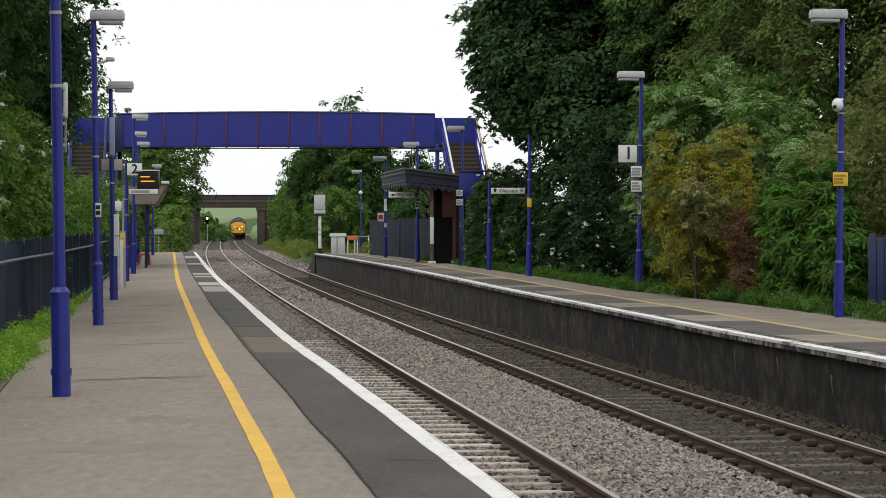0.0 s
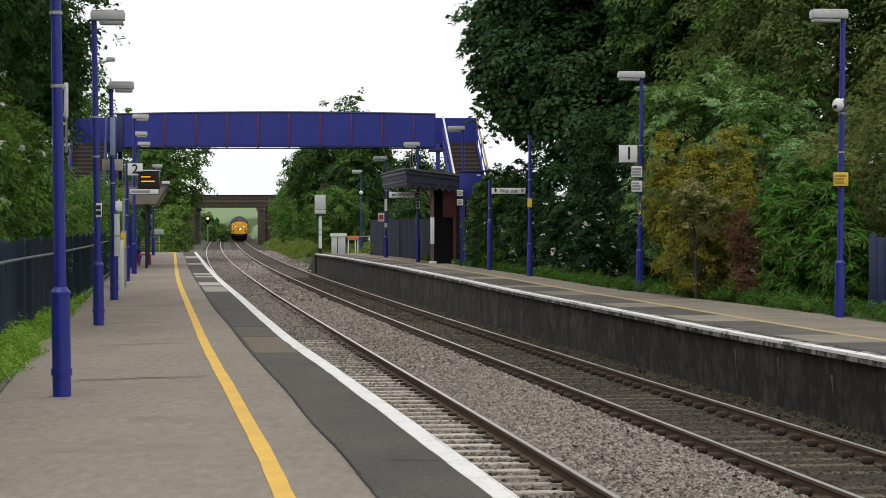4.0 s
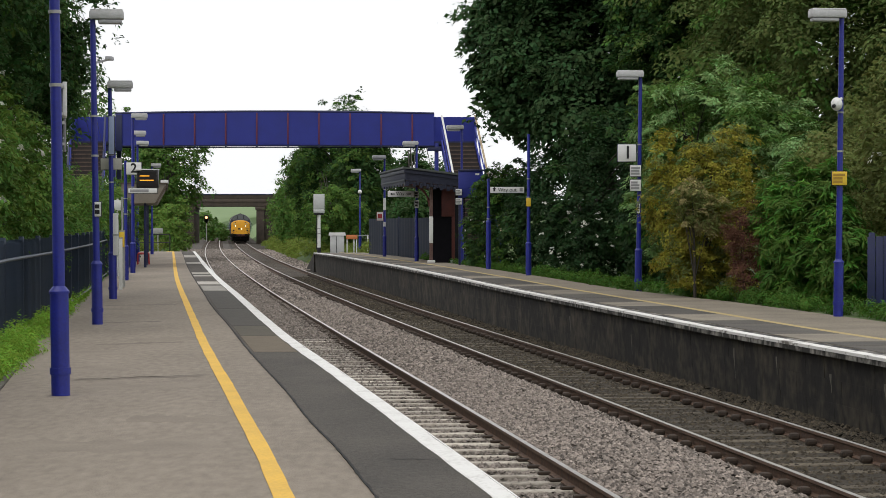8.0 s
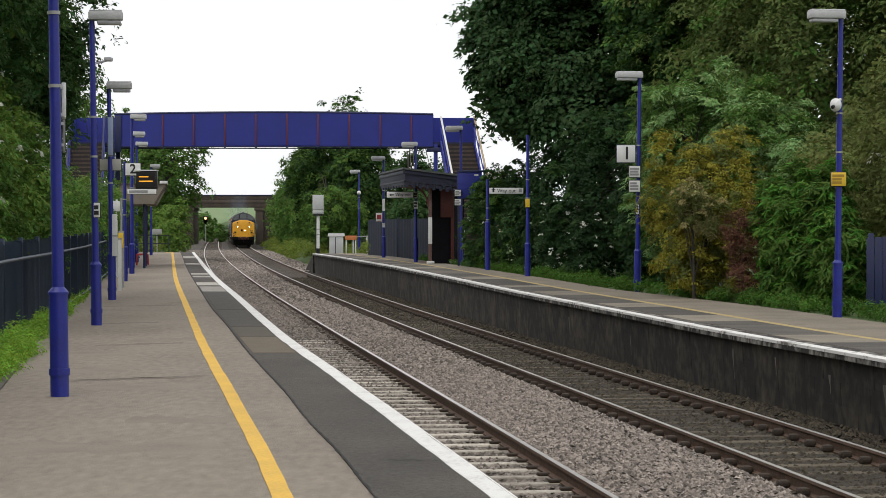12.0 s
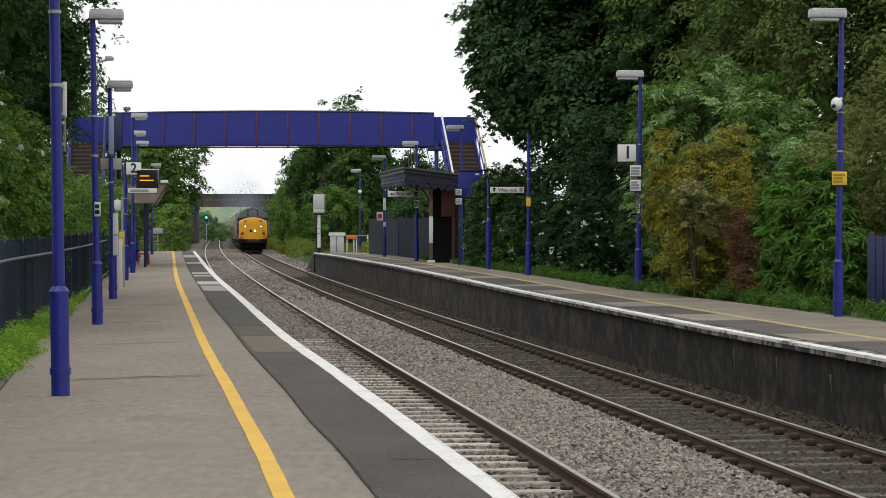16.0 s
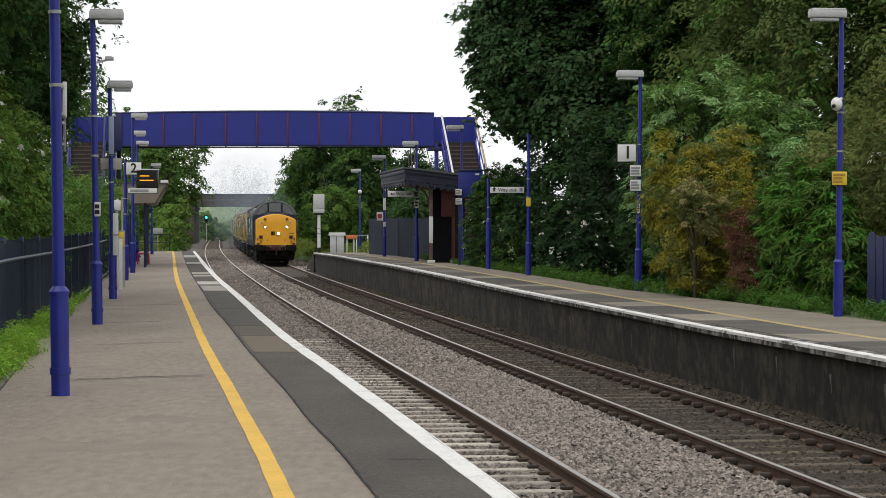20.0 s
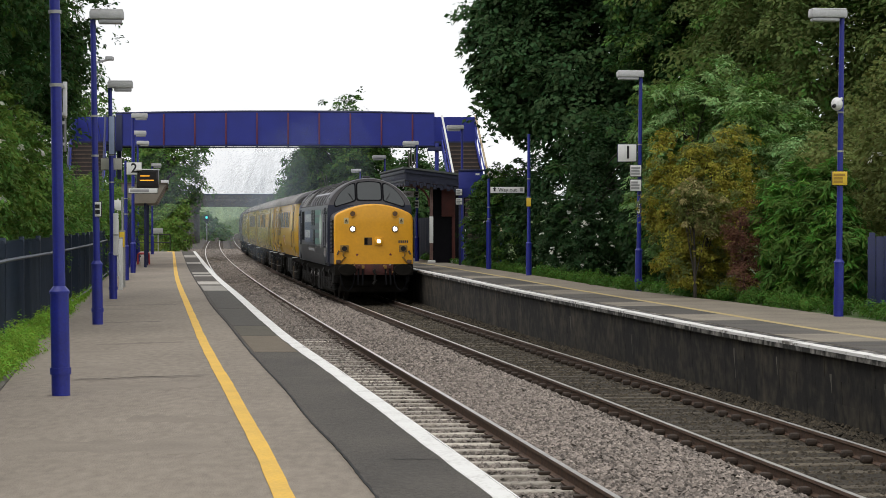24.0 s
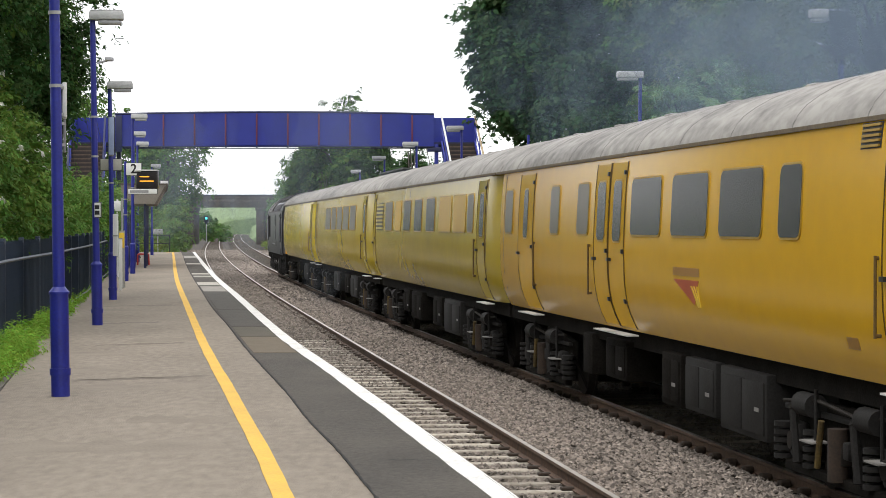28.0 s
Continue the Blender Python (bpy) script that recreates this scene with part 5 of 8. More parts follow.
weeds("bank_grass", "yellow-green grass and weeds on the railway bank", tufts + strip(FAR_TRACK, 112, 131, 0.9, 5.6, 1.2, 0.7, 0.5) + strip(NEAR_TRACK, 130, 300, 2.0, lambda y: -4.6 - rw.uniform(0, 1.0), 0.5, 0.8, 0.5), LEAF_LIME, 43, 5200, 24, 0.08, 0.28)
# ---------------------------------------------------------------- train
YELLOW = surface("yellow_coach_paint", (0.64, 0.36, 0.007), (0.56, 0.312, 0.009), 0.5, 0.24, 0.02, fine=3, spec=0.6, mix_lo=0.3, mix_hi=0.7)
# Lemon paint, darkened to carry smoke haze and dark reflections on farther coaches
YELLOW_HAZED = surface("hazed_lemon_coach_paint", (0.46, 0.335, 0.022), (0.37, 0.265, 0.024), 0.6, 0.24, 0.02, fine=3, spec=0.6, mix_lo=0.3, mix_hi=0.7)
DOOR_LINE = surface("dirty_door_gap", (0.14, 0.08, 0.012), (0.07, 0.04, 0.01), 3, 0.8)
LOCO_YELLOW = surface("warning_yellow_paint", (0.8, 0.38, 0.012), (0.7, 0.33, 0.014), 2.0, 0.4, 0.03, fine=12)
BRIGHT_YELLOW = surface("clean_end_yellow_paint", (0.6, 0.45, 0.011), (0.5, 0.37, 0.012), 1.5, 0.2, spec=0.6)
ROOF_GREY = surface("streaked_grey_roof", (0.36, 0.34, 0.315), (0.15, 0.14, 0.13), 1.0, 0.78, 0.15, fine=6, stretch=(1, 0.6, 1), mix_lo=0.36, mix_hi=0.62)
GUTTER = surface("rusty_gutter_strip", (0.17, 0.125, 0.07), (0.09, 0.07, 0.045), 3, 0.7)
SLATE = surface("slate_blue_grey_paint", (0.02, 0.025, 0.05), (0.013, 0.017, 0.034), 1.2, 0.3, 0.03, fine=12, spec=0.5, mix_lo=0.3, mix_hi=0.7)
SLATE_DUSTY = surface("dusty_lower_panel_paint", (0.042, 0.042, 0.048), (0.026, 0.026, 0.03), 1.0, 0.42, 0.04, fine=9, spec=0.3)
NAVY_CAB = surface("navy_slate_cab_paint", (0.021, 0.024, 0.054), (0.014, 0.016, 0.036), 1.5, 0.3, 0.03, spec=0.5)
LOCO_ROOF = surface("sooty_loco_roof", (0.11, 0.106, 0.1), (0.045, 0.042, 0.04), 1.3, 0.75, 0.1, fine=8)
PALE_BLUE = surface("pale_blue_panel", (0.09, 0.125, 0.2), (0.07, 0.1, 0.165), 1.5, 0.35)
TEAL = surface("teal_green_stripe", (0.08, 0.23, 0.19), (0.06, 0.18, 0.15), 1.5, 0.35)
MINT = surface("pale_mint_emblem", (0.42, 0.52, 0.43), (0.32, 0.42, 0.35), 3, 0.45)
UNDER = surface("grimy_underframe", (0.018, 0.016, 0.0135), (0.008, 0.007, 0.006), 5, 0.9, 0.3, spec=0.05)
OCHRE_DIRTY = surface("dirty_ochre_paint", (0.13, 0.085, 0.02), (0.05, 0.035, 0.014), 6, 0.8)
CUP = surface("dark_rusty_casting", (0.05, 0.03, 0.018), (0.02, 0.014, 0.01), 6, 0.85)
UNDER_GREY = surface("grey_equipment_case", (0.027, 0.0255, 0.024), (0.013, 0.012, 0.011), 3, 0.75, 0.15, spec=0.2)
WHEEL_STEEL = surface("worn_wheel_steel", (0.035, 0.03, 0.026), (0.018, 0.016, 0.014), 5, 0.7, metal=0.2, spec=0.1)
BUFFER_RED = surface("dirty_red_buffer_beam", (0.1, 0.02, 0.015), (0.035, 0.012, 0.01), 4, 0.7)
GLASS = glossy("dark_window_glass", (0.04, 0.042, 0.043), 0.25)
GLASS_GREY = glossy("grey_tinted_glass", (0.13, 0.115, 0.085), 0.3)
STEP_WHITE = surface("white_step_edge", (0.6, 0.59, 0.57), (0.4, 0.39, 0.37), 4, 0.6)
STEP_DULL = surface("worn_step_edge", (0.3, 0.29, 0.27), (0.16, 0.15, 0.14), 4, 0.7)
# Near-black for the shade in recesses and openings, also for rubber and print
RECESS = surface("dark_shadowed_recess", (0.012, 0.012, 0.014), (0.007, 0.007, 0.008), 4, 0.9, spec=0.05)
ROOF_DARK = surface("sooty_roof_end", (0.075, 0.072, 0.07), (0.035, 0.033, 0.032), 1.5, 0.75, 0.1, fine=6)
LAMP_WHITE = glowing("lit_headlamp", (1.0, 0.9, 0.74), 45.0)
LAMP_PAIR = glowing("lit_marker_lamp", (1.0, 0.94, 0.9), 9.0)
RIM_RED = surface("dark_red_lamp_rim", (0.05, 0.012, 0.01), (0.03, 0.009, 0.008), 6, 0.5)
LAMP_CLUSTER = surface("lamp_cluster_glass", (0.3, 0.27, 0.25), (0.16, 0.14, 0.13), 20, 0.25)
LABEL_CREAM = surface("cream_warning_label", (0.62, 0.5, 0.24), (0.55, 0.44, 0.2), 5, 0.5)
LAMP_BROWN = surface("unlit_brown_lamp", (0.16, 0.08, 0.025), (0.1, 0.05, 0.02), 8, 0.4)
DULL_BROWN = surface("dull_brown_lamp", (0.09, 0.05, 0.015), (0.06, 0.035, 0.012), 8, 0.4)
LOGO_RED = surface("brick_red_emblem", (0.42, 0.09, 0.03), (0.35, 0.07, 0.03), 4, 0.5)
LOGO_BROWN = surface("brown_lettering_bar", (0.33, 0.17, 0.03), (0.28, 0.14, 0.03), 4, 0.5)

def eased(points, n):
    """The same curve through more stations, rounded between them."""
    at = line(points)
    return [(points[0][0] + (points[-1][0] - points[0][0]) * i / n, at(points[0][0] + (points[-1][0] - points[0][0]) * i / n)[0]) for i in range(n + 1)]


COACH_SIDE = eased([(1.16, 1.22), (1.28, 1.285), (1.4, 1.335), (1.65, 1.388), (2.0, 1.41), (2.5, 1.4), (3.0, 1.37), (3.3, 1.335)], 18)
LOCO_SIDE = [(1.12, 1.31), (1.35, 1.345), (1.6, 1.35), (2.95, 1.35), (3.1, 1.32), (3.3, 1.2), (3.55, 1.02), (3.75, 0.76)]


def wide(side, z):
    return float(np.interp(z, [s[0] for s in side], [s[1] for s in side]))


def rounded(y0, y1, z0, z1, r, n=3):
    """A rectangle's outline in (y, z) with round corners and points along its long edges."""
    pts = []
    for cy, cz, a0 in ((y1 - r, z1 - r, 0), (y0 + r, z1 - r, 90), (y0 + r, z0 + r, 180), (y1 - r, z0 + r, 270)):
        for i in range(n + 1):
            a = radians(a0 + 90 * i / n)
            pts.append((cy + r * math.cos(a), cz + r * math.sin(a)))
    return pts


def on_side(side, sgn, outline, proud=0.006, depth=0.03, bm=None):
    """A plate of that (y, z) outline that follows the curve of a vehicle's side."""
    bm = bm or bmesh.new()
    a = [bm.verts.new((sgn * (wide(side, z) + proud), y, z)) for y, z in outline]
    b = [bm.verts.new((sgn * (wide(side, z) + proud - depth), y, z)) for y, z in outline]
    bm.faces.new(a)
    bm.faces.new(b[::-1])
    for i in range(len(a)):
        j = (i + 1) % len(a)
        bm.faces.new((a[i], b[i], b[j], a[j]))
    bmesh.ops.recalc_face_normals(bm, faces=bm.faces)
    return bm


def rect(y0, y1, z0, z1, k=1):
    """A rectangle's outline with k cuts up its sides, so that it can follow a curve."""
    up = [z0 + (z1 - z0) * i / k for i in range(k + 1)]
    return [(y1, z) for z in up] + [(y0, z) for z in up[::-1]]


def shell(rings, mat, parent, name):
    """A lofted skin through rings of points, closed at both ends."""
    bm = bmesh.new()
    rs = [[bm.verts.new(p) for p in r] for r in rings]
    for a, b in zip(rs[:-1], rs[1:]):
        for i in range(len(a)):
            j = (i + 1) % len(a)
            bm.faces.new((a[i], a[j], b[j], b[i]))
    bm.faces.new(rs[0])
    bm.faces.new(rs[-1][::-1])
    bmesh.ops.recalc_face_normals(bm, faces=bm.faces)
    bm.normal_update()
    return part(name, bm, mat, parent)


def filleted(pts, r, n=4):
    """An outline with its corners rounded."""
    out = []
    for i, p in enumerate(pts):
        a, b, c = Vector(pts[i - 1]), Vector(p), Vector(pts[(i + 1) % len(pts)])
        u, w = (a - b), (c - b)
        k = min(r, u.length * 0.48, w.length * 0.48)
        p0, p1 = b + u.normalized() * k, b + w.normalized() * k
        for j in range(n + 1):
            t = j / n
            q = p0 * (1 - t) ** 2 + b * 2 * t * (1 - t) + p1 * t * t
            out.append((q.x, q.y))
    return out


def both(points):
    """Points up the near side and down the far side, from (z, x) pairs."""
    return [(-x, z) for z, x in points] + [(x, z) for z, x in points[::-1]]


def wheel_mesh(r):
    bm = bmesh.new()
    turn = Matrix.Rotation(radians(90), 4, "Y")
    bmesh.ops.create_cone(bm, cap_ends=True, segments=24, radius1=r, radius2=r, depth=0.13, matrix=turn)
    bmesh.ops.create_cone(bm, cap_ends=True, segments=24, radius1=r + 0.03, radius2=r + 0.03, depth=0.03, matrix=Matrix.Translation((0.05, 0, 0)) @ turn)
    bmesh.ops.create_cone(bm, cap_ends=True, segments=16, radius1=r * 0.3, radius2=r * 0.25, depth=0.2, matrix=turn)
    return bm


def bogie(parent, yc, axles, r, half, frame_z, seed):
    """Deep side frames with axle boxes, coil springs, dampers, brake gear and wheels."""
    rnd = random.Random(seed)
    bg = part("bogie", boxed(-0.66, 0.66, yc - half * 0.9, yc + half * 0.9, 0.2, 0.9, 0.03), UNDER, parent)
    for s in (-1, 1):
        x = s * 1.06
        out = [(yc - half, frame_z), (yc - half, frame_z + 0.26), (yc - half * 0.6, frame_z + 0.33), (yc + half * 0.6, frame_z + 0.33), (yc + half, frame_z + 0.26), (yc + half, frame_z)]
        for a in sorted(axles, reverse=True):
            out += [(yc + a + 0.36, frame_z), (yc + a + 0.3, frame_z - 0.16), (yc + a + 0.2, frame_z - 0.16), (yc + a + 0.16, frame_z + 0.08), (yc + a - 0.16, frame_z + 0.08), (yc + a - 0.2, frame_z - 0.16), (yc + a - 0.3, frame_z - 0.16), (yc + a - 0.36, frame_z)]
        part("side_frame", prism(out, *sorted((x, x - s * 0.08)), axis="x"), UNDER, bg)
        part("frame_lip", boxed(*sorted((x, x + s * 0.06)), yc - half, yc + half, frame_z + 0.2, frame_z + 0.25, 0.01), UNDER_GREY, bg)
        for a in axles:
            w = part("wheel", wheel_mesh(r), WHEEL_STEEL, bg)
            w.matrix_basis = pose(s * 0.7525, yc + a, r, 0, 0, 0 if s < 0 else 180)
            box_ = part("axle_box", boxed(*sorted((x - s * 0.02, x + s * 0.11)), yc + a - 0.15, yc + a + 0.15, r - 0.16, r + 0.17, 0.04), UNDER_GREY, bg)
            part("axle_cap", rodded((x + s * 0.1, yc + a, r), (x + s * 0.15, yc + a, r), 0.1, 0.085, 14), WHEEL_STEEL, box_)
            for q in (-0.46, 0.46):
                bm = bmesh.new()
                for k in range(5):
                    rod(bm, (x + s * 0.06, yc + a + q, frame_z - 0.27 + k * 0.075), (x + s * 0.06, yc + a + q, frame_z - 0.225 + k * 0.075), 0.1, 0.1, 10)
                part("spring", bm, UNDER_GREY, bg)
            part("brake_shoe", boxed(*sorted((s * 0.74, s * 0.9)), yc + a + r * 0.9, yc + a + r * 1.08, r - 0.3, r + 0.2, 0.02), WHEEL_STEEL, bg)
        part("lower_beam", boxed(*sorted((x - s * 0.02, x + s * 0.09)), yc - half * 0.94, yc + half * 0.94, frame_z - 0.36, frame_z - 0.27, 0.02), UNDER, bg)
        for k in (-0.52, 0.48):
            y = yc + half * k
            part("brake_cylinder", rodded((x + s * 0.1, y - 0.2, frame_z + 0.3), (x + s * 0.1, y + 0.22, frame_z + 0.3), 0.11, 0.11, 14), UNDER_GREY, bg)
            part("cylinder_rod", rodded((x + s * 0.1, y + 0.22, frame_z + 0.3), (x + s * 0.1, y + 0.55, frame_z + 0.22), 0.03, 0.03, 8), WHEEL_STEEL, bg)
            part("damper", rodded((x + s * 0.12, y + 0.3, frame_z - 0.25), (x + s * 0.12, y + 0.42, frame_z + 0.22), 0.045, 0.045, 8), UNDER_GREY, bg)
        for k in range(len(axles) * 2):
            y, w = yc - half * 0.92 + 1.84 * half * (k + rnd.random()) / (len(axles) * 2), rnd.uniform(0.06, 0.16)
            z = rnd.uniform(frame_z - 0.2, frame_z + 0.12)
            part("bracket", boxed(*sorted((s * 0.98, s * rnd.uniform(1.12, 1.2))), y - w, y + w, z, z + rnd.uniform(0.1, 0.22), 0.02), (UNDER, UNDER_GREY, WHEEL_STEEL)[k % 3], bg)
        part("brake_pipe", tube([(s * 1.15, yc - half * 0.95, frame_z + 0.36), (s * 1.18, yc - half * 0.3, frame_z + 0.3), (s * 1.18, yc + half * 0.3, frame_z + 0.36), (s * 1.15, yc + half * 0.95, frame_z + 0.28)], 0.02, 6), WHEEL_STEEL, bg)
        if half < 2:
            for k in (-0.72, 0.3):
                y = yc + half * k
                part("foot_step", boxed(*sorted((s * 1.12, s * 1.3)), y - 0.17, y + 0.17, frame_z - 0.008, frame_z + 0.008), STEP_DULL, bg, "pale worn foot step")
                part("step_hanger", rodded((s * 1.2, y, frame_z), (s * 1.2, y, 0.98), 0.018, 0.018, 6), UNDER_GREY, bg)
            part("spring_cup", rodded((x + s * 0.1, yc, frame_z - 0.3), (x + s * 0.1, yc, frame_z + 0.16), 0.095, 0.095, 14), CUP, bg, "rusty spring cup")
            part("yellow_damper", rodded((x + s * 0.16, yc + 0.42, frame_z - 0.22), (x + s * 0.16, yc + 0.3, frame_z + 0.2), 0.03, 0.03, 8), OCHRE_DIRTY, bg, "dirty yellow damper")
        for k in (-1, 1):
            part("sand_pipe", rodded((x, yc + k * half * 0.97, frame_z + 0.1), (s * 0.8, yc + k * half * 0.9, 0.1), 0.025, 0.025, 6), UNDER_GREY, bg)
    return bg


def coach(kind, label):
    """kind: windows as (y0, y1, z0, z1, material), doors as (y0, y1), cases under the floor."""
    ob = thing("coach", Matrix(), label, "railway coach", "coaches of the train")
    A, B = kind.get("ends", (-10.0, 9.95))
    skin = kind.get("skin", YELLOW)
    sec = both(COACH_SIDE)
    shell([[(x * k, y, z) for x, z in sec] for y, k in ((A, 0.9), (A + 0.25, 0.955), (A + 0.7, 1), (B - 0.7, 1), (B - 0.25, 0.955), (B, 0.9))], skin, ob, "body")

    roof = [(z, x) for x, z in ((1.345, 3.285), (1.325, 3.35), (1.28, 3.43), (1.2, 3.52), (1.08, 3.605), (0.93, 3.69), (0.75, 3.765), (0.55, 3.825), (0.36, 3.862), (0.18, 3.88), (0.0, 3.885))]
    full = [(-x, z) for z, x in roof] + [(x, z) for z, x in roof[-2::-1]]
    rf = shell([[(x * k, y, 3.285 + (z - 3.285) * q) for x, z in full] for y, k, q in ((A - 0.04, 0.97, 0.8), (A + 0.25, 1, 0.97), (A + 0.7, 1, 1), (B - 0.7, 1, 1), (B - 0.25, 1, 0.97), (B + 0.04, 0.97, 0.8))], ROOF_GREY, ob, "roof")
    if "ends" in kind:
        shell([[(x * k, y, 3.287 + (z - 3.285) * q) for x, z in full] for y, k, q in ((A - 0.045, 0.975, 0.81), (A + 0.25, 1.004, 0.975), (A + 0.7, 1.004, 1.004), (A + 1.5, 1.004, 1.004))], ROOF_DARK, rf, "roof_dome")
    for s in (-1, 1):
        part("gutter", boxed(*sorted((s * 1.335, s * 1.362)), A, B, 3.27, 3.31), GUTTER, rf)
    for k in range(9):
        y = -8.4 + k * 2.1
        seam = tube([(x0, y, z0 - 0.002) for x0, z0 in full], 0.008, 4)
        part("roof_seam", seam, ROOF_SEAM, rf)
    for k in range(6):
        y = -7.4 + k * 3.0
        part("roof_vent", boxed(-0.6, -0.36, y - 0.16, y + 0.16, 3.75, 3.84, 0.03), ROOF_GREY, rf)
    for s in (-1, 1):
        for y0, y1, z0, z1, mt in kind["windows"]:
            fr = part("window_frame", on_side(COACH_SIDE, s, rounded(y0 - 0.022, y1 + 0.022, z0 - 0.022, z1 + 0.022, 0.1), 0.012), FRAME_YELLOW, ob)
            part("pane", on_side(COACH_SIDE, s, rounded(y0, y1, z0, z1, 0.09), 0.016), mt, fr, "dark window glass")
        for y0, y1 in kind["doors"]:
            d = part("door", on_side(COACH_SIDE, s, rect(y0, y1, 1.2, 3.2, 14), 0.007), skin, ob)
            for y in (y0, y1):
                part("door_gap", on_side(COACH_SIDE, s, rect(y - 0.012, y + 0.012, 1.19, 3.21, 14), 0.0105), DOOR_LINE, d)
            for z in (1.5, 2.1, 3.05):
                part("hinge", on_side(COACH_SIDE, s, rect(y0 + 0.02, y0 + 0.09, z, z + 0.05), 0.03, 0.05), BLACK, d)
            part("door_handle", on_side(COACH_SIDE, s, rect(y1 - 0.14, y1 - 0.04, 2.0, 2.04), 0.05, 0.06), BLACK, d)
            part("step_board", boxed(*sorted((s * 1.25, s * 1.4)), y0 - 0.1, y1 + 0.1, 1.112, 1.128), STEP_WHITE, d, "white-edged step board")
        for y in kind["rails"]:
            bm = bmesh.new()
            rod(bm, (s * 1.44, y, 1.55), (s * 1.44, y, 2.2), 0.013, 0.013, 6)
            for z in (1.57, 2.18):
                rod(bm, (s * 1.39, y, z), (s * 1.44, y, z), 0.016, 0.016, 6)
            part("grab_rail", bm, DOOR_LINE, ob)
        for y0, y1, z0, z1, n in kind["louvres"]:
            lv = part("louvre", on_side(COACH_SIDE, s, rect(y0, y1, z0, z1, 3), 0.004), BLACK, ob)
            for k in range(n):
                z = z0 + (z1 - z0) * (k + 0.5) / n
                part("slat", on_side(COACH_SIDE, s, rect(y0 + 0.03, y1 - 0.03, z - (z1 - z0) / n * 0.25, z + (z1 - z0) / n * 0.25), 0.02), kind["slat"], lv)
        # seams where the side panels meet
        for y in (-9.3, 9.3):
            part("panel_seam", on_side(COACH_SIDE, s, rect(y - 0.012, y + 0.012, 1.19, 3.22, 8), 0.004), GUTTER, ob)
        for (ya, yb, zt, mt) in kind["cases"]:
            cs = part("equipment_case", boxed(*sorted((s * 0.72, s * 1.2)), ya, yb, zt, 1.0, 0.02), mt, ob)
            if yb - ya > 0.9:
                part("case_door", boxed(*sorted((s * 1.195, s * 1.215)), ya + 0.06, (ya + yb) / 2 - 0.02, zt + 0.06, 0.92, 0.006), mt, cs)
                part("case_door", boxed(*sorted((s * 1.195, s * 1.215)), (ya + yb) / 2 + 0.02, yb - 0.06, zt + 0.06, 0.92, 0.006), mt, cs)
                part("case_label", boxed(*sorted((s * 1.213, s * 1.221)), ya + 0.2, ya + 0.36, 0.63, 0.67), STEP_DULL, cs)
    if kind.get("emblem"):
        y = kind["emblem"]
        bm = on_side(COACH_SIDE, -1, [(y - 0.55, 1.86), (y + 0.55, 1.86), (y - 0.3, 1.6)], 0.006)
        em = part("emblem", bm, LOGO_RED, ob, "brick-red triangular emblem")
        part("emblem_bar", on_side(COACH_SIDE, -1, rect(y - 0.58, y + 0.55, 1.9, 1.99), 0.006), LOGO_BROWN, em)
        for k in range(3):
            part("emblem_ray", on_side(COACH_SIDE, -1, [(y - 0.5 + k * 0.12, 1.8), (y - 0.45 + k * 0.12, 1.8), (y - 0.5 + k * 0.03, 1.58), (y - 0.55 + k * 0.03, 1.58)], 0.009), SIGN_YELLOW, em)
        part("data_panel", on_side(COACH_SIDE, -1, rect(-8.25, -7.95, 1.42, 1.52), 0.004), LOGO_BROWN, ob)
    for s, y in ((-1, A), (1, B)):
        g = part("gangway", boxed(-0.62, 0.62, *sorted((y, y + s * 0.13)), 1.1, 3.25, 0.03), BLACK, ob)
        part("end_panel", boxed(-1.0, 1.0, *sorted((y + s * 0.002, y + s * 0.02)), 1.2, 3.3), BRIGHT_YELLOW, ob, "clean bright yellow coach end")
        for x in (-0.92, 0.92):
            part("end_handrail", rodded((x * 1.08, y + s * 0.06, 1.5), (x * 1.08, y + s * 0.06, 3.0), 0.02, 0.02, 6), STEP_WHITE, ob)
        for x in (-1, 1):
            part("corner_panel", boxed(*sorted((x * 1.02, x * 1.17)), *sorted((y + s * 0.002, y + s * 0.015)), 1.25, 3.25), BRIGHT_YELLOW, ob)
            bm = rodded((x * 0.87, y, 1.02), (x * 0.87, y + s * 0.1, 1.02), 0.1, 0.1, 12)
            rod(bm, (x * 0.87, y + s * 0.1, 1.02), (x * 0.87, y + s * 0.14, 1.02), 0.2, 0.22, 14)
            part("buffer", bm, UNDER, ob)
        lb = part("end_label", boxed(-0.98, -0.84, *sorted((y + s * 0.02, y + s * 0.026)), 2.9, 3.08), SIGN_YELLOW, ob, "yellow warning label")
        part("data_plate", boxed(-0.86, -0.64, *sorted((y + s * 0.02, y + s * 0.03)), 2.2, 2.6), PALE_SLAT, ob)
        part("jumper_cable", rodded((0.4, y + s * 0.08, 0.95), (0.55, y + s * 0.1, 0.5), 0.03, 0.03, 6), BLACK, ob)
    part("underframe", boxed(-1.1, 1.1, A + 0.1, B - 0.1, 0.93, 1.15), UNDER, ob)
    part("truss", boxed(-0.6, 0.6, -5, 5, 0.6, 0.95), UNDER, ob)
    part("air_tank", rodded((-0.8, 3.2, 0.72), (-0.8, 4.6, 0.72), 0.2, 0.2, 14), UNDER_GREY, ob)
    for i, yc in enumerate((-7.1, 7.1)):
        bogie(ob, yc, (-1.3, 1.3), 0.46, 1.75, 0.52, 40 + i)
    return ob


ROOF_SEAM = surface("roof_seam_grey", (0.29, 0.275, 0.255), (0.2, 0.19, 0.18), 3, 0.8)
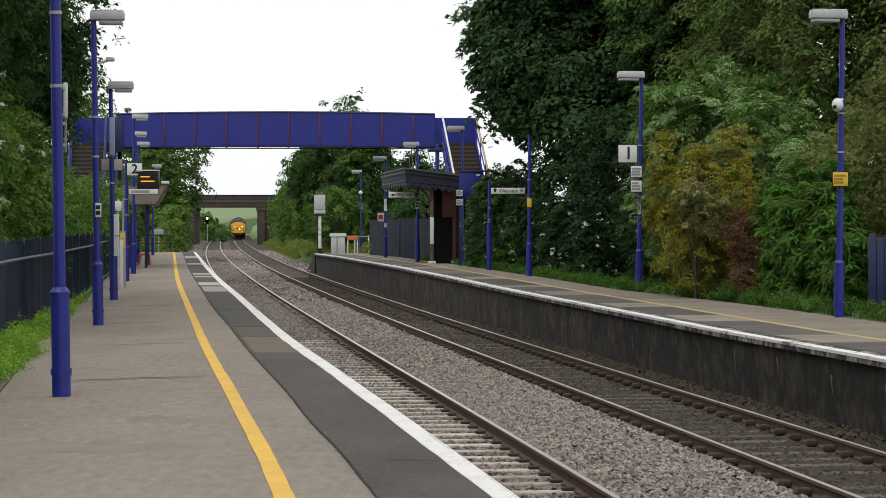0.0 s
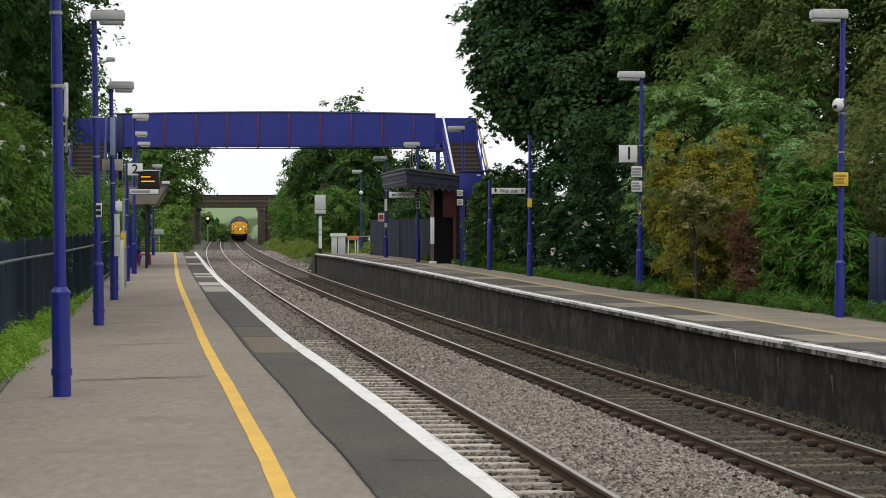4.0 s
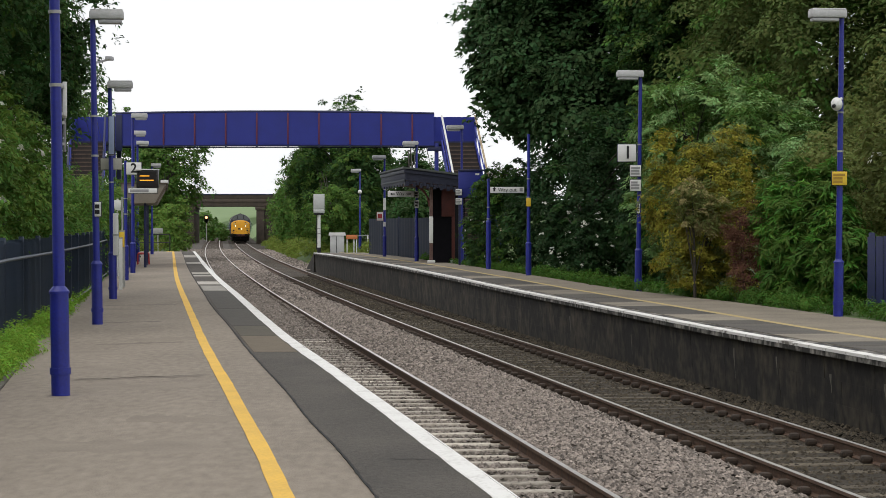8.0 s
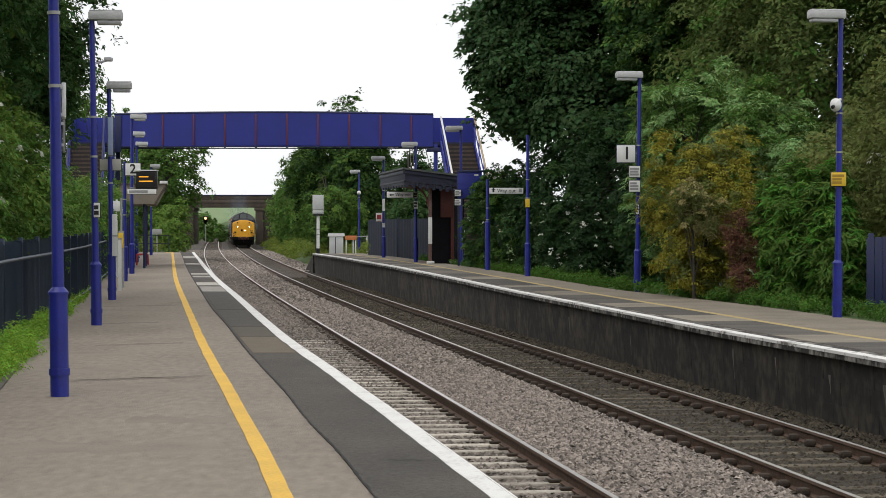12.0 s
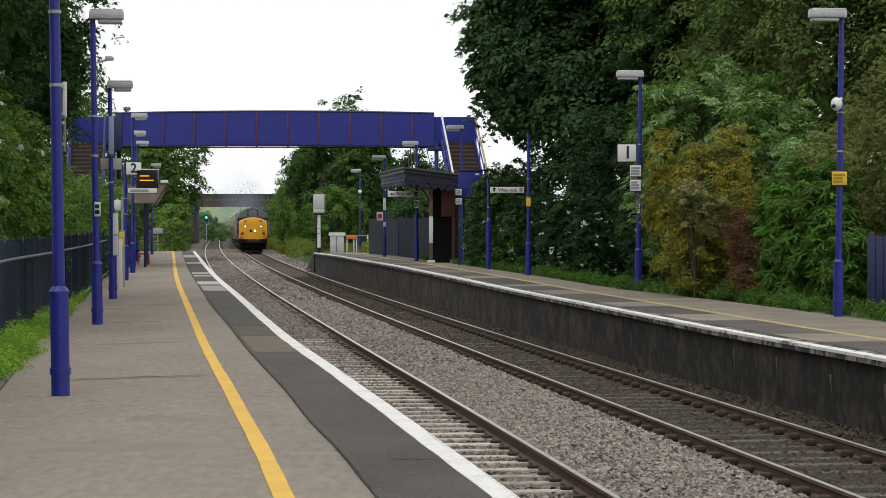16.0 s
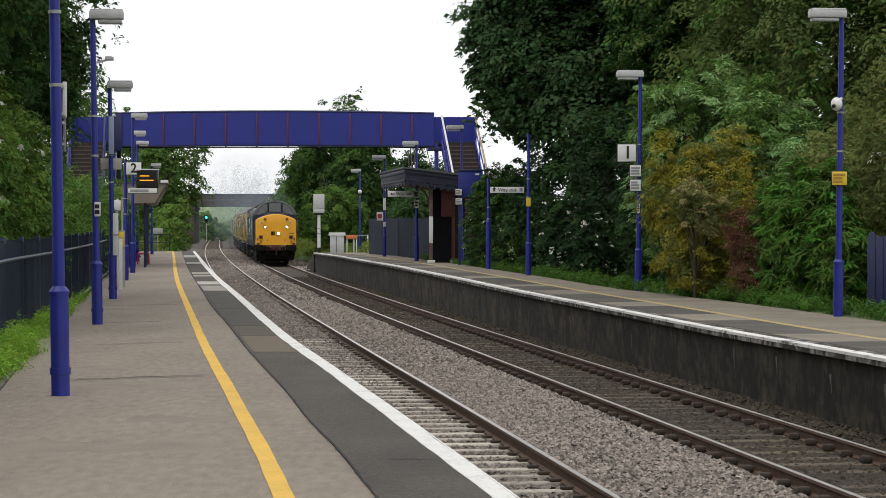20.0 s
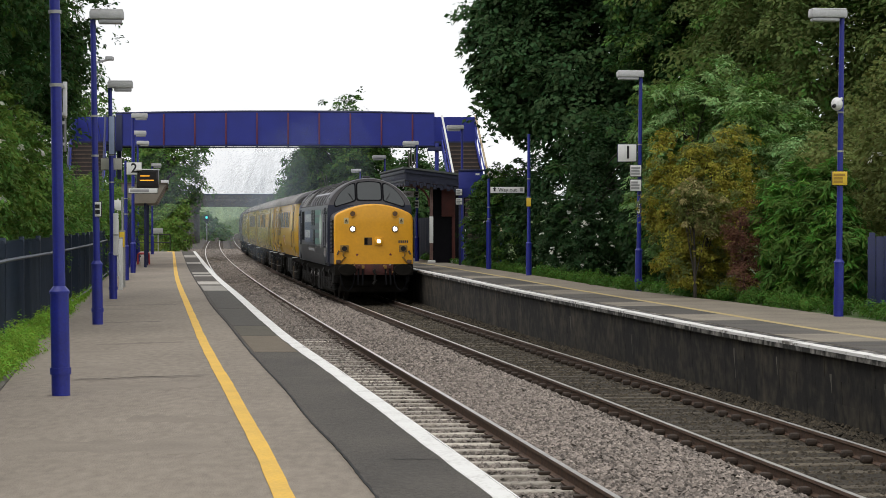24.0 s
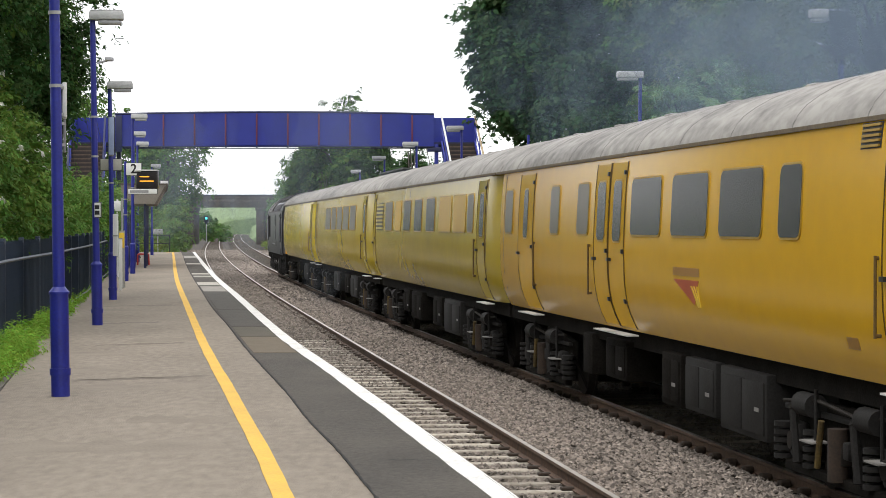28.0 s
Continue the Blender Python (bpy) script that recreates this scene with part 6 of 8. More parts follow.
FRAME_YELLOW = surface("window_surround_paint", (0.42, 0.255, 0.014), (0.34, 0.2, 0.014), 2, 0.4)
PALE_SLAT = surface("pale_louvre_slat", (0.5, 0.42, 0.14), (0.42, 0.34, 0.1), 3, 0.5)
BROWN_VENT = surface("brown_vent_slat", (0.36, 0.22, 0.02), (0.3, 0.18, 0.02), 3, 0.5)
PANEL_YELLOW = surface("plated_over_window", (0.56, 0.35, 0.03), (0.46, 0.28, 0.03), 0.9, 0.4)
Z0, Z1 = 2.33, 2.98
KINDS = [
    dict(windows=[(-1.47, 0.02, Z0, Z1, GLASS), (-3.53, -2.0, Z0, Z1, GLASS), (-5.55, -4.03, Z0, Z1, GLASS), (-6.78, -6.12, Z0, Z1, GLASS), (4.6, 5.23, Z0, Z1, GLASS_GREY), (8.48, 9.15, Z0, Z1, GLASS_GREY), (2.55, 3.28, Z0, Z1, GLASS_GREY), (1.5, 1.97, 2.26, Z1, GLASS), (0.58, 1.02, 2.25, Z1, GLASS), (-9.84, -9.44, 2.2, Z1, GLASS), (7.1, 7.45, 2.26, Z1, GLASS)],
         doors=[(0.38, 1.25), (1.32, 2.15), (6.65, 7.9), (-10.05, -8.98)], ends=(-10.95, 10.3), rails=[2.4, 6.45, -8.88], louvres=[(-8.8, -8.3, 3.05, 3.26, 5)], slat=BROWN_VENT, emblem=-2.65,
         cases=[(-5.0, -3.3, 0.35, UNDER_GREY), (-3.1, -1.8, 0.42, UNDER_GREY), (-1.6, -0.7, 0.4, UNDER), (1.2, 2.4, 0.5, UNDER), (3.3, 3.9, 0.45, UNDER)]),
    dict(skin=YELLOW_HAZED, windows=[(4.95, 6.4, Z0, Z1, GLASS_GREY), (3.2, 4.35, Z0, Z1, PANEL_YELLOW), (1.4, 2.65, Z0, Z1, GLASS), (-0.55, 0.7, Z0, Z1, GLASS), (-2.63, -1.32, Z0, Z1, GLASS), (-5.0, -3.3, Z0, Z1, PANEL_YELLOW), (-6.9, -5.3, Z0, Z1, PANEL_YELLOW), (-7.85, -7.15, Z0, Z1, GLASS_GREY), (-9.02, -8.6, 2.25, Z1, GLASS)],
         doors=[(-9.2, -8.3), (8.7, 9.2)], rails=[-8.1], louvres=[(7.0, 8.45, Z0, Z1, 7)], slat=PALE_SLAT, cases=[(-4.8, -2.6, 0.35, UNDER_GREY), (-2.2, -0.9, 0.42, UNDER), (1.0, 2.8, 0.4, UNDER), (3.2, 4.4, 0.5, UNDER)]),
    dict(skin=YELLOW_HAZED, windows=[(2.5, 4.5, Z0, Z1, GLASS_GREY), (0.45, 2.1, Z0, Z1, GLASS_GREY), (-1.7, 0.05, Z0, Z1, GLASS_GREY), (-4.0, -2.1, Z0, Z1, GLASS_GREY), (-6.2, -4.45, Z0, Z1, GLASS_GREY), (-9.02, -8.6, 2.25, Z1, GLASS)],
         doors=[(-9.2, -8.3), (8.5, 9.2)], rails=[-8.1], louvres=[], slat=PALE_SLAT, cases=[(-4.6, -2.4, 0.4, UNDER_GREY), (-1.9, -0.4, 0.45, UNDER), (1.6, 3.6, 0.42, UNDER_GREY)]),
    dict(skin=BRIGHT_YELLOW, windows=[], doors=[(-9.2, -8.4)], rails=[-8.2], louvres=[], slat=PALE_SLAT, cases=[(-4.4, -2.0, 0.4, UNDER_GREY), (0.4, 2.6, 0.45, UNDER)])]
COACH_LABELS = ["yellow test-train coach with large windows, double doors and red emblem", "yellow test-train coach with louvre and plated-over windows", "yellow test-train coach with a row of five windows", "plain windowless yellow test-train van with grey roof"]


def locomotive(lit):
    ob = thing("locomotive", Matrix(), "diesel locomotive with yellow nose ends and slate-blue sides" + (" and lit headlamps" if lit else ""), "locomotive", "locomotives of the train")
    side = [(1.12, 1.31), (1.35, 1.345), (1.6, 1.35), (2.95, 1.35), (3.08, 1.335)]
    arch = eased([(3.08, 1.335), (3.2, 1.3), (3.38, 1.19), (3.56, 1.02), (3.72, 0.8)], 9) + [(3.79, 0.67), (3.845, 0.54), (3.888, 0.41), (3.918, 0.28), (3.938, 0.14), (3.945, 0.0)]

    def slant(z):
        return -7.57 + max(0.0, z - 3.0) * 0.42
    ring = [(-x, z) for z, x in side] + [(x, z) for z, x in side[::-1]]
    shell([[(x, y, z) for x, z in ring] for y in (-7.55, 7.55)], SLATE if lit else SLATE_DUSTY, ob, "body")
    part("lower_panel", on_side(LOCO_SIDE, -1, rect(-7.5, 7.5, 1.13, 1.72, 6), 0.005), SLATE_DUSTY, ob, "dusty lower side panel")
    rtop = [(-x, z) for z, x in arch] + [(x, z) for z, x in arch[-2::-1]]
    roof = shell([[(x, (-6.2 if y < 0 else 6.2), z) for x, z in rtop] for y in (-1, 1)], LOCO_ROOF, ob, "roof")
    for s in (-1, 1):
        # cab roof and windscreen surround
        cab = shell([[(x * 0.985, s * -slant(z), z - 0.012) for x, z in rtop], [(x * 1.004, s * -(slant(z) + 0.1), z + 0.012) for x, z in rtop], [(x * 1.004, s * 6.19, z + 0.012) for x, z in rtop]], NOSE_SLATE, ob, "cab_roof")

        def glass(pts, name="windscreen"):
            bm = bmesh.new()
            a = [bm.verts.new((x, -s * (slant(z) - 0.012), z)) for x, z in pts]
            b = [bm.verts.new((x, -s * (slant(z) + 0.02), z)) for x, z in pts]
            bm.faces.new(a)
            bm.faces.new(b[::-1])
            for i in range(len(a)):
                j = (i + 1) % len(a)
                bm.faces.new((a[i], b[i], b[j], a[j]))
            bmesh.ops.recalc_face_normals(bm, faces=bm.faces)
            cx, cz = sum(x for x, z in pts) / len(pts), sum(z for x, z in pts) / len(pts)
            big = [(cx + (x - cx) * 1.12, cz + (z - cz) * 1.12) for x, z in pts]
            rim = bmesh.new()
            rim.faces.new([rim.verts.new((x, -s * (slant(z) - 0.008), z)) for x, z in big])
            wide_rim = bmesh.ops.extrude_face_region(rim, geom=rim.faces[:])
            bmesh.ops.translate(rim, vec=(0, -s * 0.03, 0), verts=[v for v in wide_rim["geom"] if isinstance(v, bmesh.types.BMVert)])
            part("window_rubber", rim, RECESS, cab, "black rubber seal round the windscreen")
            return part(name, bm, CAB_GLASS, cab, "grey reflecting windscreen")
        glass(filleted([(-0.38, 3.25), (0.38, 3.25), (0.37, 3.79), (0.0, 3.83), (-0.37, 3.79)], 0.08))
        for q in (-1, 1):
            glass(filleted([(q * 0.47, 3.23), (q * 0.47, 3.77), (q * 0.62, 3.73), (q * 0.78, 3.62), (q * 0.92, 3.48), (q * 1.03, 3.33), (q * 1.12, 3.15), (q * 1.09, 3.04)], 0.07))
            part("wiper", rodded((q * 0.5, -s * (slant(3.2) - 0.03), 3.2), (q * 0.66, -s * (slant(3.45) - 0.04), 3.45), 0.012, 0.012, 5), BLACK, cab)
        # the nose
        prof = [(1.2, 1.25), (2.54, 1.25), (2.62, 1.247), (2.69, 1.232), (2.745, 1.205), (2.79, 1.16), (2.84, 1.08), (2.9, 0.95), (2.96, 0.79), (3.01, 0.63), (3.05, 0.47), (3.08, 0.3), (3.095, 0.15), (3.1, 0.0)]
        pr = [(-x, z) for z, x in prof] + [(x, z) for z, x in prof[-2::-1]]
        nose = shell([[(x, s * 8.83, z) for x, z in pr], [(x * 1.04, s * 6.85, z * (1 if z < 2 else 1.0) + (0.02 if z > 2.9 else 0)) for x, z in pr]], NOSE_SLATE, ob, "nose")
        face = shell([[(x * k, s * y, 1.2 + (z - 1.2) * k2) for x, z in pr] for y, k, k2 in ((8.825, 1.002, 1.001), (8.92, 1.0, 1.0), (8.955, 0.99, 0.993), (8.975, 0.972, 0.983), (8.985, 0.945, 0.97))], LOCO_YELLOW, ob, "nose_front")
        f = 8.985 * s

        def stuck(name, x0, x1, z0, z1, mt, thick=0.02, bevel=0.0, label=""):
            return part(name, boxed(x0, x1, *sorted((f - s * 0.01, f + s * thick)), z0, z1, bevel), mt, face, label)

        def disc(name, x, z, r, mt, thick=0.03, label="", parent=None):
            bm = bmesh.new()
            rod(bm, (x, f - s * 0.02, z), (x, f + s * thick, z), r, r * 0.94, 20)
            return part(name, bm, mt, parent or face, label)
        for q in (-1, 1):
            d = disc("marker_housing", q * 0.67, 2.79, 0.125, LOCO_YELLOW, 0.03)
            disc("marker_lens", q * 0.67, 2.79, 0.085, LAMP_BROWN, 0.045, "unlit brown lamp", d)
            d = disc("lamp_rim", q * 0.67, 2.31, 0.108, RIM_RED, 0.03)
            disc("headlamp", q * 0.67, 2.31, 0.09, LAMP_CLUSTER, 0.045, "round headlamp", d)
            if lit:
                for k in range(8):
                    disc("lit_core", q * 0.67 + (0.055 * math.cos(k * 0.8976) if k else 0), 2.31 + (0.055 * math.sin(k * 0.8976) if k else 0), 0.0165, LAMP_PAIR, 0.05, "lit point of the headlamp", d)
            d = stuck("warning_label", q * 0.87 - 0.075, q * 0.87 + 0.075, 2.47, 2.66, LABEL_CREAM, 0.006)
            part("label_bar", boxed(q * 0.87 - 0.055, q * 0.87 + 0.055, *sorted((f, f + s * 0.009)), 2.49, 2.51), RECESS, d)
            tri = prism([(q * 0.87 - 0.05, 2.54), (q * 0.87 + 0.05, 2.54), (q * 0.87 + 0.02, 2.6), (q * 0.87, 2.635), (q * 0.87 - 0.02, 2.6)], *sorted((f, f + s * 0.01)))
            part("triangle", tri, DULL_BROWN, d)
            d = stuck("cable_socket", q * 0.93 - 0.13, q * 0.93 + 0.13, 1.58, 1.8, SOCKET, 0.05, 0.015)
            disc("socket_cap", q * 0.93, 1.69, 0.085, UNDER_GREY, 0.07, "", d)
            part("socket_arm", rodded((q * 1.1, f + s * 0.03, 1.62), (q * 1.16, f + s * 0.06, 1.5), 0.03, 0.03, 6), RUST, face)
            st = bmesh.new()
            pts = [(q * 0.53 + (0.055 if k % 2 == 0 else 0.023) * math.sin(k * math.pi / 5), 1.5 + (0.055 if k % 2 == 0 else 0.023) * math.cos(k * math.pi / 5)) for k in range(10)]
            part("star", prism(pts, *sorted((f, f + s * 0.006))), STAR_RED, face, "small dark red star")
            # buffers with oval heads
            bm = rodded((q * 0.88, s * 8.87, 1.03), (q * 0.88, s * 9.45, 1.03), 0.1, 0.1, 14)
            rod(bm, (q * 0.88, s * 8.87, 1.03), (q * 0.88, s * 9.22, 1.03), 0.15, 0.13, 14)
            buf = part("buffer", bm, UNDER, ob)
            head = bmesh.new()
            bmesh.ops.create_cone(head, cap_ends=True, segments=24, radius1=0.3, radius2=0.28, depth=0.07, matrix=Matrix.Translation((q * 0.88, s * 9.49, 1.03)) @ Matrix.Diagonal((1, 1, 0.62, 1)) @ Matrix.Rotation(radians(90), 4, "X"))
            part("buffer_head", head, UNDER, buf)
            for k in range(2):
                part("brake_hose", rodded((q * (0.35 + 0.14 * k), s * 9.09, 1.1), (q * (0.38 + 0.14 * k), s * 9.22, 0.55), 0.028, 0.028, 6), RECESS, ob)
                part("hose_cock", boxed(q * (0.35 + 0.14 * k) - 0.04, q * (0.35 + 0.14 * k) + 0.04, *sorted((s * 9.07, s * 9.17)), 1.06, 1.16, 0.01), BUFFER_RED if k else SOCKET, ob)
            part("bracket_iron", boxed(q * 1.12 - 0.07, q * 1.12 + 0.07, *sorted((s * 8.97, s * 9.09)), 1.22, 1.34, 0.02), RUST, ob)
        d = stuck("lamp_recess", -0.3, -0.06, 1.8, 2.04, DULL_BROWN, 0.012)
        part("recess_frame", boxed(-0.3, -0.2, *sorted((f + s * 0.01, f + s * 0.016)), 1.82, 2.02), RECESS, d)
        d = stuck("lamp_box", 0.02, 0.28, 1.8, 2.04, LOCO_YELLOW, 0.06, 0.02)
        bm = bmesh.new()
        rod(bm, (0.15, f, 1.92), (0.15, f + s * 0.075, 1.92), 0.07, 0.066, 18)
        part("main_headlamp", bm, LAMP_WARM, d, "warm glass headlamp")
        if lit:
            for qx, qz in ((-0.028, -0.028), (0.028, -0.028), (-0.028, 0.028), (0.028, 0.028)):
                part("lit_core", rodded((0.15 + qx, f + s * 0.07, 1.92 + qz), (0.15 + qx, f + s * 0.08, 1.92 + qz), 0.022, 0.022, 10), LAMP_WHITE, d, "bright point of the headlamp")
        for k in range(5):
            stuck("number_bar", 0.78 + k * 0.065, 0.825 + k * 0.065, 1.87, 1.95, SLATE, 0.004)
        rb = random.Random(83)
        for k in range(9):
            x, z = rb.uniform(0.3, 0.75) if k < 6 else rb.uniform(-0.75, -0.5), rb.uniform(0.9, 1.24)
            part("pipe_fitting", rodded((x, s * 9.05, z), (x + rb.uniform(-0.05, 0.05), s * rb.uniform(9.12, 9.18), z - rb.uniform(0.02, 0.12)), 0.022, 0.016, 7), (STEP_GREY, SOCKET, RUST)[k % 3], ob)
        part("buffer_beam", boxed(-1.2, 1.2, *sorted((s * 8.77, s * 9.05)), 0.86, 1.2, 0.02), BUFFER_RED, ob, "dirty red buffer beam")
        hook = rodded((0, s * 9.02, 1.0), (0, s * 9.32, 1.02), 0.05, 0.04, 8)
        for k in range(3):
            rod(hook, (-0.05 + 0.05 * k, s * 9.27, 1.0 - 0.14 * k), (0.05 - 0.05 * k, s * 9.29, 0.86 - 0.14 * k), 0.035, 0.035, 6)
        part("coupling", hook, UNDER_GREY, ob)
        # Added dark box that fills the shaded gap below the buffer beam
        part("under_beam_shade", boxed(-1.02, 1.02, *sorted((s * 8.2, s * 8.5)), 0.3, 0.9, 0.03), UNDER, ob)
        for q in (-1, 1):
            part("beam_end", boxed(*sorted((q * 0.6, q * 1.24)), *sorted((s * 8.8, s * 9.065)), 0.84, 1.2, 0.03), UNDER, ob, "grimy end of the buffer beam")
            part("air_hose", tube([(q * (0.84 - 0.22 * math.cos(a)), s * (9.12 + 0.06 * math.sin(a)), 0.95 - 0.58 * math.sin(a)) for a in [math.pi * i / 14 for i in range(15)]], 0.022, 6), RECESS, ob)
            part("control_cable", tube([(q * (0.88 + 0.13 * i / 6 + 0.07 * math.sin(i * 1.1)), s * (9.0 + 0.1 * math.sin(i * 0.5)), 1.6 - 0.05 * i + 0.04 * math.sin(i * 1.7)) for i in range(8)], 0.026, 6), SOCKET, ob, "rusty orange control cable")
            part("lamp_iron", boxed(*sorted((q * 1.22, q * 1.27)), *sorted((s * 8.7, s * 8.86)), 1.55, 1.78, 0.01), BUFFER_RED, ob)
        part("guard_iron", boxed(-1.0, 1.0, *sorted((s * 8.47, s * 8.57)), 0.5, 0.7, 0.02), UNDER, ob)
        for q in (-1, 1):
            # nose side grille
            g = part("nose_grille", boxed(*sorted((q * 1.24, q * 1.288)), *sorted((s * 7.8, s * 8.76)), 1.55, 2.6, 0.01), UNDER, nose)
            for k in range(24):
                part("slat", boxed(*sorted((q * 1.286, q * 1.297)), *sorted((s * 7.83, s * 8.73)), 1.57 + k * 0.043, 1.59 + k * 0.043), NAVY_CAB, g)
            # cab door and step recess with their shade painted on flat pieces, handrails, steps
            part("cab_door", on_side(LOCO_SIDE, q, rect(*sorted((s * 6.08, s * 6.68)), 1.7, 3.42, 8), 0.007), RECESS, ob, "cab door as a flat plate painted recess-dark")
            for y in (6.02, 6.74):
                part("door_handrail", rodded((q * 1.4, s * y, 1.75), (q * 1.4, s * y, 2.78), 0.013, 0.013, 6), STEP_GREY, ob)
            part("cab_step", boxed(*sorted((q * 1.25, q * 1.362)), *sorted((s * 6.02, s * 6.74)), 1.42, 1.68), STEP_DULL, ob)
            part("step_recess", boxed(*sorted((q * 1.25, q * 1.364)), *sorted((s * 6.1, s * 6.7)), 1.16, 1.38), BLACK, ob)
            for z in (1.45, 1.53, 1.61):
                part("step_tread", boxed(*sorted((q * 1.355, q * 1.385)), *sorted((s * 6.04, s * 6.72)), z, z + 0.02), STEP_DULL, ob)
            part("cab_side_panel", boxed(*sorted((q * 1.351, q * 1.356)), *sorted((s * 6.75, s * 7.54)), 1.2, 2.98), NAVY_CAB if s < 0 and lit else SLATE if lit else SLATE_DUSTY, ob)
            bm = on_side([(2.7, 1.35), (3.05, 1.35), (3.4, 1.2)], q, rounded(*sorted((s * 6.85, s * 7.4)), 2.78, 3.3, 0.06), 0.02)
            part("cab_window", bm, CAB_GLASS, ob)
            for k in range(5):
                part("number_bar", boxed(*sorted((q * 1.354, q * 1.36)), *sorted((s * (6.82 + 0.07 * k), s * (6.87 + 0.07 * k))), 1.72, 1.86), STEP_WHITE, ob)
    S = LOCO_SIDE
    # side details of both flanks
    for q in (-1, 1):
        # The opening is a flat plate, its shaded inside painted near-black
        g = part("grille_opening", on_side(S, q, rect(4.2, 5.73, 1.88, 2.94), 0.005), RECESS, ob)
        part("grille_strut", on_side(S, q, [(4.75, 1.9), (4.83, 1.9), (5.3, 2.92), (5.22, 2.92)], 0.02), UNDER_GREY, g)
        part("grille_bar", on_side(S, q, rect(4.85, 4.9, 1.9, 2.92), 0.018), UNDER_GREY, g)
        for y0, y1, z0, z1, n in ((-0.57, 0.33, 2.42, 2.96, 10), (-1.58, -0.66, 2.42, 2.95, 10), (-1.58, -0.66, 1.78, 2.27, 9), (-5.76, -5.15, 1.69, 2.53, 16), (5.9, 6.0, 1.7, 2.5, 12)):
            lv = part("louvre", on_side(S, q, rect(y0, y1, z0, z1), 0.008), BLACK, ob)
            for k in range(n):
                z = z0 + (z1 - z0) * (k + 0.5) / n
                part("slat", on_side(S, q, rect(y0 + 0.04, y1 - 0.04, z - 0.012, z + 0.012), 0.022, 0.025), SLATE, lv)
        part("side_window", on_side(S, q, rounded(-5.6, -5.3, 2.58, 2.95, 0.04), 0.008), GLASS, ob)
        part("body_rib", on_side(S, q, rect(-6.0, 5.9, 1.44, 1.46), 0.012), SLATE_DUSTY, ob)
        part("body_rib", on_side(S, q, rect(-5.95, -5.9, 1.2, 2.95), 0.01), SLATE, ob)
        # the row of cantrail grilles with arched bars
        cr = [(3.1, 1.315), (3.2, 1.3), (3.42, 1.165)]
        cg = part("cantrail_grille", on_side(cr, q, rect(-6.0, 0.3, 3.11, 3.42, 3), 0.012), BLACK, ob)
        for k in range(6):
            y = -5.9 + k * 1.2
            part("grille_arch", on_side(cr, q, rect(y, y + 0.09, 3.1, 3.43, 3), 0.05, 0.06), STEP_GREY, cg)
        for k in range(7):
            part("slat", on_side(cr, q, rect(-5.95, 0.25, 3.13 + k * 0.04, 3.145 + k * 0.04), 0.026, 0.02), UNDER_GREY, cg)
        part("cantrail", on_side([(3.42, 1.17), (3.52, 1.07)], q, rect(-6.2, 0.5, 3.44, 3.5), 0.03, 0.03), STEP_GREY, ob)
        # painted panels, plain shapes only
        part("name_plate", on_side(S, q, rect(-1.5, 1.7, 1.5, 1.66), 0.012), PLATE_GREY, ob, "grey name plate")
        for k in range(14):
            part("lettering_bar", on_side(S, q, rect(-1.4 + k * 0.22, -1.27 + k * 0.22, 1.54, 1.62), 0.016, 0.01), STEP_GREY, ob)
        for y in (2.0, -2.3):
            part("lifting_slot", on_side(S, q, rect(y, y + 0.12, 1.5, 1.75), 0.012), BLACK, ob)
        # fuel tanks and boxes between the bogies
        for y0, y1, z0, mt in ((-2.7, -0.3, 0.22, UNDER_GREY), (-0.22, 0.92, 0.34, UNDER), (1.0, 2.7, 0.24, UNDER_GREY)):
            tk = part("tank", boxed(*sorted((q * 0.55, q * 1.2)), y0, y1, z0, 0.98, 0.05), mt, ob)
            for k in range(3):
                y = y0 + (y1 - y0) * (0.2 + 0.3 * k)
                part("tank_strap", boxed(*sorted((q * 1.18, q * 1.216)), y - 0.025, y + 0.025, z0 + 0.04, 0.96), UNDER, tk)
            part("filler_cap", rodded((q * 1.19, (y0 + y1) / 2 + 0.2, 0.72), (q * 1.235, (y0 + y1) / 2 + 0.2, 0.72), 0.07, 0.06, 12), STEP_DULL, tk)
            part("tank_pipe", tube([(q * 1.22, y0 + 0.1, z0 + 0.1), (q * 1.24, y0 + 0.12, 0.6), (q * 1.24, y0 + 0.4, 0.68), (q * 1.22, y1 - 0.2, 0.66)], 0.018, 6), WHEEL_STEEL, tk)
        part("sandbox", boxed(*sorted((q * 0.95, q * 1.22)), -8.2, -7.8, 0.6, 1.05, 0.03), UNDER_GREY, ob)
        if not lit:
            break
        part("blue_panel", on_side(S, q, [(-0.55, 1.82), (3.95, 1.82), (3.66, 2.94), (-0.55, 2.94)], 0.006), PALE_BLUE, ob, "pale blue painted panel")
        for z, y0, n in ((2.55, 0.55, 9), (1.98, 1.0, 8)):
            for k in range(n):
                part("lettering_bar", on_side(S, q, [(y0 + 0.34 * k, z), (y0 + 0.34 * k + 0.24, z), (y0 + 0.34 * k + 0.19, z + 0.27), (y0 + 0.34 * k - 0.05, z + 0.27)], 0.01, 0.01), MINT_WHITE, ob)
        for z0, z1, y1 in ((2.78, 2.945, -4.35), (2.5, 2.69, -3.75), (2.17, 2.37, -3.7), (1.78, 1.98, -4.1)):
            part("teal_stripe", on_side(S, q, rect(y1, -1.64, z0, z1), 0.006), TEAL, ob, "teal green stripe")
        part("dark_stripe", on_side(S, q, rect(-3.7, 0.2, 2.28, 2.39), 0.0085, 0.01), SLATE, ob)
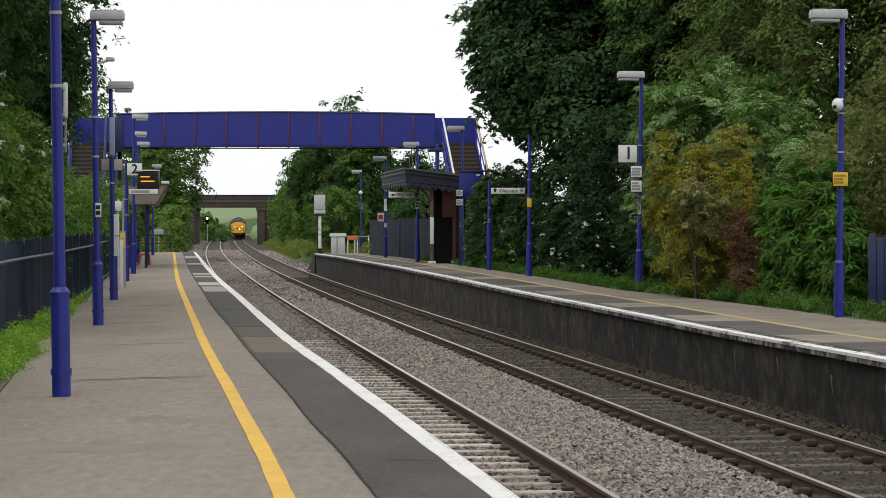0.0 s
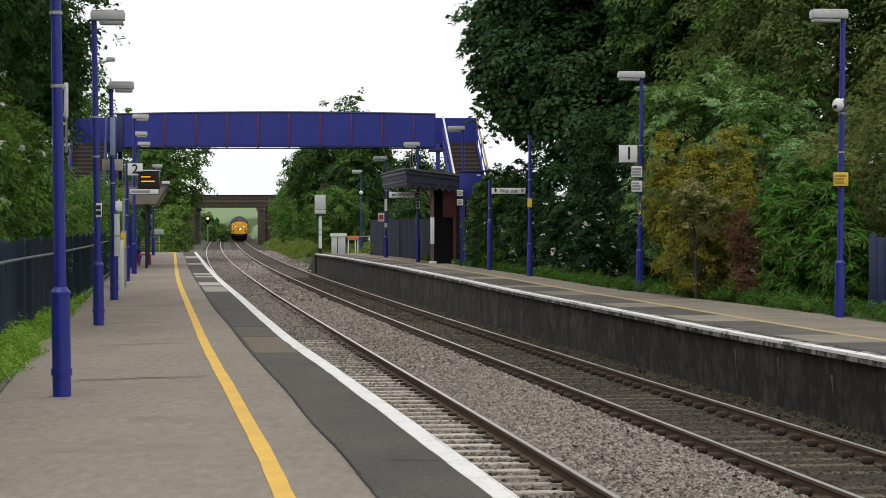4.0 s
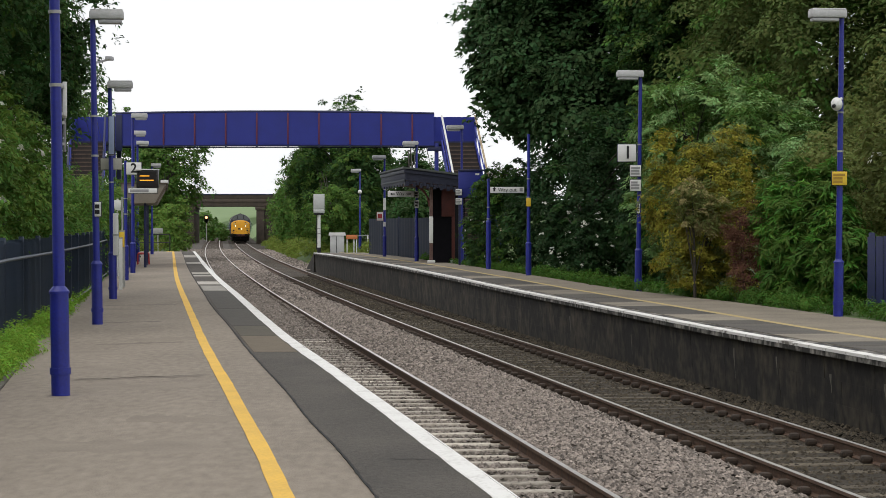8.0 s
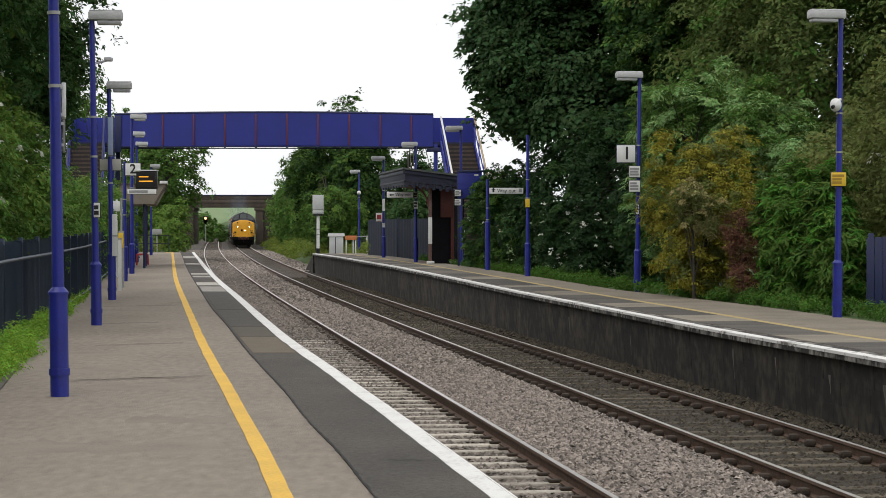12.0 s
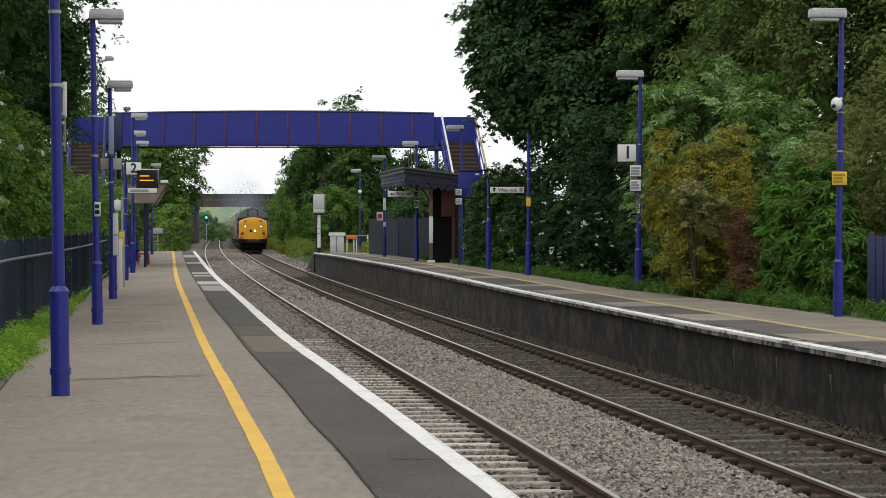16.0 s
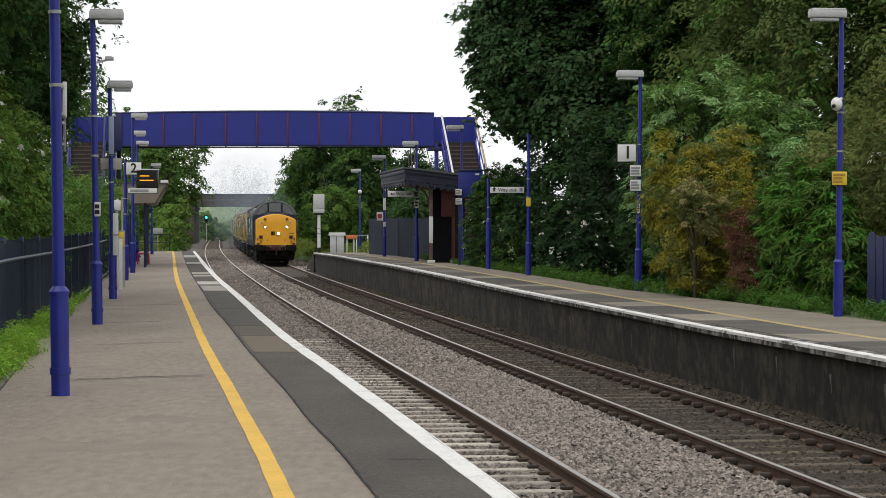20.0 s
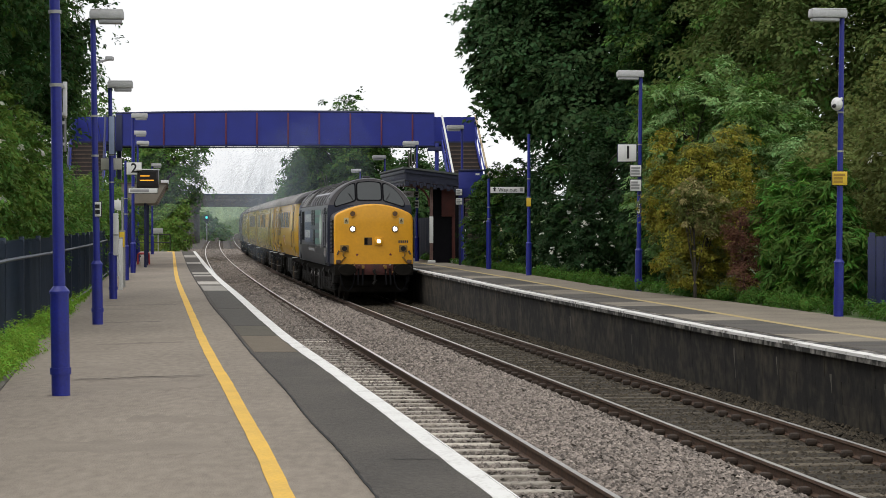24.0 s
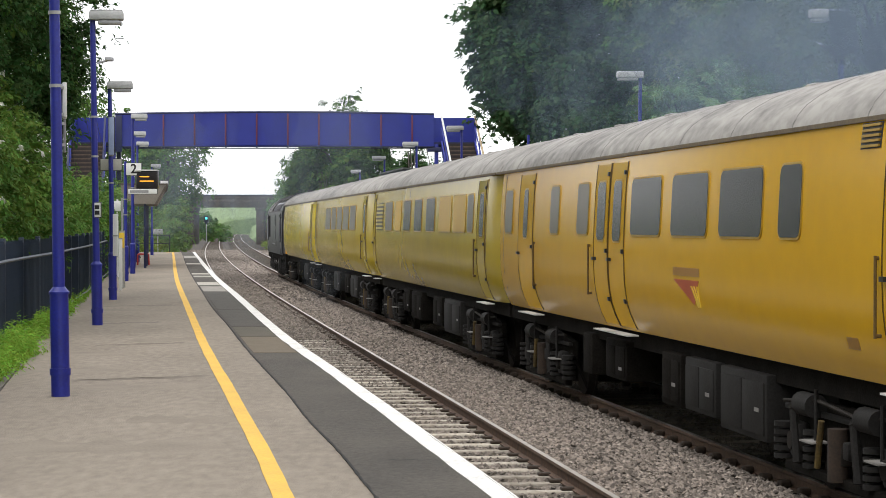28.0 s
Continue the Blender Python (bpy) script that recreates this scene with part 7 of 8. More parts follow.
        el = [(-4.27 + 0.62 * math.cos(a), 2.28 + 0.5 * math.sin(a)) for a in [i * math.pi / 10 for i in range(20)]]
        em = part("emblem", on_side(S, q, el, 0.009), MINT, ob, "pale mint oval emblem with a star")
        st = [(-4.27 + (0.66 if k % 4 == 0 else 0.5 if k % 2 == 0 else 0.14) * math.cos(k * math.pi / 8), 2.28 + (0.62 if k % 8 == 4 else 0.55 if k % 4 == 0 else 0.38 if k % 2 == 0 else 0.1) * math.sin(k * math.pi / 8)) for k in range(16)]
        part("emblem_star", on_side(S, q, st, 0.014, 0.01), MINT_WHITE, em)
    part("underframe", boxed(-1.22, 1.22, -8.8, 8.8, 0.9, 1.14), UNDER, ob)
    for i, yc in enumerate((-5.4, 5.4)):
        bogie(ob, yc, (-1.9, 0.0, 1.9), 0.54, 2.5, 0.62, 60 + i)
    # roof gear
    part("exhaust_port", boxed(-0.3, 0.3, -1.0, -0.4, 3.93, 3.99, 0.02), BLACK, roof)
    part("roof_fan", rodded((0, 3.2, 3.9), (0, 3.2, 3.957), 0.42, 0.4, 24), UNDER, roof)
    part("horn", boxed(-0.12, 0.12, -6.45, -6.2, 3.955, 4.03, 0.02), BLACK, roof)
    for k, y in enumerate((-5.2, -4.0, -2.6, -1.6, 0.6, 1.6, 2.3, 4.4, 5.4)):
        bm = tube([(x0, y, z0 + 0.006) for x0, z0 in rtop[1:-1]], 0.018, 4)
        part("roof_seam", bm, UNDER_GREY, roof)
    # low wire grilles on the roof's shoulders
    for q in (-1, 1):
        for y0, y1 in ((-5.0, -2.7), (-2.5, 0.3), (1.2, 3.6)):
            gr = part("roof_grille", tube([(q * 0.86, y0, 3.69), (q * 0.86, y1, 3.69)], 0.022, 5), BLACK, roof)
            part("grille_rail", tube([(q * 0.46, y0, 3.885), (q * 0.46, y1, 3.885)], 0.02, 5), BLACK, gr)
            n = int((y1 - y0) / 0.19)
            for k in range(n + 1):
                y = y0 + (y1 - y0) * k / n
                part("grille_wire", tube([(q * 0.86, y, 3.69), (q * 0.68, y, 3.8), (q * 0.46, y, 3.885)], 0.011, 4), BLACK, gr)
        part("roof_panel", on_side([(3.1, 1.33), (3.2, 1.3), (3.38, 1.195), (3.56, 1.025), (3.7, 0.83)], q, rect(3.6, 5.9, 3.12, 3.6, 6), 0.012, 0.02), ROOF_PALE, ob, "paler worn roof panel")
    return ob


ROOF_PALE = surface("worn_pale_roof_panel", (0.26, 0.25, 0.24), (0.12, 0.115, 0.11), 1.6, 0.6, fine=7)
PLATE_GREY = surface("weathered_plate", (0.1, 0.096, 0.09), (0.07, 0.066, 0.06), 5, 0.6)
LAMP_WARM = surface("warm_lamp_glass", (0.6, 0.46, 0.28), (0.5, 0.38, 0.22), 9, 0.3)
CAB_GLASS = glossy("reflecting_cab_glass", (0.06, 0.066, 0.066), 0.05)
CAB_GLASS.node_tree.nodes["Principled BSDF"].inputs["Specular IOR Level"].default_value = 0.5
NOSE_SLATE = surface("brownish_slate_nose", (0.062, 0.057, 0.058), (0.036, 0.034, 0.037), 1.6, 0.45, spec=0.35)
SOCKET = surface("grimy_socket_box", (0.3, 0.17, 0.03), (0.16, 0.09, 0.02), 6, 0.7)
STAR_RED = surface("dark_red_star_paint", (0.16, 0.02, 0.03), (0.12, 0.02, 0.03), 6, 0.5)
STEP_GREY = surface("pale_grey_trim", (0.34, 0.34, 0.36), (0.26, 0.26, 0.28), 4, 0.5)
MINT_WHITE = surface("white_painted_bar", (0.6, 0.64, 0.64), (0.5, 0.54, 0.54), 4, 0.5)
front_loco = locomotive(True)
coaches = [coach(k, lab) for k, lab in zip(KINDS, COACH_LABELS)]
rear_loco = locomotive(False)


def front_at(t):
    """Where the train's front stands along the line at t seconds: it gathers speed all the way."""
    return 391 - 9.85 * t - 0.15 * t * t + 2.6 * math.exp(-((t - 21.5) / 3.0) ** 2) - 0.55 * max(0.0, t - 26.8) ** 1.2 + 0.45 * math.exp(-((t - 24.95) / 0.5) ** 2) - 0.45 * math.exp(-((t - 26.0) / 0.5) ** 2)


def on_track(front, back, half):
    """Pose of a vehicle whose middle is back metres behind the front, on bogies half metres from its middle."""
    c = front + back * 0.9925
    (xa, _), (xb, _) = FAR_TRACK(c - half), FAR_TRACK(c + half)
    return pose((xa + xb) / 2, c, RAIL_Z, 0, 0, math.degrees(math.atan2(-(xb - xa), 2 * half)))
# ---------------------------------------------------------------- signs, boxes and small fittings
NOTICE_GREY = surface("grey_notice_print", (0.3, 0.3, 0.3), (0.22, 0.22, 0.22), 9, 0.6)
PALE_BLUE_BOARD = surface("pale_blue_board", (0.35, 0.42, 0.6), (0.28, 0.34, 0.5), 4, 0.5)
CABINET_WHITE = surface("white_equipment_cabinet", (0.55, 0.56, 0.55), (0.42, 0.43, 0.42), 3, 0.5)
PRINT_OCHRE = surface("faded_ochre_print", (0.38, 0.22, 0.02), (0.3, 0.18, 0.02), 9, 0.6)
ORANGE_BOARD = surface("orange_barrier", (0.6, 0.2, 0.06), (0.48, 0.16, 0.05), 4, 0.6)
RED_TUBE = surface("red_painted_tube", (0.4, 0.03, 0.03), (0.3, 0.025, 0.025), 5, 0.5)
TAN_SOFFIT = surface("tan_canopy_soffit", (0.24, 0.21, 0.17), (0.17, 0.145, 0.115), 2, 0.7)
BROWN_FASCIA = surface("brown_canopy_fascia", (0.09, 0.065, 0.045), (0.06, 0.045, 0.032), 3, 0.7)
SCREEN_DARK = surface("dark_display_screen", (0.014, 0.01, 0.01), (0.01, 0.008, 0.008), 4, 0.35)
POLY_GREY = surface("pale_lamp_bracket", (0.5, 0.5, 0.52), (0.4, 0.4, 0.42), 4, 0.5)


def board(name, label, x0, x1, y, z0, z1, mat, thick=0.03, frame_mat=None, category="sign", turn=0.0):
    """A flat sign facing the viewer, with a thin frame behind."""
    ob = thing(name, pose((x0 + x1) / 2, y, z0, 0, 0, turn), label, category)
    w, h = (x1 - x0) / 2, z1 - z0
    part("plate", boxed(-w, w, 0, thick, 0, h, 0.004), mat, ob)
    part("back_frame", boxed(-w - 0.012, w + 0.012, thick, thick + 0.03, -0.012, h + 0.012, 0.004), frame_mat or BLACK, ob)
    return ob


def bars(ob, w, h, n, mat, rnd_seed=1, y=-0.004, margin=0.12):
    """Rows of plain bars where writing cannot be read."""
    rnd = random.Random(rnd_seed)
    for k in range(n):
        z = h * (1 - margin) - (h * (1 - 2 * margin)) * (k + 0.5) / n
        a = -w * (1 - margin)
        b = w * (1 - margin) * rnd.uniform(0.3, 1)
        part("text_bar", boxed(a, b, y, y + 0.006, z - h * 0.28 / n, z + h * 0.28 / n), mat, ob)


# near side
lamp_post(-8.69, 60.8, 0, 3.28, 1, 7, head=False, name="sign_post", label="blue sign post with a thick sleeve on the platform")
s2 = board("platform_number_sign", "white square sign with a black number two", -8.64, -8.23, 60.6, 2.9, 3.23, WHITE)
lettering("numeral", "2", 0.36, pose(0, -0.006, 0.165), BLACK, s2, bold=0.006)
disp = thing("departure_display", pose(-8.07, 60.6, 2.53), "dark electronic departure display with amber text", "display")
part("case", boxed(-0.3, 0.29, 0, 0.28, 0, 0.49, 0.02), SCREEN_DARK, disp)
part("hood", boxed(-0.31, 0.3, -0.05, 0.3, 0.49, 0.52, 0.006), WHITE, disp, "pale top edge")
part("screen", boxed(-0.26, 0.25, -0.008, 0.0, 0.06, 0.44), SCREEN_DARK, disp)
for z, a, b in ((0.33, -0.2, 0.06), (0.21, -0.2, 0.18)):
    part("text_bar", boxed(a, b, -0.014, -0.009, z - 0.014, z + 0.014), ORANGE_TEXT, disp, "amber line of dot-matrix text")
ws = board("direction_sign", "long white direction sign below the display", -8.58, -7.79, 60.55, 2.39, 2.52, WHITE)
bars(ws, 0.395, 0.13, 1, NOTICE_GREY, 4)
board("notice_board", "pale board fixed behind the lamp post", -7.03, -6.6, 45.6, 2.66, 2.89, surface("cream_board", (0.5, 0.49, 0.42), (0.42, 0.41, 0.36), 4, 0.5))
board("banner_sign", "narrow pale blue vertical sign on the lamp post", -6.82, -6.71, 45.3, 2.97, 3.74, PALE_BLUE_BOARD)
ns = thing("edge_notice_board", pose(-3.372, 19.8, 2.18, 0, 0, 9.7), "white double notice board seen edge-on at the lamp post", "sign")
part("plate", boxed(-0.02, 0.02, 0, 0.3, 0.31, 0.62, 0.006), WHITE, ns)
part("lower_plate", boxed(-0.012, 0.012, 0.05, 0.25, 0, 0.3, 0.006), NOTICE_GREY, ns)
for z in (0.05, 0.24, 0.32, 0.56):
    part("clamp", rodded((-0.06, 0, z), (-0.06, 0, z + 0.025), 0.058, 0.058, 12), GREY_POST, ns)
pn = board("post_plate", "small white number plate on the lamp post", -5.3, -5.21, 33.77, 1.65, 1.87, WHITE)
bars(pn, 0.045, 0.22, 2, BLACK, 5)
cc = thing("security_camera", pose(-5.27, 33.85, 4.0), "small security camera on a bracket at the lamp post", "camera")
part("arm", rodded((0, 0, 0), (0.16, -0.02, 0.04), 0.018, 0.018, 6), POLY_GREY, cc)
part("housing", boxed(0.14, 0.25, -0.14, 0.06, 0.03, 0.09, 0.015), POLY_GREY, cc)
hp = thing("help_point", pose(-7.8, 54.0, 0), "grey help-point post with a yellow box", "help point")
part("post", rodded((0, 0, 0), (0, 0, 1.4), 0.07, 0.07, 14), GREY_POST, hp)
part("pole", rodded((0, 0, 1.4), (0, 0, 2.2), 0.025, 0.025, 8), GREY_POST, hp)
part("box", boxed(-0.06, 0.06, -0.12, 0.02, 0.98, 1.35, 0.01), SIGN_YELLOW, hp, "yellow call box")
mk = thing("marker_post", pose(-7.55, 52.0, 0), "slim white marker post by the fence", "post")
part("post", boxed(-0.04, 0.04, -0.03, 0.03, -0.05, 1.2, 0.01), WHITE, mk)
part("cap", boxed(-0.045, 0.045, -0.035, 0.035, 1.2, 1.23, 0.006), GREY_POST, mk)
wb = thing("poster_tube", pose(-6.68, 45.3, 0.9), "narrow white panel strapped to the lamp post", "panel")
part("panel", boxed(-0.05, 0.05, -0.03, 0.0, 0, 0.86, 0.008), WHITE, wb)
part("strap", boxed(-0.055, 0.055, -0.034, 0.06, 0.4, 0.43), GREY_POST, wb)
ben = thing("platform_bench", pose(-11.5, 85.2, 0, 0, 0, 7), "small red tubular bench on the platform", "bench")
for y in (0, 1.3):
    bm = rodded((-0.22, y, 0), (-0.22, y, 0.4), 0.025, 0.025, 8)
    rod(bm, (-0.22, y, 0.4), (0.2, y, 0.42), 0.025, 0.025, 8)
    rod(bm, (0.2, y, 0.42), (0.22, y, 0), 0.025, 0.025, 8)
    part("leg_frame", bm, RED_TUBE, ben)
part("seat", boxed(-0.2, 0.2, 0, 1.3, 0.42, 0.45, 0.01), RED_TUBE, ben)


def left_canopy():
    ob = thing("platform_canopy", pose(-10.95, 79.0, 0, 0, 0, 7), "small tan canopy shelter on the platform", "shelter")
    part("roof", prism([(-0.5, 2.28), (0.75, 2.3), (1.1, 2.92), (1.1, 2.98), (-0.5, 2.98)], 0, 9.0), TAN_SOFFIT, ob)
    part("fascia", boxed(1.1, 1.14, -0.02, 9.02, 2.86, 3.02), BROWN_FASCIA, ob)
    part("end_fascia", prism([(0.7, 2.3), (0.78, 2.3), (1.13, 2.92), (1.05, 2.92)], -0.03, 0.0), BROWN_FASCIA, ob)
    part("roof_sheet", boxed(-0.55, 1.16, -0.05, 9.05, 2.985, 3.03), BROWN_FASCIA, ob)
    for y in (0.3, 4.5, 8.7):
        for x in (-0.25, 0.35):
            part("post", rodded((x, y, 0), (x, y, 2.32), 0.05, 0.05, 10), BLUE_DARK, ob)
    return ob


left_canopy()
sg = board("hanging_sign", "small white hanging sign above the canopy edge", -10.55, -10.26, 83.0, 3.06, 3.2, WHITE)
part("hanger", rodded((0, 0.03, 0.13), (0, 0.03, 0.4), 0.01, 0.01, 5), BLACK, sg)
for y, h in ((66.0, 2.3), (77.5, 2.2)):
    bx, by, _ = beside(EDGE_LEFT, y, -2.95)
    wp = thing("poster_post", pose(bx, by, 0), "slim pale post with a small plate", "post", "slim pale posts")
    part("post", rodded((0, 0, 0), (0, 0, h), 0.03, 0.03, 8), WHITE, wp)
    part("plate", boxed(-0.1, 0.1, -0.05, -0.03, h - 0.35, h - 0.05, 0.004), WHITE, wp)
es = thing("end_sign", pose(-17.2, 134, -0.3), "small grey sign on a post past the platform end", "sign")
part("post", rodded((0, 0, 0), (0, 0, 1.5), 0.035, 0.035, 8), GREY_POST, es)
part("plate", boxed(-0.3, 0.3, -0.05, -0.02, 1.3, 1.62, 0.006), GREY_POST, es)
rl = thing("end_railing", pose(-17.2, 128.5, 0), "low dark railing across the platform end", "railing")
for x in (-1.4, 0, 1.4):
    part("post", rodded((x, 0, -0.1), (x, 0, 1.0), 0.03, 0.03, 8), BLACK, rl)
for z in (0.5, 0.97):
    part("bar", rodded((-1.4, 0, z), (1.4, 0, z), 0.025, 0.025, 8), BLACK, rl)

# far side
wo = board("way_out_sign", "long white sign that reads Way out", -2.15, -1.12, 87.4, 2.63, 2.86, WHITE)
lettering("words", "Way out", 0.17, pose(0.12, -0.006, 0.115), BLACK, wo)
part("arrow", prism([(-0.42, 0.11), (-0.34, 0.17), (-0.34, 0.13), (-0.24, 0.13), (-0.24, 0.09), (-0.34, 0.09), (-0.34, 0.05)], -0.008, 0.0), BLACK, wo)
wo2 = board("way_out_sign", "long white sign that reads Way out between posts", 1.56, 2.66, 71.9, 2.56, 2.75, WHITE)
lettering("words", "Way out", 0.17, pose(0.0, -0.006, 0.095), BLACK, wo2)
part("arrow", prism([(-0.45, 0.05), (-0.39, 0.05), (-0.39, 0.13), (-0.35, 0.13), (-0.42, 0.19), (-0.49, 0.13), (-0.45, 0.13)], -0.008, 0.0), BLACK, wo2)
part("end_mark", boxed(0.4, 0.5, -0.008, 0.0, 0.05, 0.17), NOTICE_GREY, wo2)
lamp_post(1.51, 72.27, right_z(72), 2.95, -1, 7, head=False, name="sign_post", label="blue sign post with a thick sleeve among the shrubs", sleeve_h=1.55)
bp = board("blue_information_board", "large plain blue board on the footbridge approach", 0.58, 1.42, 79.0, 2.5, 3.44, BLUE_BRIDGE, frame_mat=BLUE_DARK)
part("top_bar", boxed(-0.44, 0.6, -0.03, 0.06, 0.93, 1.0, 0.01), BLUE_DARK, bp)
part("leg", boxed(0.5, 0.58, 0.0, 0.08, -2.5, 0.95, 0.01), BLUE_DARK, bp)
part("leg", boxed(-0.42, -0.34, 0.04, 0.12, -2.5, 0.0, 0.01), BLUE_DARK, bp)
part("mark", boxed(0.18, 0.32, -0.006, 0.0, 0.8, 0.86), WHITE, bp)
for z in (2.58, 2.25):
    nb = board("notice_plate", "small white notice plate by the stair", 0.48, 0.7, 78.9, z, z + 0.22, WHITE)
    bars(nb, 0.11, 0.22, 3, NOTICE_GREY, 8)
for i, (z0, z1) in enumerate(((2.6, 2.86), (2.2, 2.5))):
    nb = board("post_plate", "small white plate fixed to the lamp post", -1.09, -0.93, 87.55, z0, z1, WHITE)
    bars(nb, 0.08, z1 - z0, 2, BLACK, 9 + i)
wn = board("warning_sign", "red-edged white warning sign on the lamp post", -2.98, -2.7, 101.0, 1.72, 2.1, WHITE, frame_mat=RED_TUBE)
part("ring", boxed(-0.1, 0.1, -0.006, 0, 0.1, 0.3), RED_TUBE, wn)
wbn = thing("post_band", pose(-2.63, 101.0, 2.2), "white bands on the lamp post", "band")
part("band", rodded((0, 0.09, 0), (0, 0.09, 0.55), 0.062, 0.062, 12), WHITE, wbn)
part("lower_band", rodded((0, 0.09, -0.75), (0, 0.09, -0.55), 0.062, 0.062, 12), WHITE, wbn)
n1 = board("platform_number_sign", "white square sign with a black number one", 4.12, 4.55, 52.0, 3.01, 3.41, WHITE, frame_mat=BLUE_DARK)
lettering("numeral", "1", 0.42, pose(0.02, -0.006, 0.2), BLACK, n1, bold=0.006)
for i, (z0, z1) in enumerate(((2.66, 2.92), (2.32, 2.58))):
    nb = board("notice_plate", "white printed notice plate on the lamp post", 4.41, 4.66, 51.95, z0, z1, WHITE)
    bars(nb, 0.125, z1 - z0, 3, NOTICE_GREY, 20 + i)
nb = board("post_plate", "narrow white number plate on the lamp post", 4.57, 4.64, 52.0, 1.8, 2.02, WHITE)
bars(nb, 0.035, 0.22, 3, BLACK, 24)
yn = board("yellow_notice", "yellow warning notice with dark print on the lamp post", 6.65, 6.9, 37.76, 2.2, 2.43, SIGN_YELLOW)
bars(yn, 0.125, 0.23, 3, PRINT_OCHRE, 26)
yn2 = board("yellow_plate", "small yellow plate on the lamp post", 2.44, 2.57, 64.33, 2.06, 2.3, SIGN_YELLOW)
dm = thing("dome_camera", pose(6.72, 37.75, 3.58), "white round security camera on the lamp post", "camera")
bm = bmesh.new()
bmesh.ops.create_uvsphere(bm, u_segments=16, v_segments=10, radius=0.1)
bmesh.ops.scale(bm, vec=(1, 1.1, 1.15), verts=bm.verts)
part("dome", bm, WHITE, dm)
part("arm", rodded((0, 0.03, 0.05), (0.1, 0.08, 0.1), 0.025, 0.025, 8), WHITE, dm)
part("black_eye", rodded((-0.05, -0.07, -0.03), (-0.08, -0.11, -0.05), 0.035, 0.03, 10), BLACK, dm)
gl = thing("globe_lamp", pose(-5.05, 135.8, 3.55), "small white globe fitted to the lamp post", "lamp")
bm = bmesh.new()
bmesh.ops.create_uvsphere(bm, u_segments=12, v_segments=8, radius=0.13)
part("globe", bm, WHITE, gl)
part("stem", rodded((0, 0.05, -0.25), (0, 0.02, -0.08), 0.03, 0.03, 8), BLUE_DARK, gl)


def repeater():
    ob = thing("equipment_post", pose(-7.11, 127.8, -0.2), "white equipment cabinet on a tall white post", "cabinet")
    part("post", rodded((0, 0, 0.4), (0, 0, 2.5), 0.1, 0.09, 14), WHITE, ob)
    part("base", rodded((0, 0, -0.4), (0, 0, 0.42), 0.11, 0.11, 14), BLACK, ob)
    part("case", boxed(-0.31, 0.31, -0.2, 0.2, 2.65, 3.5, 0.02), CABINET_WHITE, ob)
    part("lower_case", boxed(-0.31, 0.31, -0.2, 0.2, 2.42, 2.62, 0.02), CABINET_WHITE, ob)
    part("skirt", boxed(-0.27, 0.27, -0.16, 0.16, 2.3, 2.42, 0.02), BLACK, ob)
    for z in (1.2, 1.5):
        part("clamp", rodded((0, 0, z), (0, 0, z + 0.05), 0.12, 0.12, 14), GREY_POST, ob)
    part("cable", rodded((-0.13, -0.02, 0.3), (-0.13, -0.02, 2.4), 0.025, 0.025, 6), BLACK, ob)


repeater()
hut = thing("relay_cabinet", pose(-5.86, 123.6, -0.12), "pale lineside cabinet with a white lid", "cabinet")
part("body", boxed(-0.38, 0.38, -0.25, 0.25, 0, 1.05, 0.015), CABINET_WHITE, hut)
part("lid", prism([(-0.47, 1.05), (0.47, 1.05), (0.44, 1.22), (-0.44, 1.22)], -0.3, 0.3), WHITE, hut)
part("door_gap", boxed(-0.06, -0.02, -0.256, -0.25, 0.02, 1.0), BLACK, hut)
ob = thing("orange_barrier", pose(-5.2, 128.0, -0.1), "orange and white safety barrier", "barrier")
part("plank", boxed(-0.35, 0.3, -0.03, 0.0, 0.8, 1.05, 0.006), ORANGE_BOARD, ob)
for x in (-0.3, 0.1, 0.25, 0.9):
    part("post", boxed(x - 0.03, x + 0.03, 0, 0.04, -0.2, 1.05, 0.004), WHITE, ob)
part("rail", boxed(-0.3, 1.6, 0, 0.03, 0.98, 1.02), GREY_POST, ob)


def steel_fence():
    ob = thing("steel_fence", Matrix(), "dark navy corrugated steel fence behind the platform", "fence")
    pts = [(-3.75, 113.5), (-2.9, 108), (-2.0, 102.5), (-1.2, 97.5), (-0.5, 93)]
    for (xa, ya), (xb, yb) in zip(pts[:-1], pts[1:]):
        n = 12
        bm = bmesh.new()
        lo, hi = [], []
        for i in range(2 * n + 1):
            t = i / (2 * n)
            d = 0.06 * ((i // 2) % 2)
            x, y = xa + (xb - xa) * t, ya + (yb - ya) * t
            lo.append(bm.verts.new((x + d, y - d * 0.3, 0.0)))
            hi.append(bm.verts.new((x + d, y - d * 0.3, 1.83)))
        for i in range(2 * n):
            bm.faces.new((lo[i], lo[i + 1], hi[i + 1], hi[i]))
        bmesh.ops.solidify(bm, geom=bm.faces[:], thickness=0.012)
        part("panel", bm, STEEL_NAVY, ob)
        part("post", boxed(xb - 0.05, xb + 0.05, yb - 0.05, yb + 0.05, -0.1, 1.9, 0.006), STEEL_NAVY, ob)
    return ob


STEEL_NAVY = surface("navy_corrugated_steel", (0.035, 0.046, 0.08), (0.024, 0.032, 0.055), 2, 0.6)
steel_fence()
bf = thing("blue_fence_panel", pose(8.55, 44.5, -0.1, 0, 0, 8), "dark blue steel fence panel behind the border", "fence")
for k in range(9):
    part("pale", boxed(-0.55 + k * 0.14, -0.43 + k * 0.14, 0, 0.02, 0.0, 1.22 + 0.02 * (k % 2), 0.004), BLUE_DARK, bf)
part("rail", boxed(-0.6, 0.85, 0.02, 0.05, 1.0, 1.06), BLUE_DARK, bf)


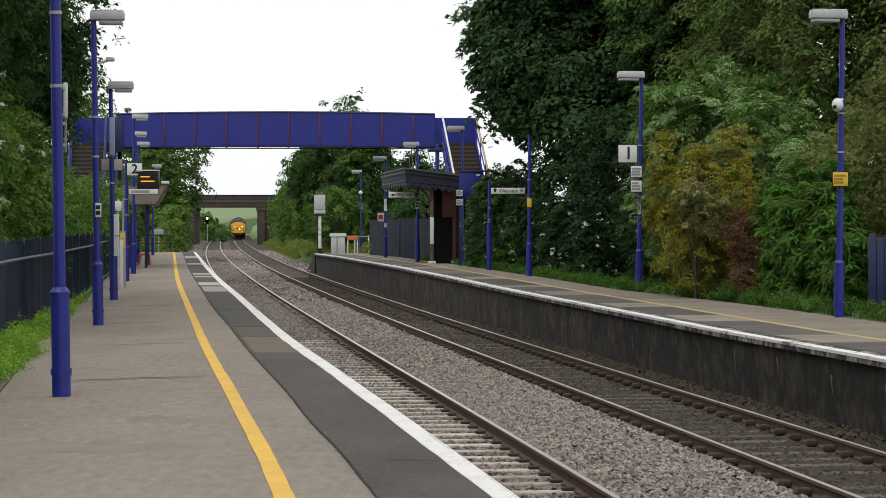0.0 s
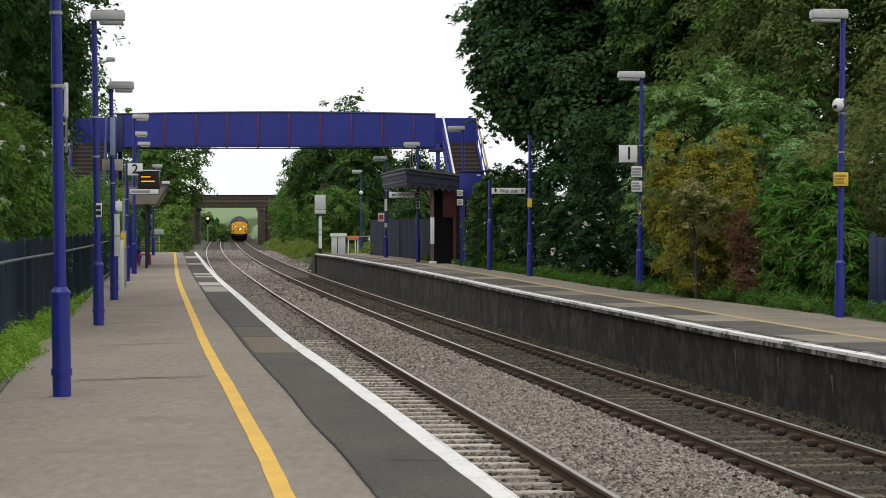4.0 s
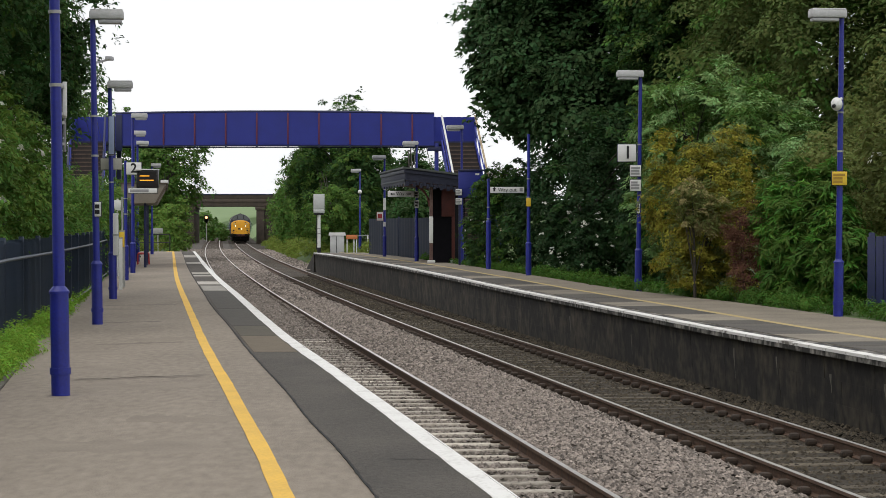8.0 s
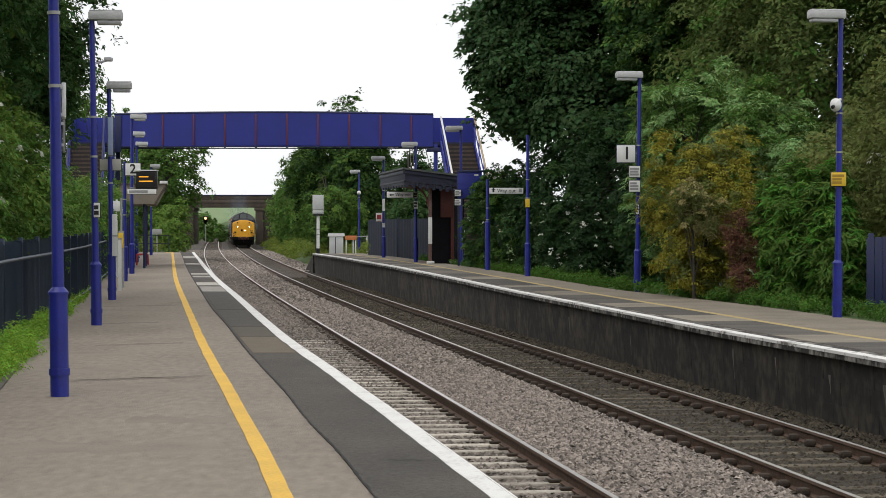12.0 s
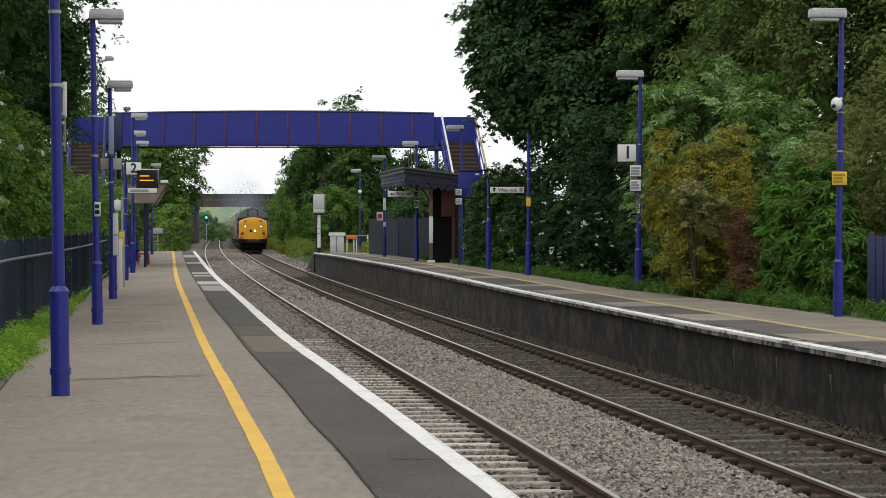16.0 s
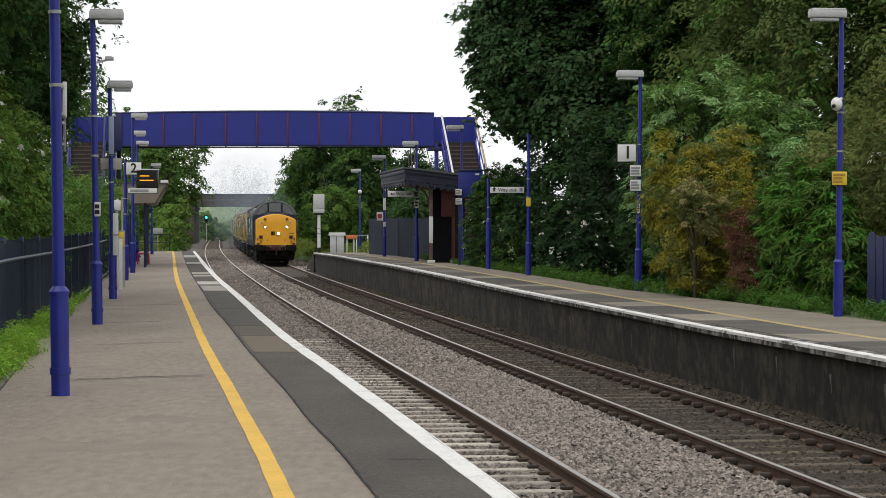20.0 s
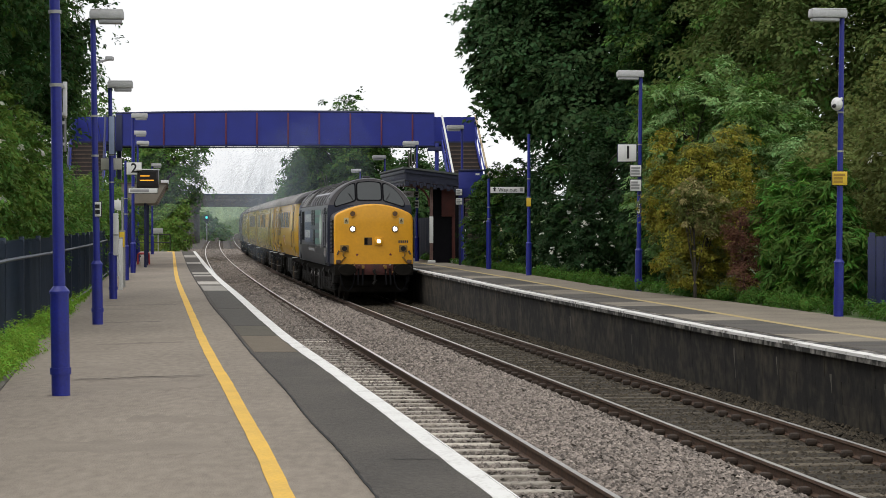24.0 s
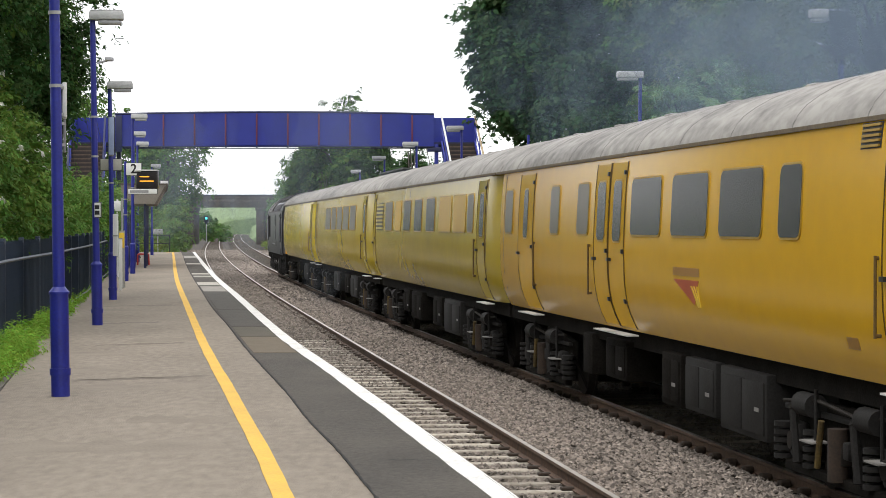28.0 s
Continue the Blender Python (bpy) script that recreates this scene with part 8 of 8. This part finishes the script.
# ---------------------------------------------------------------- colour-light signal with a turning colour vane
def signal():
    ob = thing("railway_signal", pose(-36.2, 340, -0.95), "black railway signal on a pale post beside the far track", "signal")
    part("post", rodded((0, 0.3, -0.35), (0, 0.3, 3.3), 0.07, 0.06, 10), GREY_POST, ob)
    part("front_plate", aperture(), BLACK, ob)
    part("case", boxed(-0.32, 0.32, 0.14, 0.45, 3.0, 4.0, 0.03), BLACK, ob)
    bm = bmesh.new()
    for i in range(12):
        a0, a1 = radians(15 * i), radians(15 * (i + 1))
        rod(bm, (0.24 * math.cos(a0), -0.12, 3.62 + 0.24 * math.sin(a0)), (0.24 * math.cos(a1), -0.12, 3.62 + 0.24 * math.sin(a1)), 0.02, 0.02, 5)
    part("hood", bm, BLACK, ob)
    vane = new("colour_vane")
    vane.parent = ob
    for sgn, mt, nm in ((1, SIGNAL_RED, "red_lens"), (-1, SIGNAL_GREEN, "green_lens")):
        part(nm, rodded((0, -0.01, sgn * 0.29), (0, 0.03, sgn * 0.29), 0.21, 0.21, 20), mt, vane)
    part("vane_plate", boxed(-0.05, 0.05, 0.03, 0.05, -0.45, 0.45), BLACK, vane)
    return ob, vane


def aperture():
    """A face plate with a round hole for the lens that shows."""
    bm = bmesh.new()
    n = 24
    cz, r = 3.62, 0.2
    ring = [bm.verts.new((r * math.cos(2 * math.pi * i / n), 0.0, cz + r * math.sin(2 * math.pi * i / n))) for i in range(n)]
    outer = []
    for i in range(n):
        a = 2 * math.pi * i / n
        k = 0.34
        z = k * math.sin(a)
        outer.append(bm.verts.new((k * math.cos(a), 0.0, cz + (z * 1.0 if z > 0 else z * 2.6))))
    for i in range(n):
        j = (i + 1) % n
        bm.faces.new((ring[i], ring[j], outer[j], outer[i]))
    bmesh.ops.solidify(bm, geom=bm.faces[:], thickness=0.03)
    return bm


SIGNAL_RED = glowing("lit_red_orange_lens", (1.0, 0.5, 0.25), 2.6)
SIGNAL_GREEN = glowing("lit_blue_green_lens", (0.08, 0.75, 0.7), 1.7)
signal_thing, signal_vane = signal()

bf = thing("board_fence", pose(7.8, 40.6, -0.12), "dark blue boarded fence panel behind the platform border", "fence")
for k in range(16):
    part("board", boxed(k * 0.15, k * 0.15 + 0.142, 0, 0.025, 0, 1.42 + 0.01 * (k % 3), 0.005), BLUE_DARK, bf)
for z in (0.3, 1.1):
    part("fence_rail", boxed(0, 2.4, 0.026, 0.08, z, z + 0.09, 0.006), BLUE_DARK, bf)
for x in (0.05, 1.2, 2.3):
    part("post", boxed(x, x + 0.1, 0.08, 0.18, -0.1, 1.5, 0.008), BLUE_DARK, bf)

# ---------------------------------------------------------------- exhaust smoke in drifting puffs
def smoke_material(name, col, thin, thick):
    m = bpy.data.materials.new(name)
    m.use_nodes = True
    n, l = m.node_tree.nodes, m.node_tree.links
    n.remove(n["Principled BSDF"])
    d, t, mix = n.new("ShaderNodeBsdfDiffuse"), n.new("ShaderNodeBsdfTransparent"), n.new("ShaderNodeMixShader")
    d.inputs[0].default_value = (*col, 1)
    x, q, r = n.new("ShaderNodeTexCoord"), n.new("ShaderNodeTexNoise"), n.new("ShaderNodeMapRange")
    q.inputs["Scale"].default_value, q.inputs["Detail"].default_value = 0.55, 1.5
    r.inputs[1].default_value, r.inputs[2].default_value, r.inputs[3].default_value, r.inputs[4].default_value = 0.2, 0.8, thin, thick
    l.new(x.outputs["Object"], q.inputs["Vector"])
    l.new(q.outputs[0], r.inputs[0])
    l.new(r.outputs[0], mix.inputs[0])
    l.new(t.outputs[0], mix.inputs[1])
    l.new(d.outputs[0], mix.inputs[2])
    l.new(mix.outputs[0], n["Material Output"].inputs[0])
    return m


SMOKE = smoke_material("blue_grey_exhaust_smoke", (0.2, 0.26, 0.34), 0.005, 0.032)
HAZE = smoke_material("thin_grey_exhaust_haze", (0.3, 0.35, 0.41), 0.01, 0.024)
scene.cycles.transparent_max_bounces = 64


def puff_mesh(seed, mat):
    bm = bmesh.new()
    bmesh.ops.create_icosphere(bm, subdivisions=3, radius=1.0)
    for v in bm.verts:
        k = 0.78 + 0.4 * noise.noise(v.co * 1.6 + Vector((seed * 7.3, seed * 3.1, 0)))
        v.co = v.co * k
    me = bpy.data.meshes.new("puff")
    bm.to_mesh(me)
    bm.free()
    me.polygons.foreach_set("use_smooth", [True] * len(me.polygons))
    me.materials.append(mat)
    return me


PUFF_MESHES = [puff_mesh(i, SMOKE) for i in range(6)]
HAZE_MESHES = [puff_mesh(i, HAZE) for i in range(6)]
puffs = []
smoke = thing("exhaust_smoke", Matrix(), "thin blue-grey diesel exhaust smoke drifting in puffs", "smoke")
rs = random.Random(77)
# seconds at which each puff leaves the exhaust; later ones are denser, as the engine works hard
BIRTHS = [8.5 + 0.5 * i for i in range(10)] + [13.2 + 0.27 * i for i in range(32)] + [22.0 + 0.3 * i for i in range(10)] + [25.02 + 0.05 * i for i in range(6)] + [25.35 + 0.0235 * i for i in range(90)] + [26.2 + 0.03 * i for i in range(40)]
for i, tb in enumerate(BIRTHS):
    ob = new("puff", (HAZE_MESHES if 13 < tb < 25 else PUFF_MESHES)[i % 6])
    ob.parent = smoke
    k = rs.uniform(0.85, 1.0)
    ob.scale = (k * 1.05, k * 1.9, k * 1.0) if tb > 25 else (k * 2.0, k * 4.6, k * 1.4) if tb > 13 else (k * 1.05, k * 3.4, k * 0.8)
    puffs.append((ob, tb, rs.uniform(0.0, 1.0) if tb > 25 else rs.uniform(-1.5, 0.35) if tb > 13 else rs.uniform(-1.0, 0.7), rs.uniform(-0.3, 0.9), rs.uniform(0.5, 1.3), rs.uniform(-1.6, 0.8)))


# ---------------------------------------------------------------- movement
def motions():
    times = [i * 0.5 for i in range(50)] + [25.0 + i * 0.25 for i in range(13)]
    walk(front_loco, [(t, on_track(front_at(t), 9.3, 5.6)) for t in times])
    for i, c in enumerate(coaches):
        walk(c, [(t, on_track(front_at(t), 19.4 + 20.4 * i + 10.2, 7.1)) for t in times])
    walk(rear_loco, [(t, on_track(front_at(t), 19.4 + 81.6 + 9.4, 5.6)) for t in times])

    for ob, tb, side, lift, swirl, lag in puffs:
        rows = []
        t = 0.0
        while t < tb:
            rows.append((t, on_track(front_at(t), 9.3, 5.6) @ Matrix.Translation((0, 1.5 * swirl - 2.6, 2.3))))
            t += 1.0 if tb - t > 1.6 else 0.4
        e = on_track(front_at(tb), 9.3, 5.6) @ Vector((0, -0.7, 3.2))
        late = tb > 24.9
        for age in (0.0, 0.2, 0.5, 1.0, 1.8, 3.2, 6.0, 11.0, 20.0):
            age = min(age, 28.0 - tb)
            q = 1 - math.exp(-2.0 * age)
            x = e.x + (2.3 if late else 0.95 if tb > 13 else 0.3) * side * age + 0.9 * side * q
            y = e.y + lag * age * (1.2 if late else 0.6) - 2.2 * q
            rise = max(0.7, 3.0 - 1.2 * (tb - 25.4)) * (0.75 + 0.6 * lift) if late else 0.9 + 0.8 * lift
            z = e.z + rise * q + (0.25 if late else 0.06) * lift * age
            rows.append((tb + age, pose(x, y, z, min(70, 120 * age) * swirl, 12 * q * side, 30 * side * q)))
            if tb + age >= 28.0:
                break
        walk(ob, rows)
    turns = [(0.0, 0), (15.74, 0), (15.8, 60), (15.86, 120), (15.92, 180), (28.0, 180)]
    walk(signal_vane, [(t, pose(0, 0.06, 3.33, 0, a, 0)) for t, a in turns])


motions()
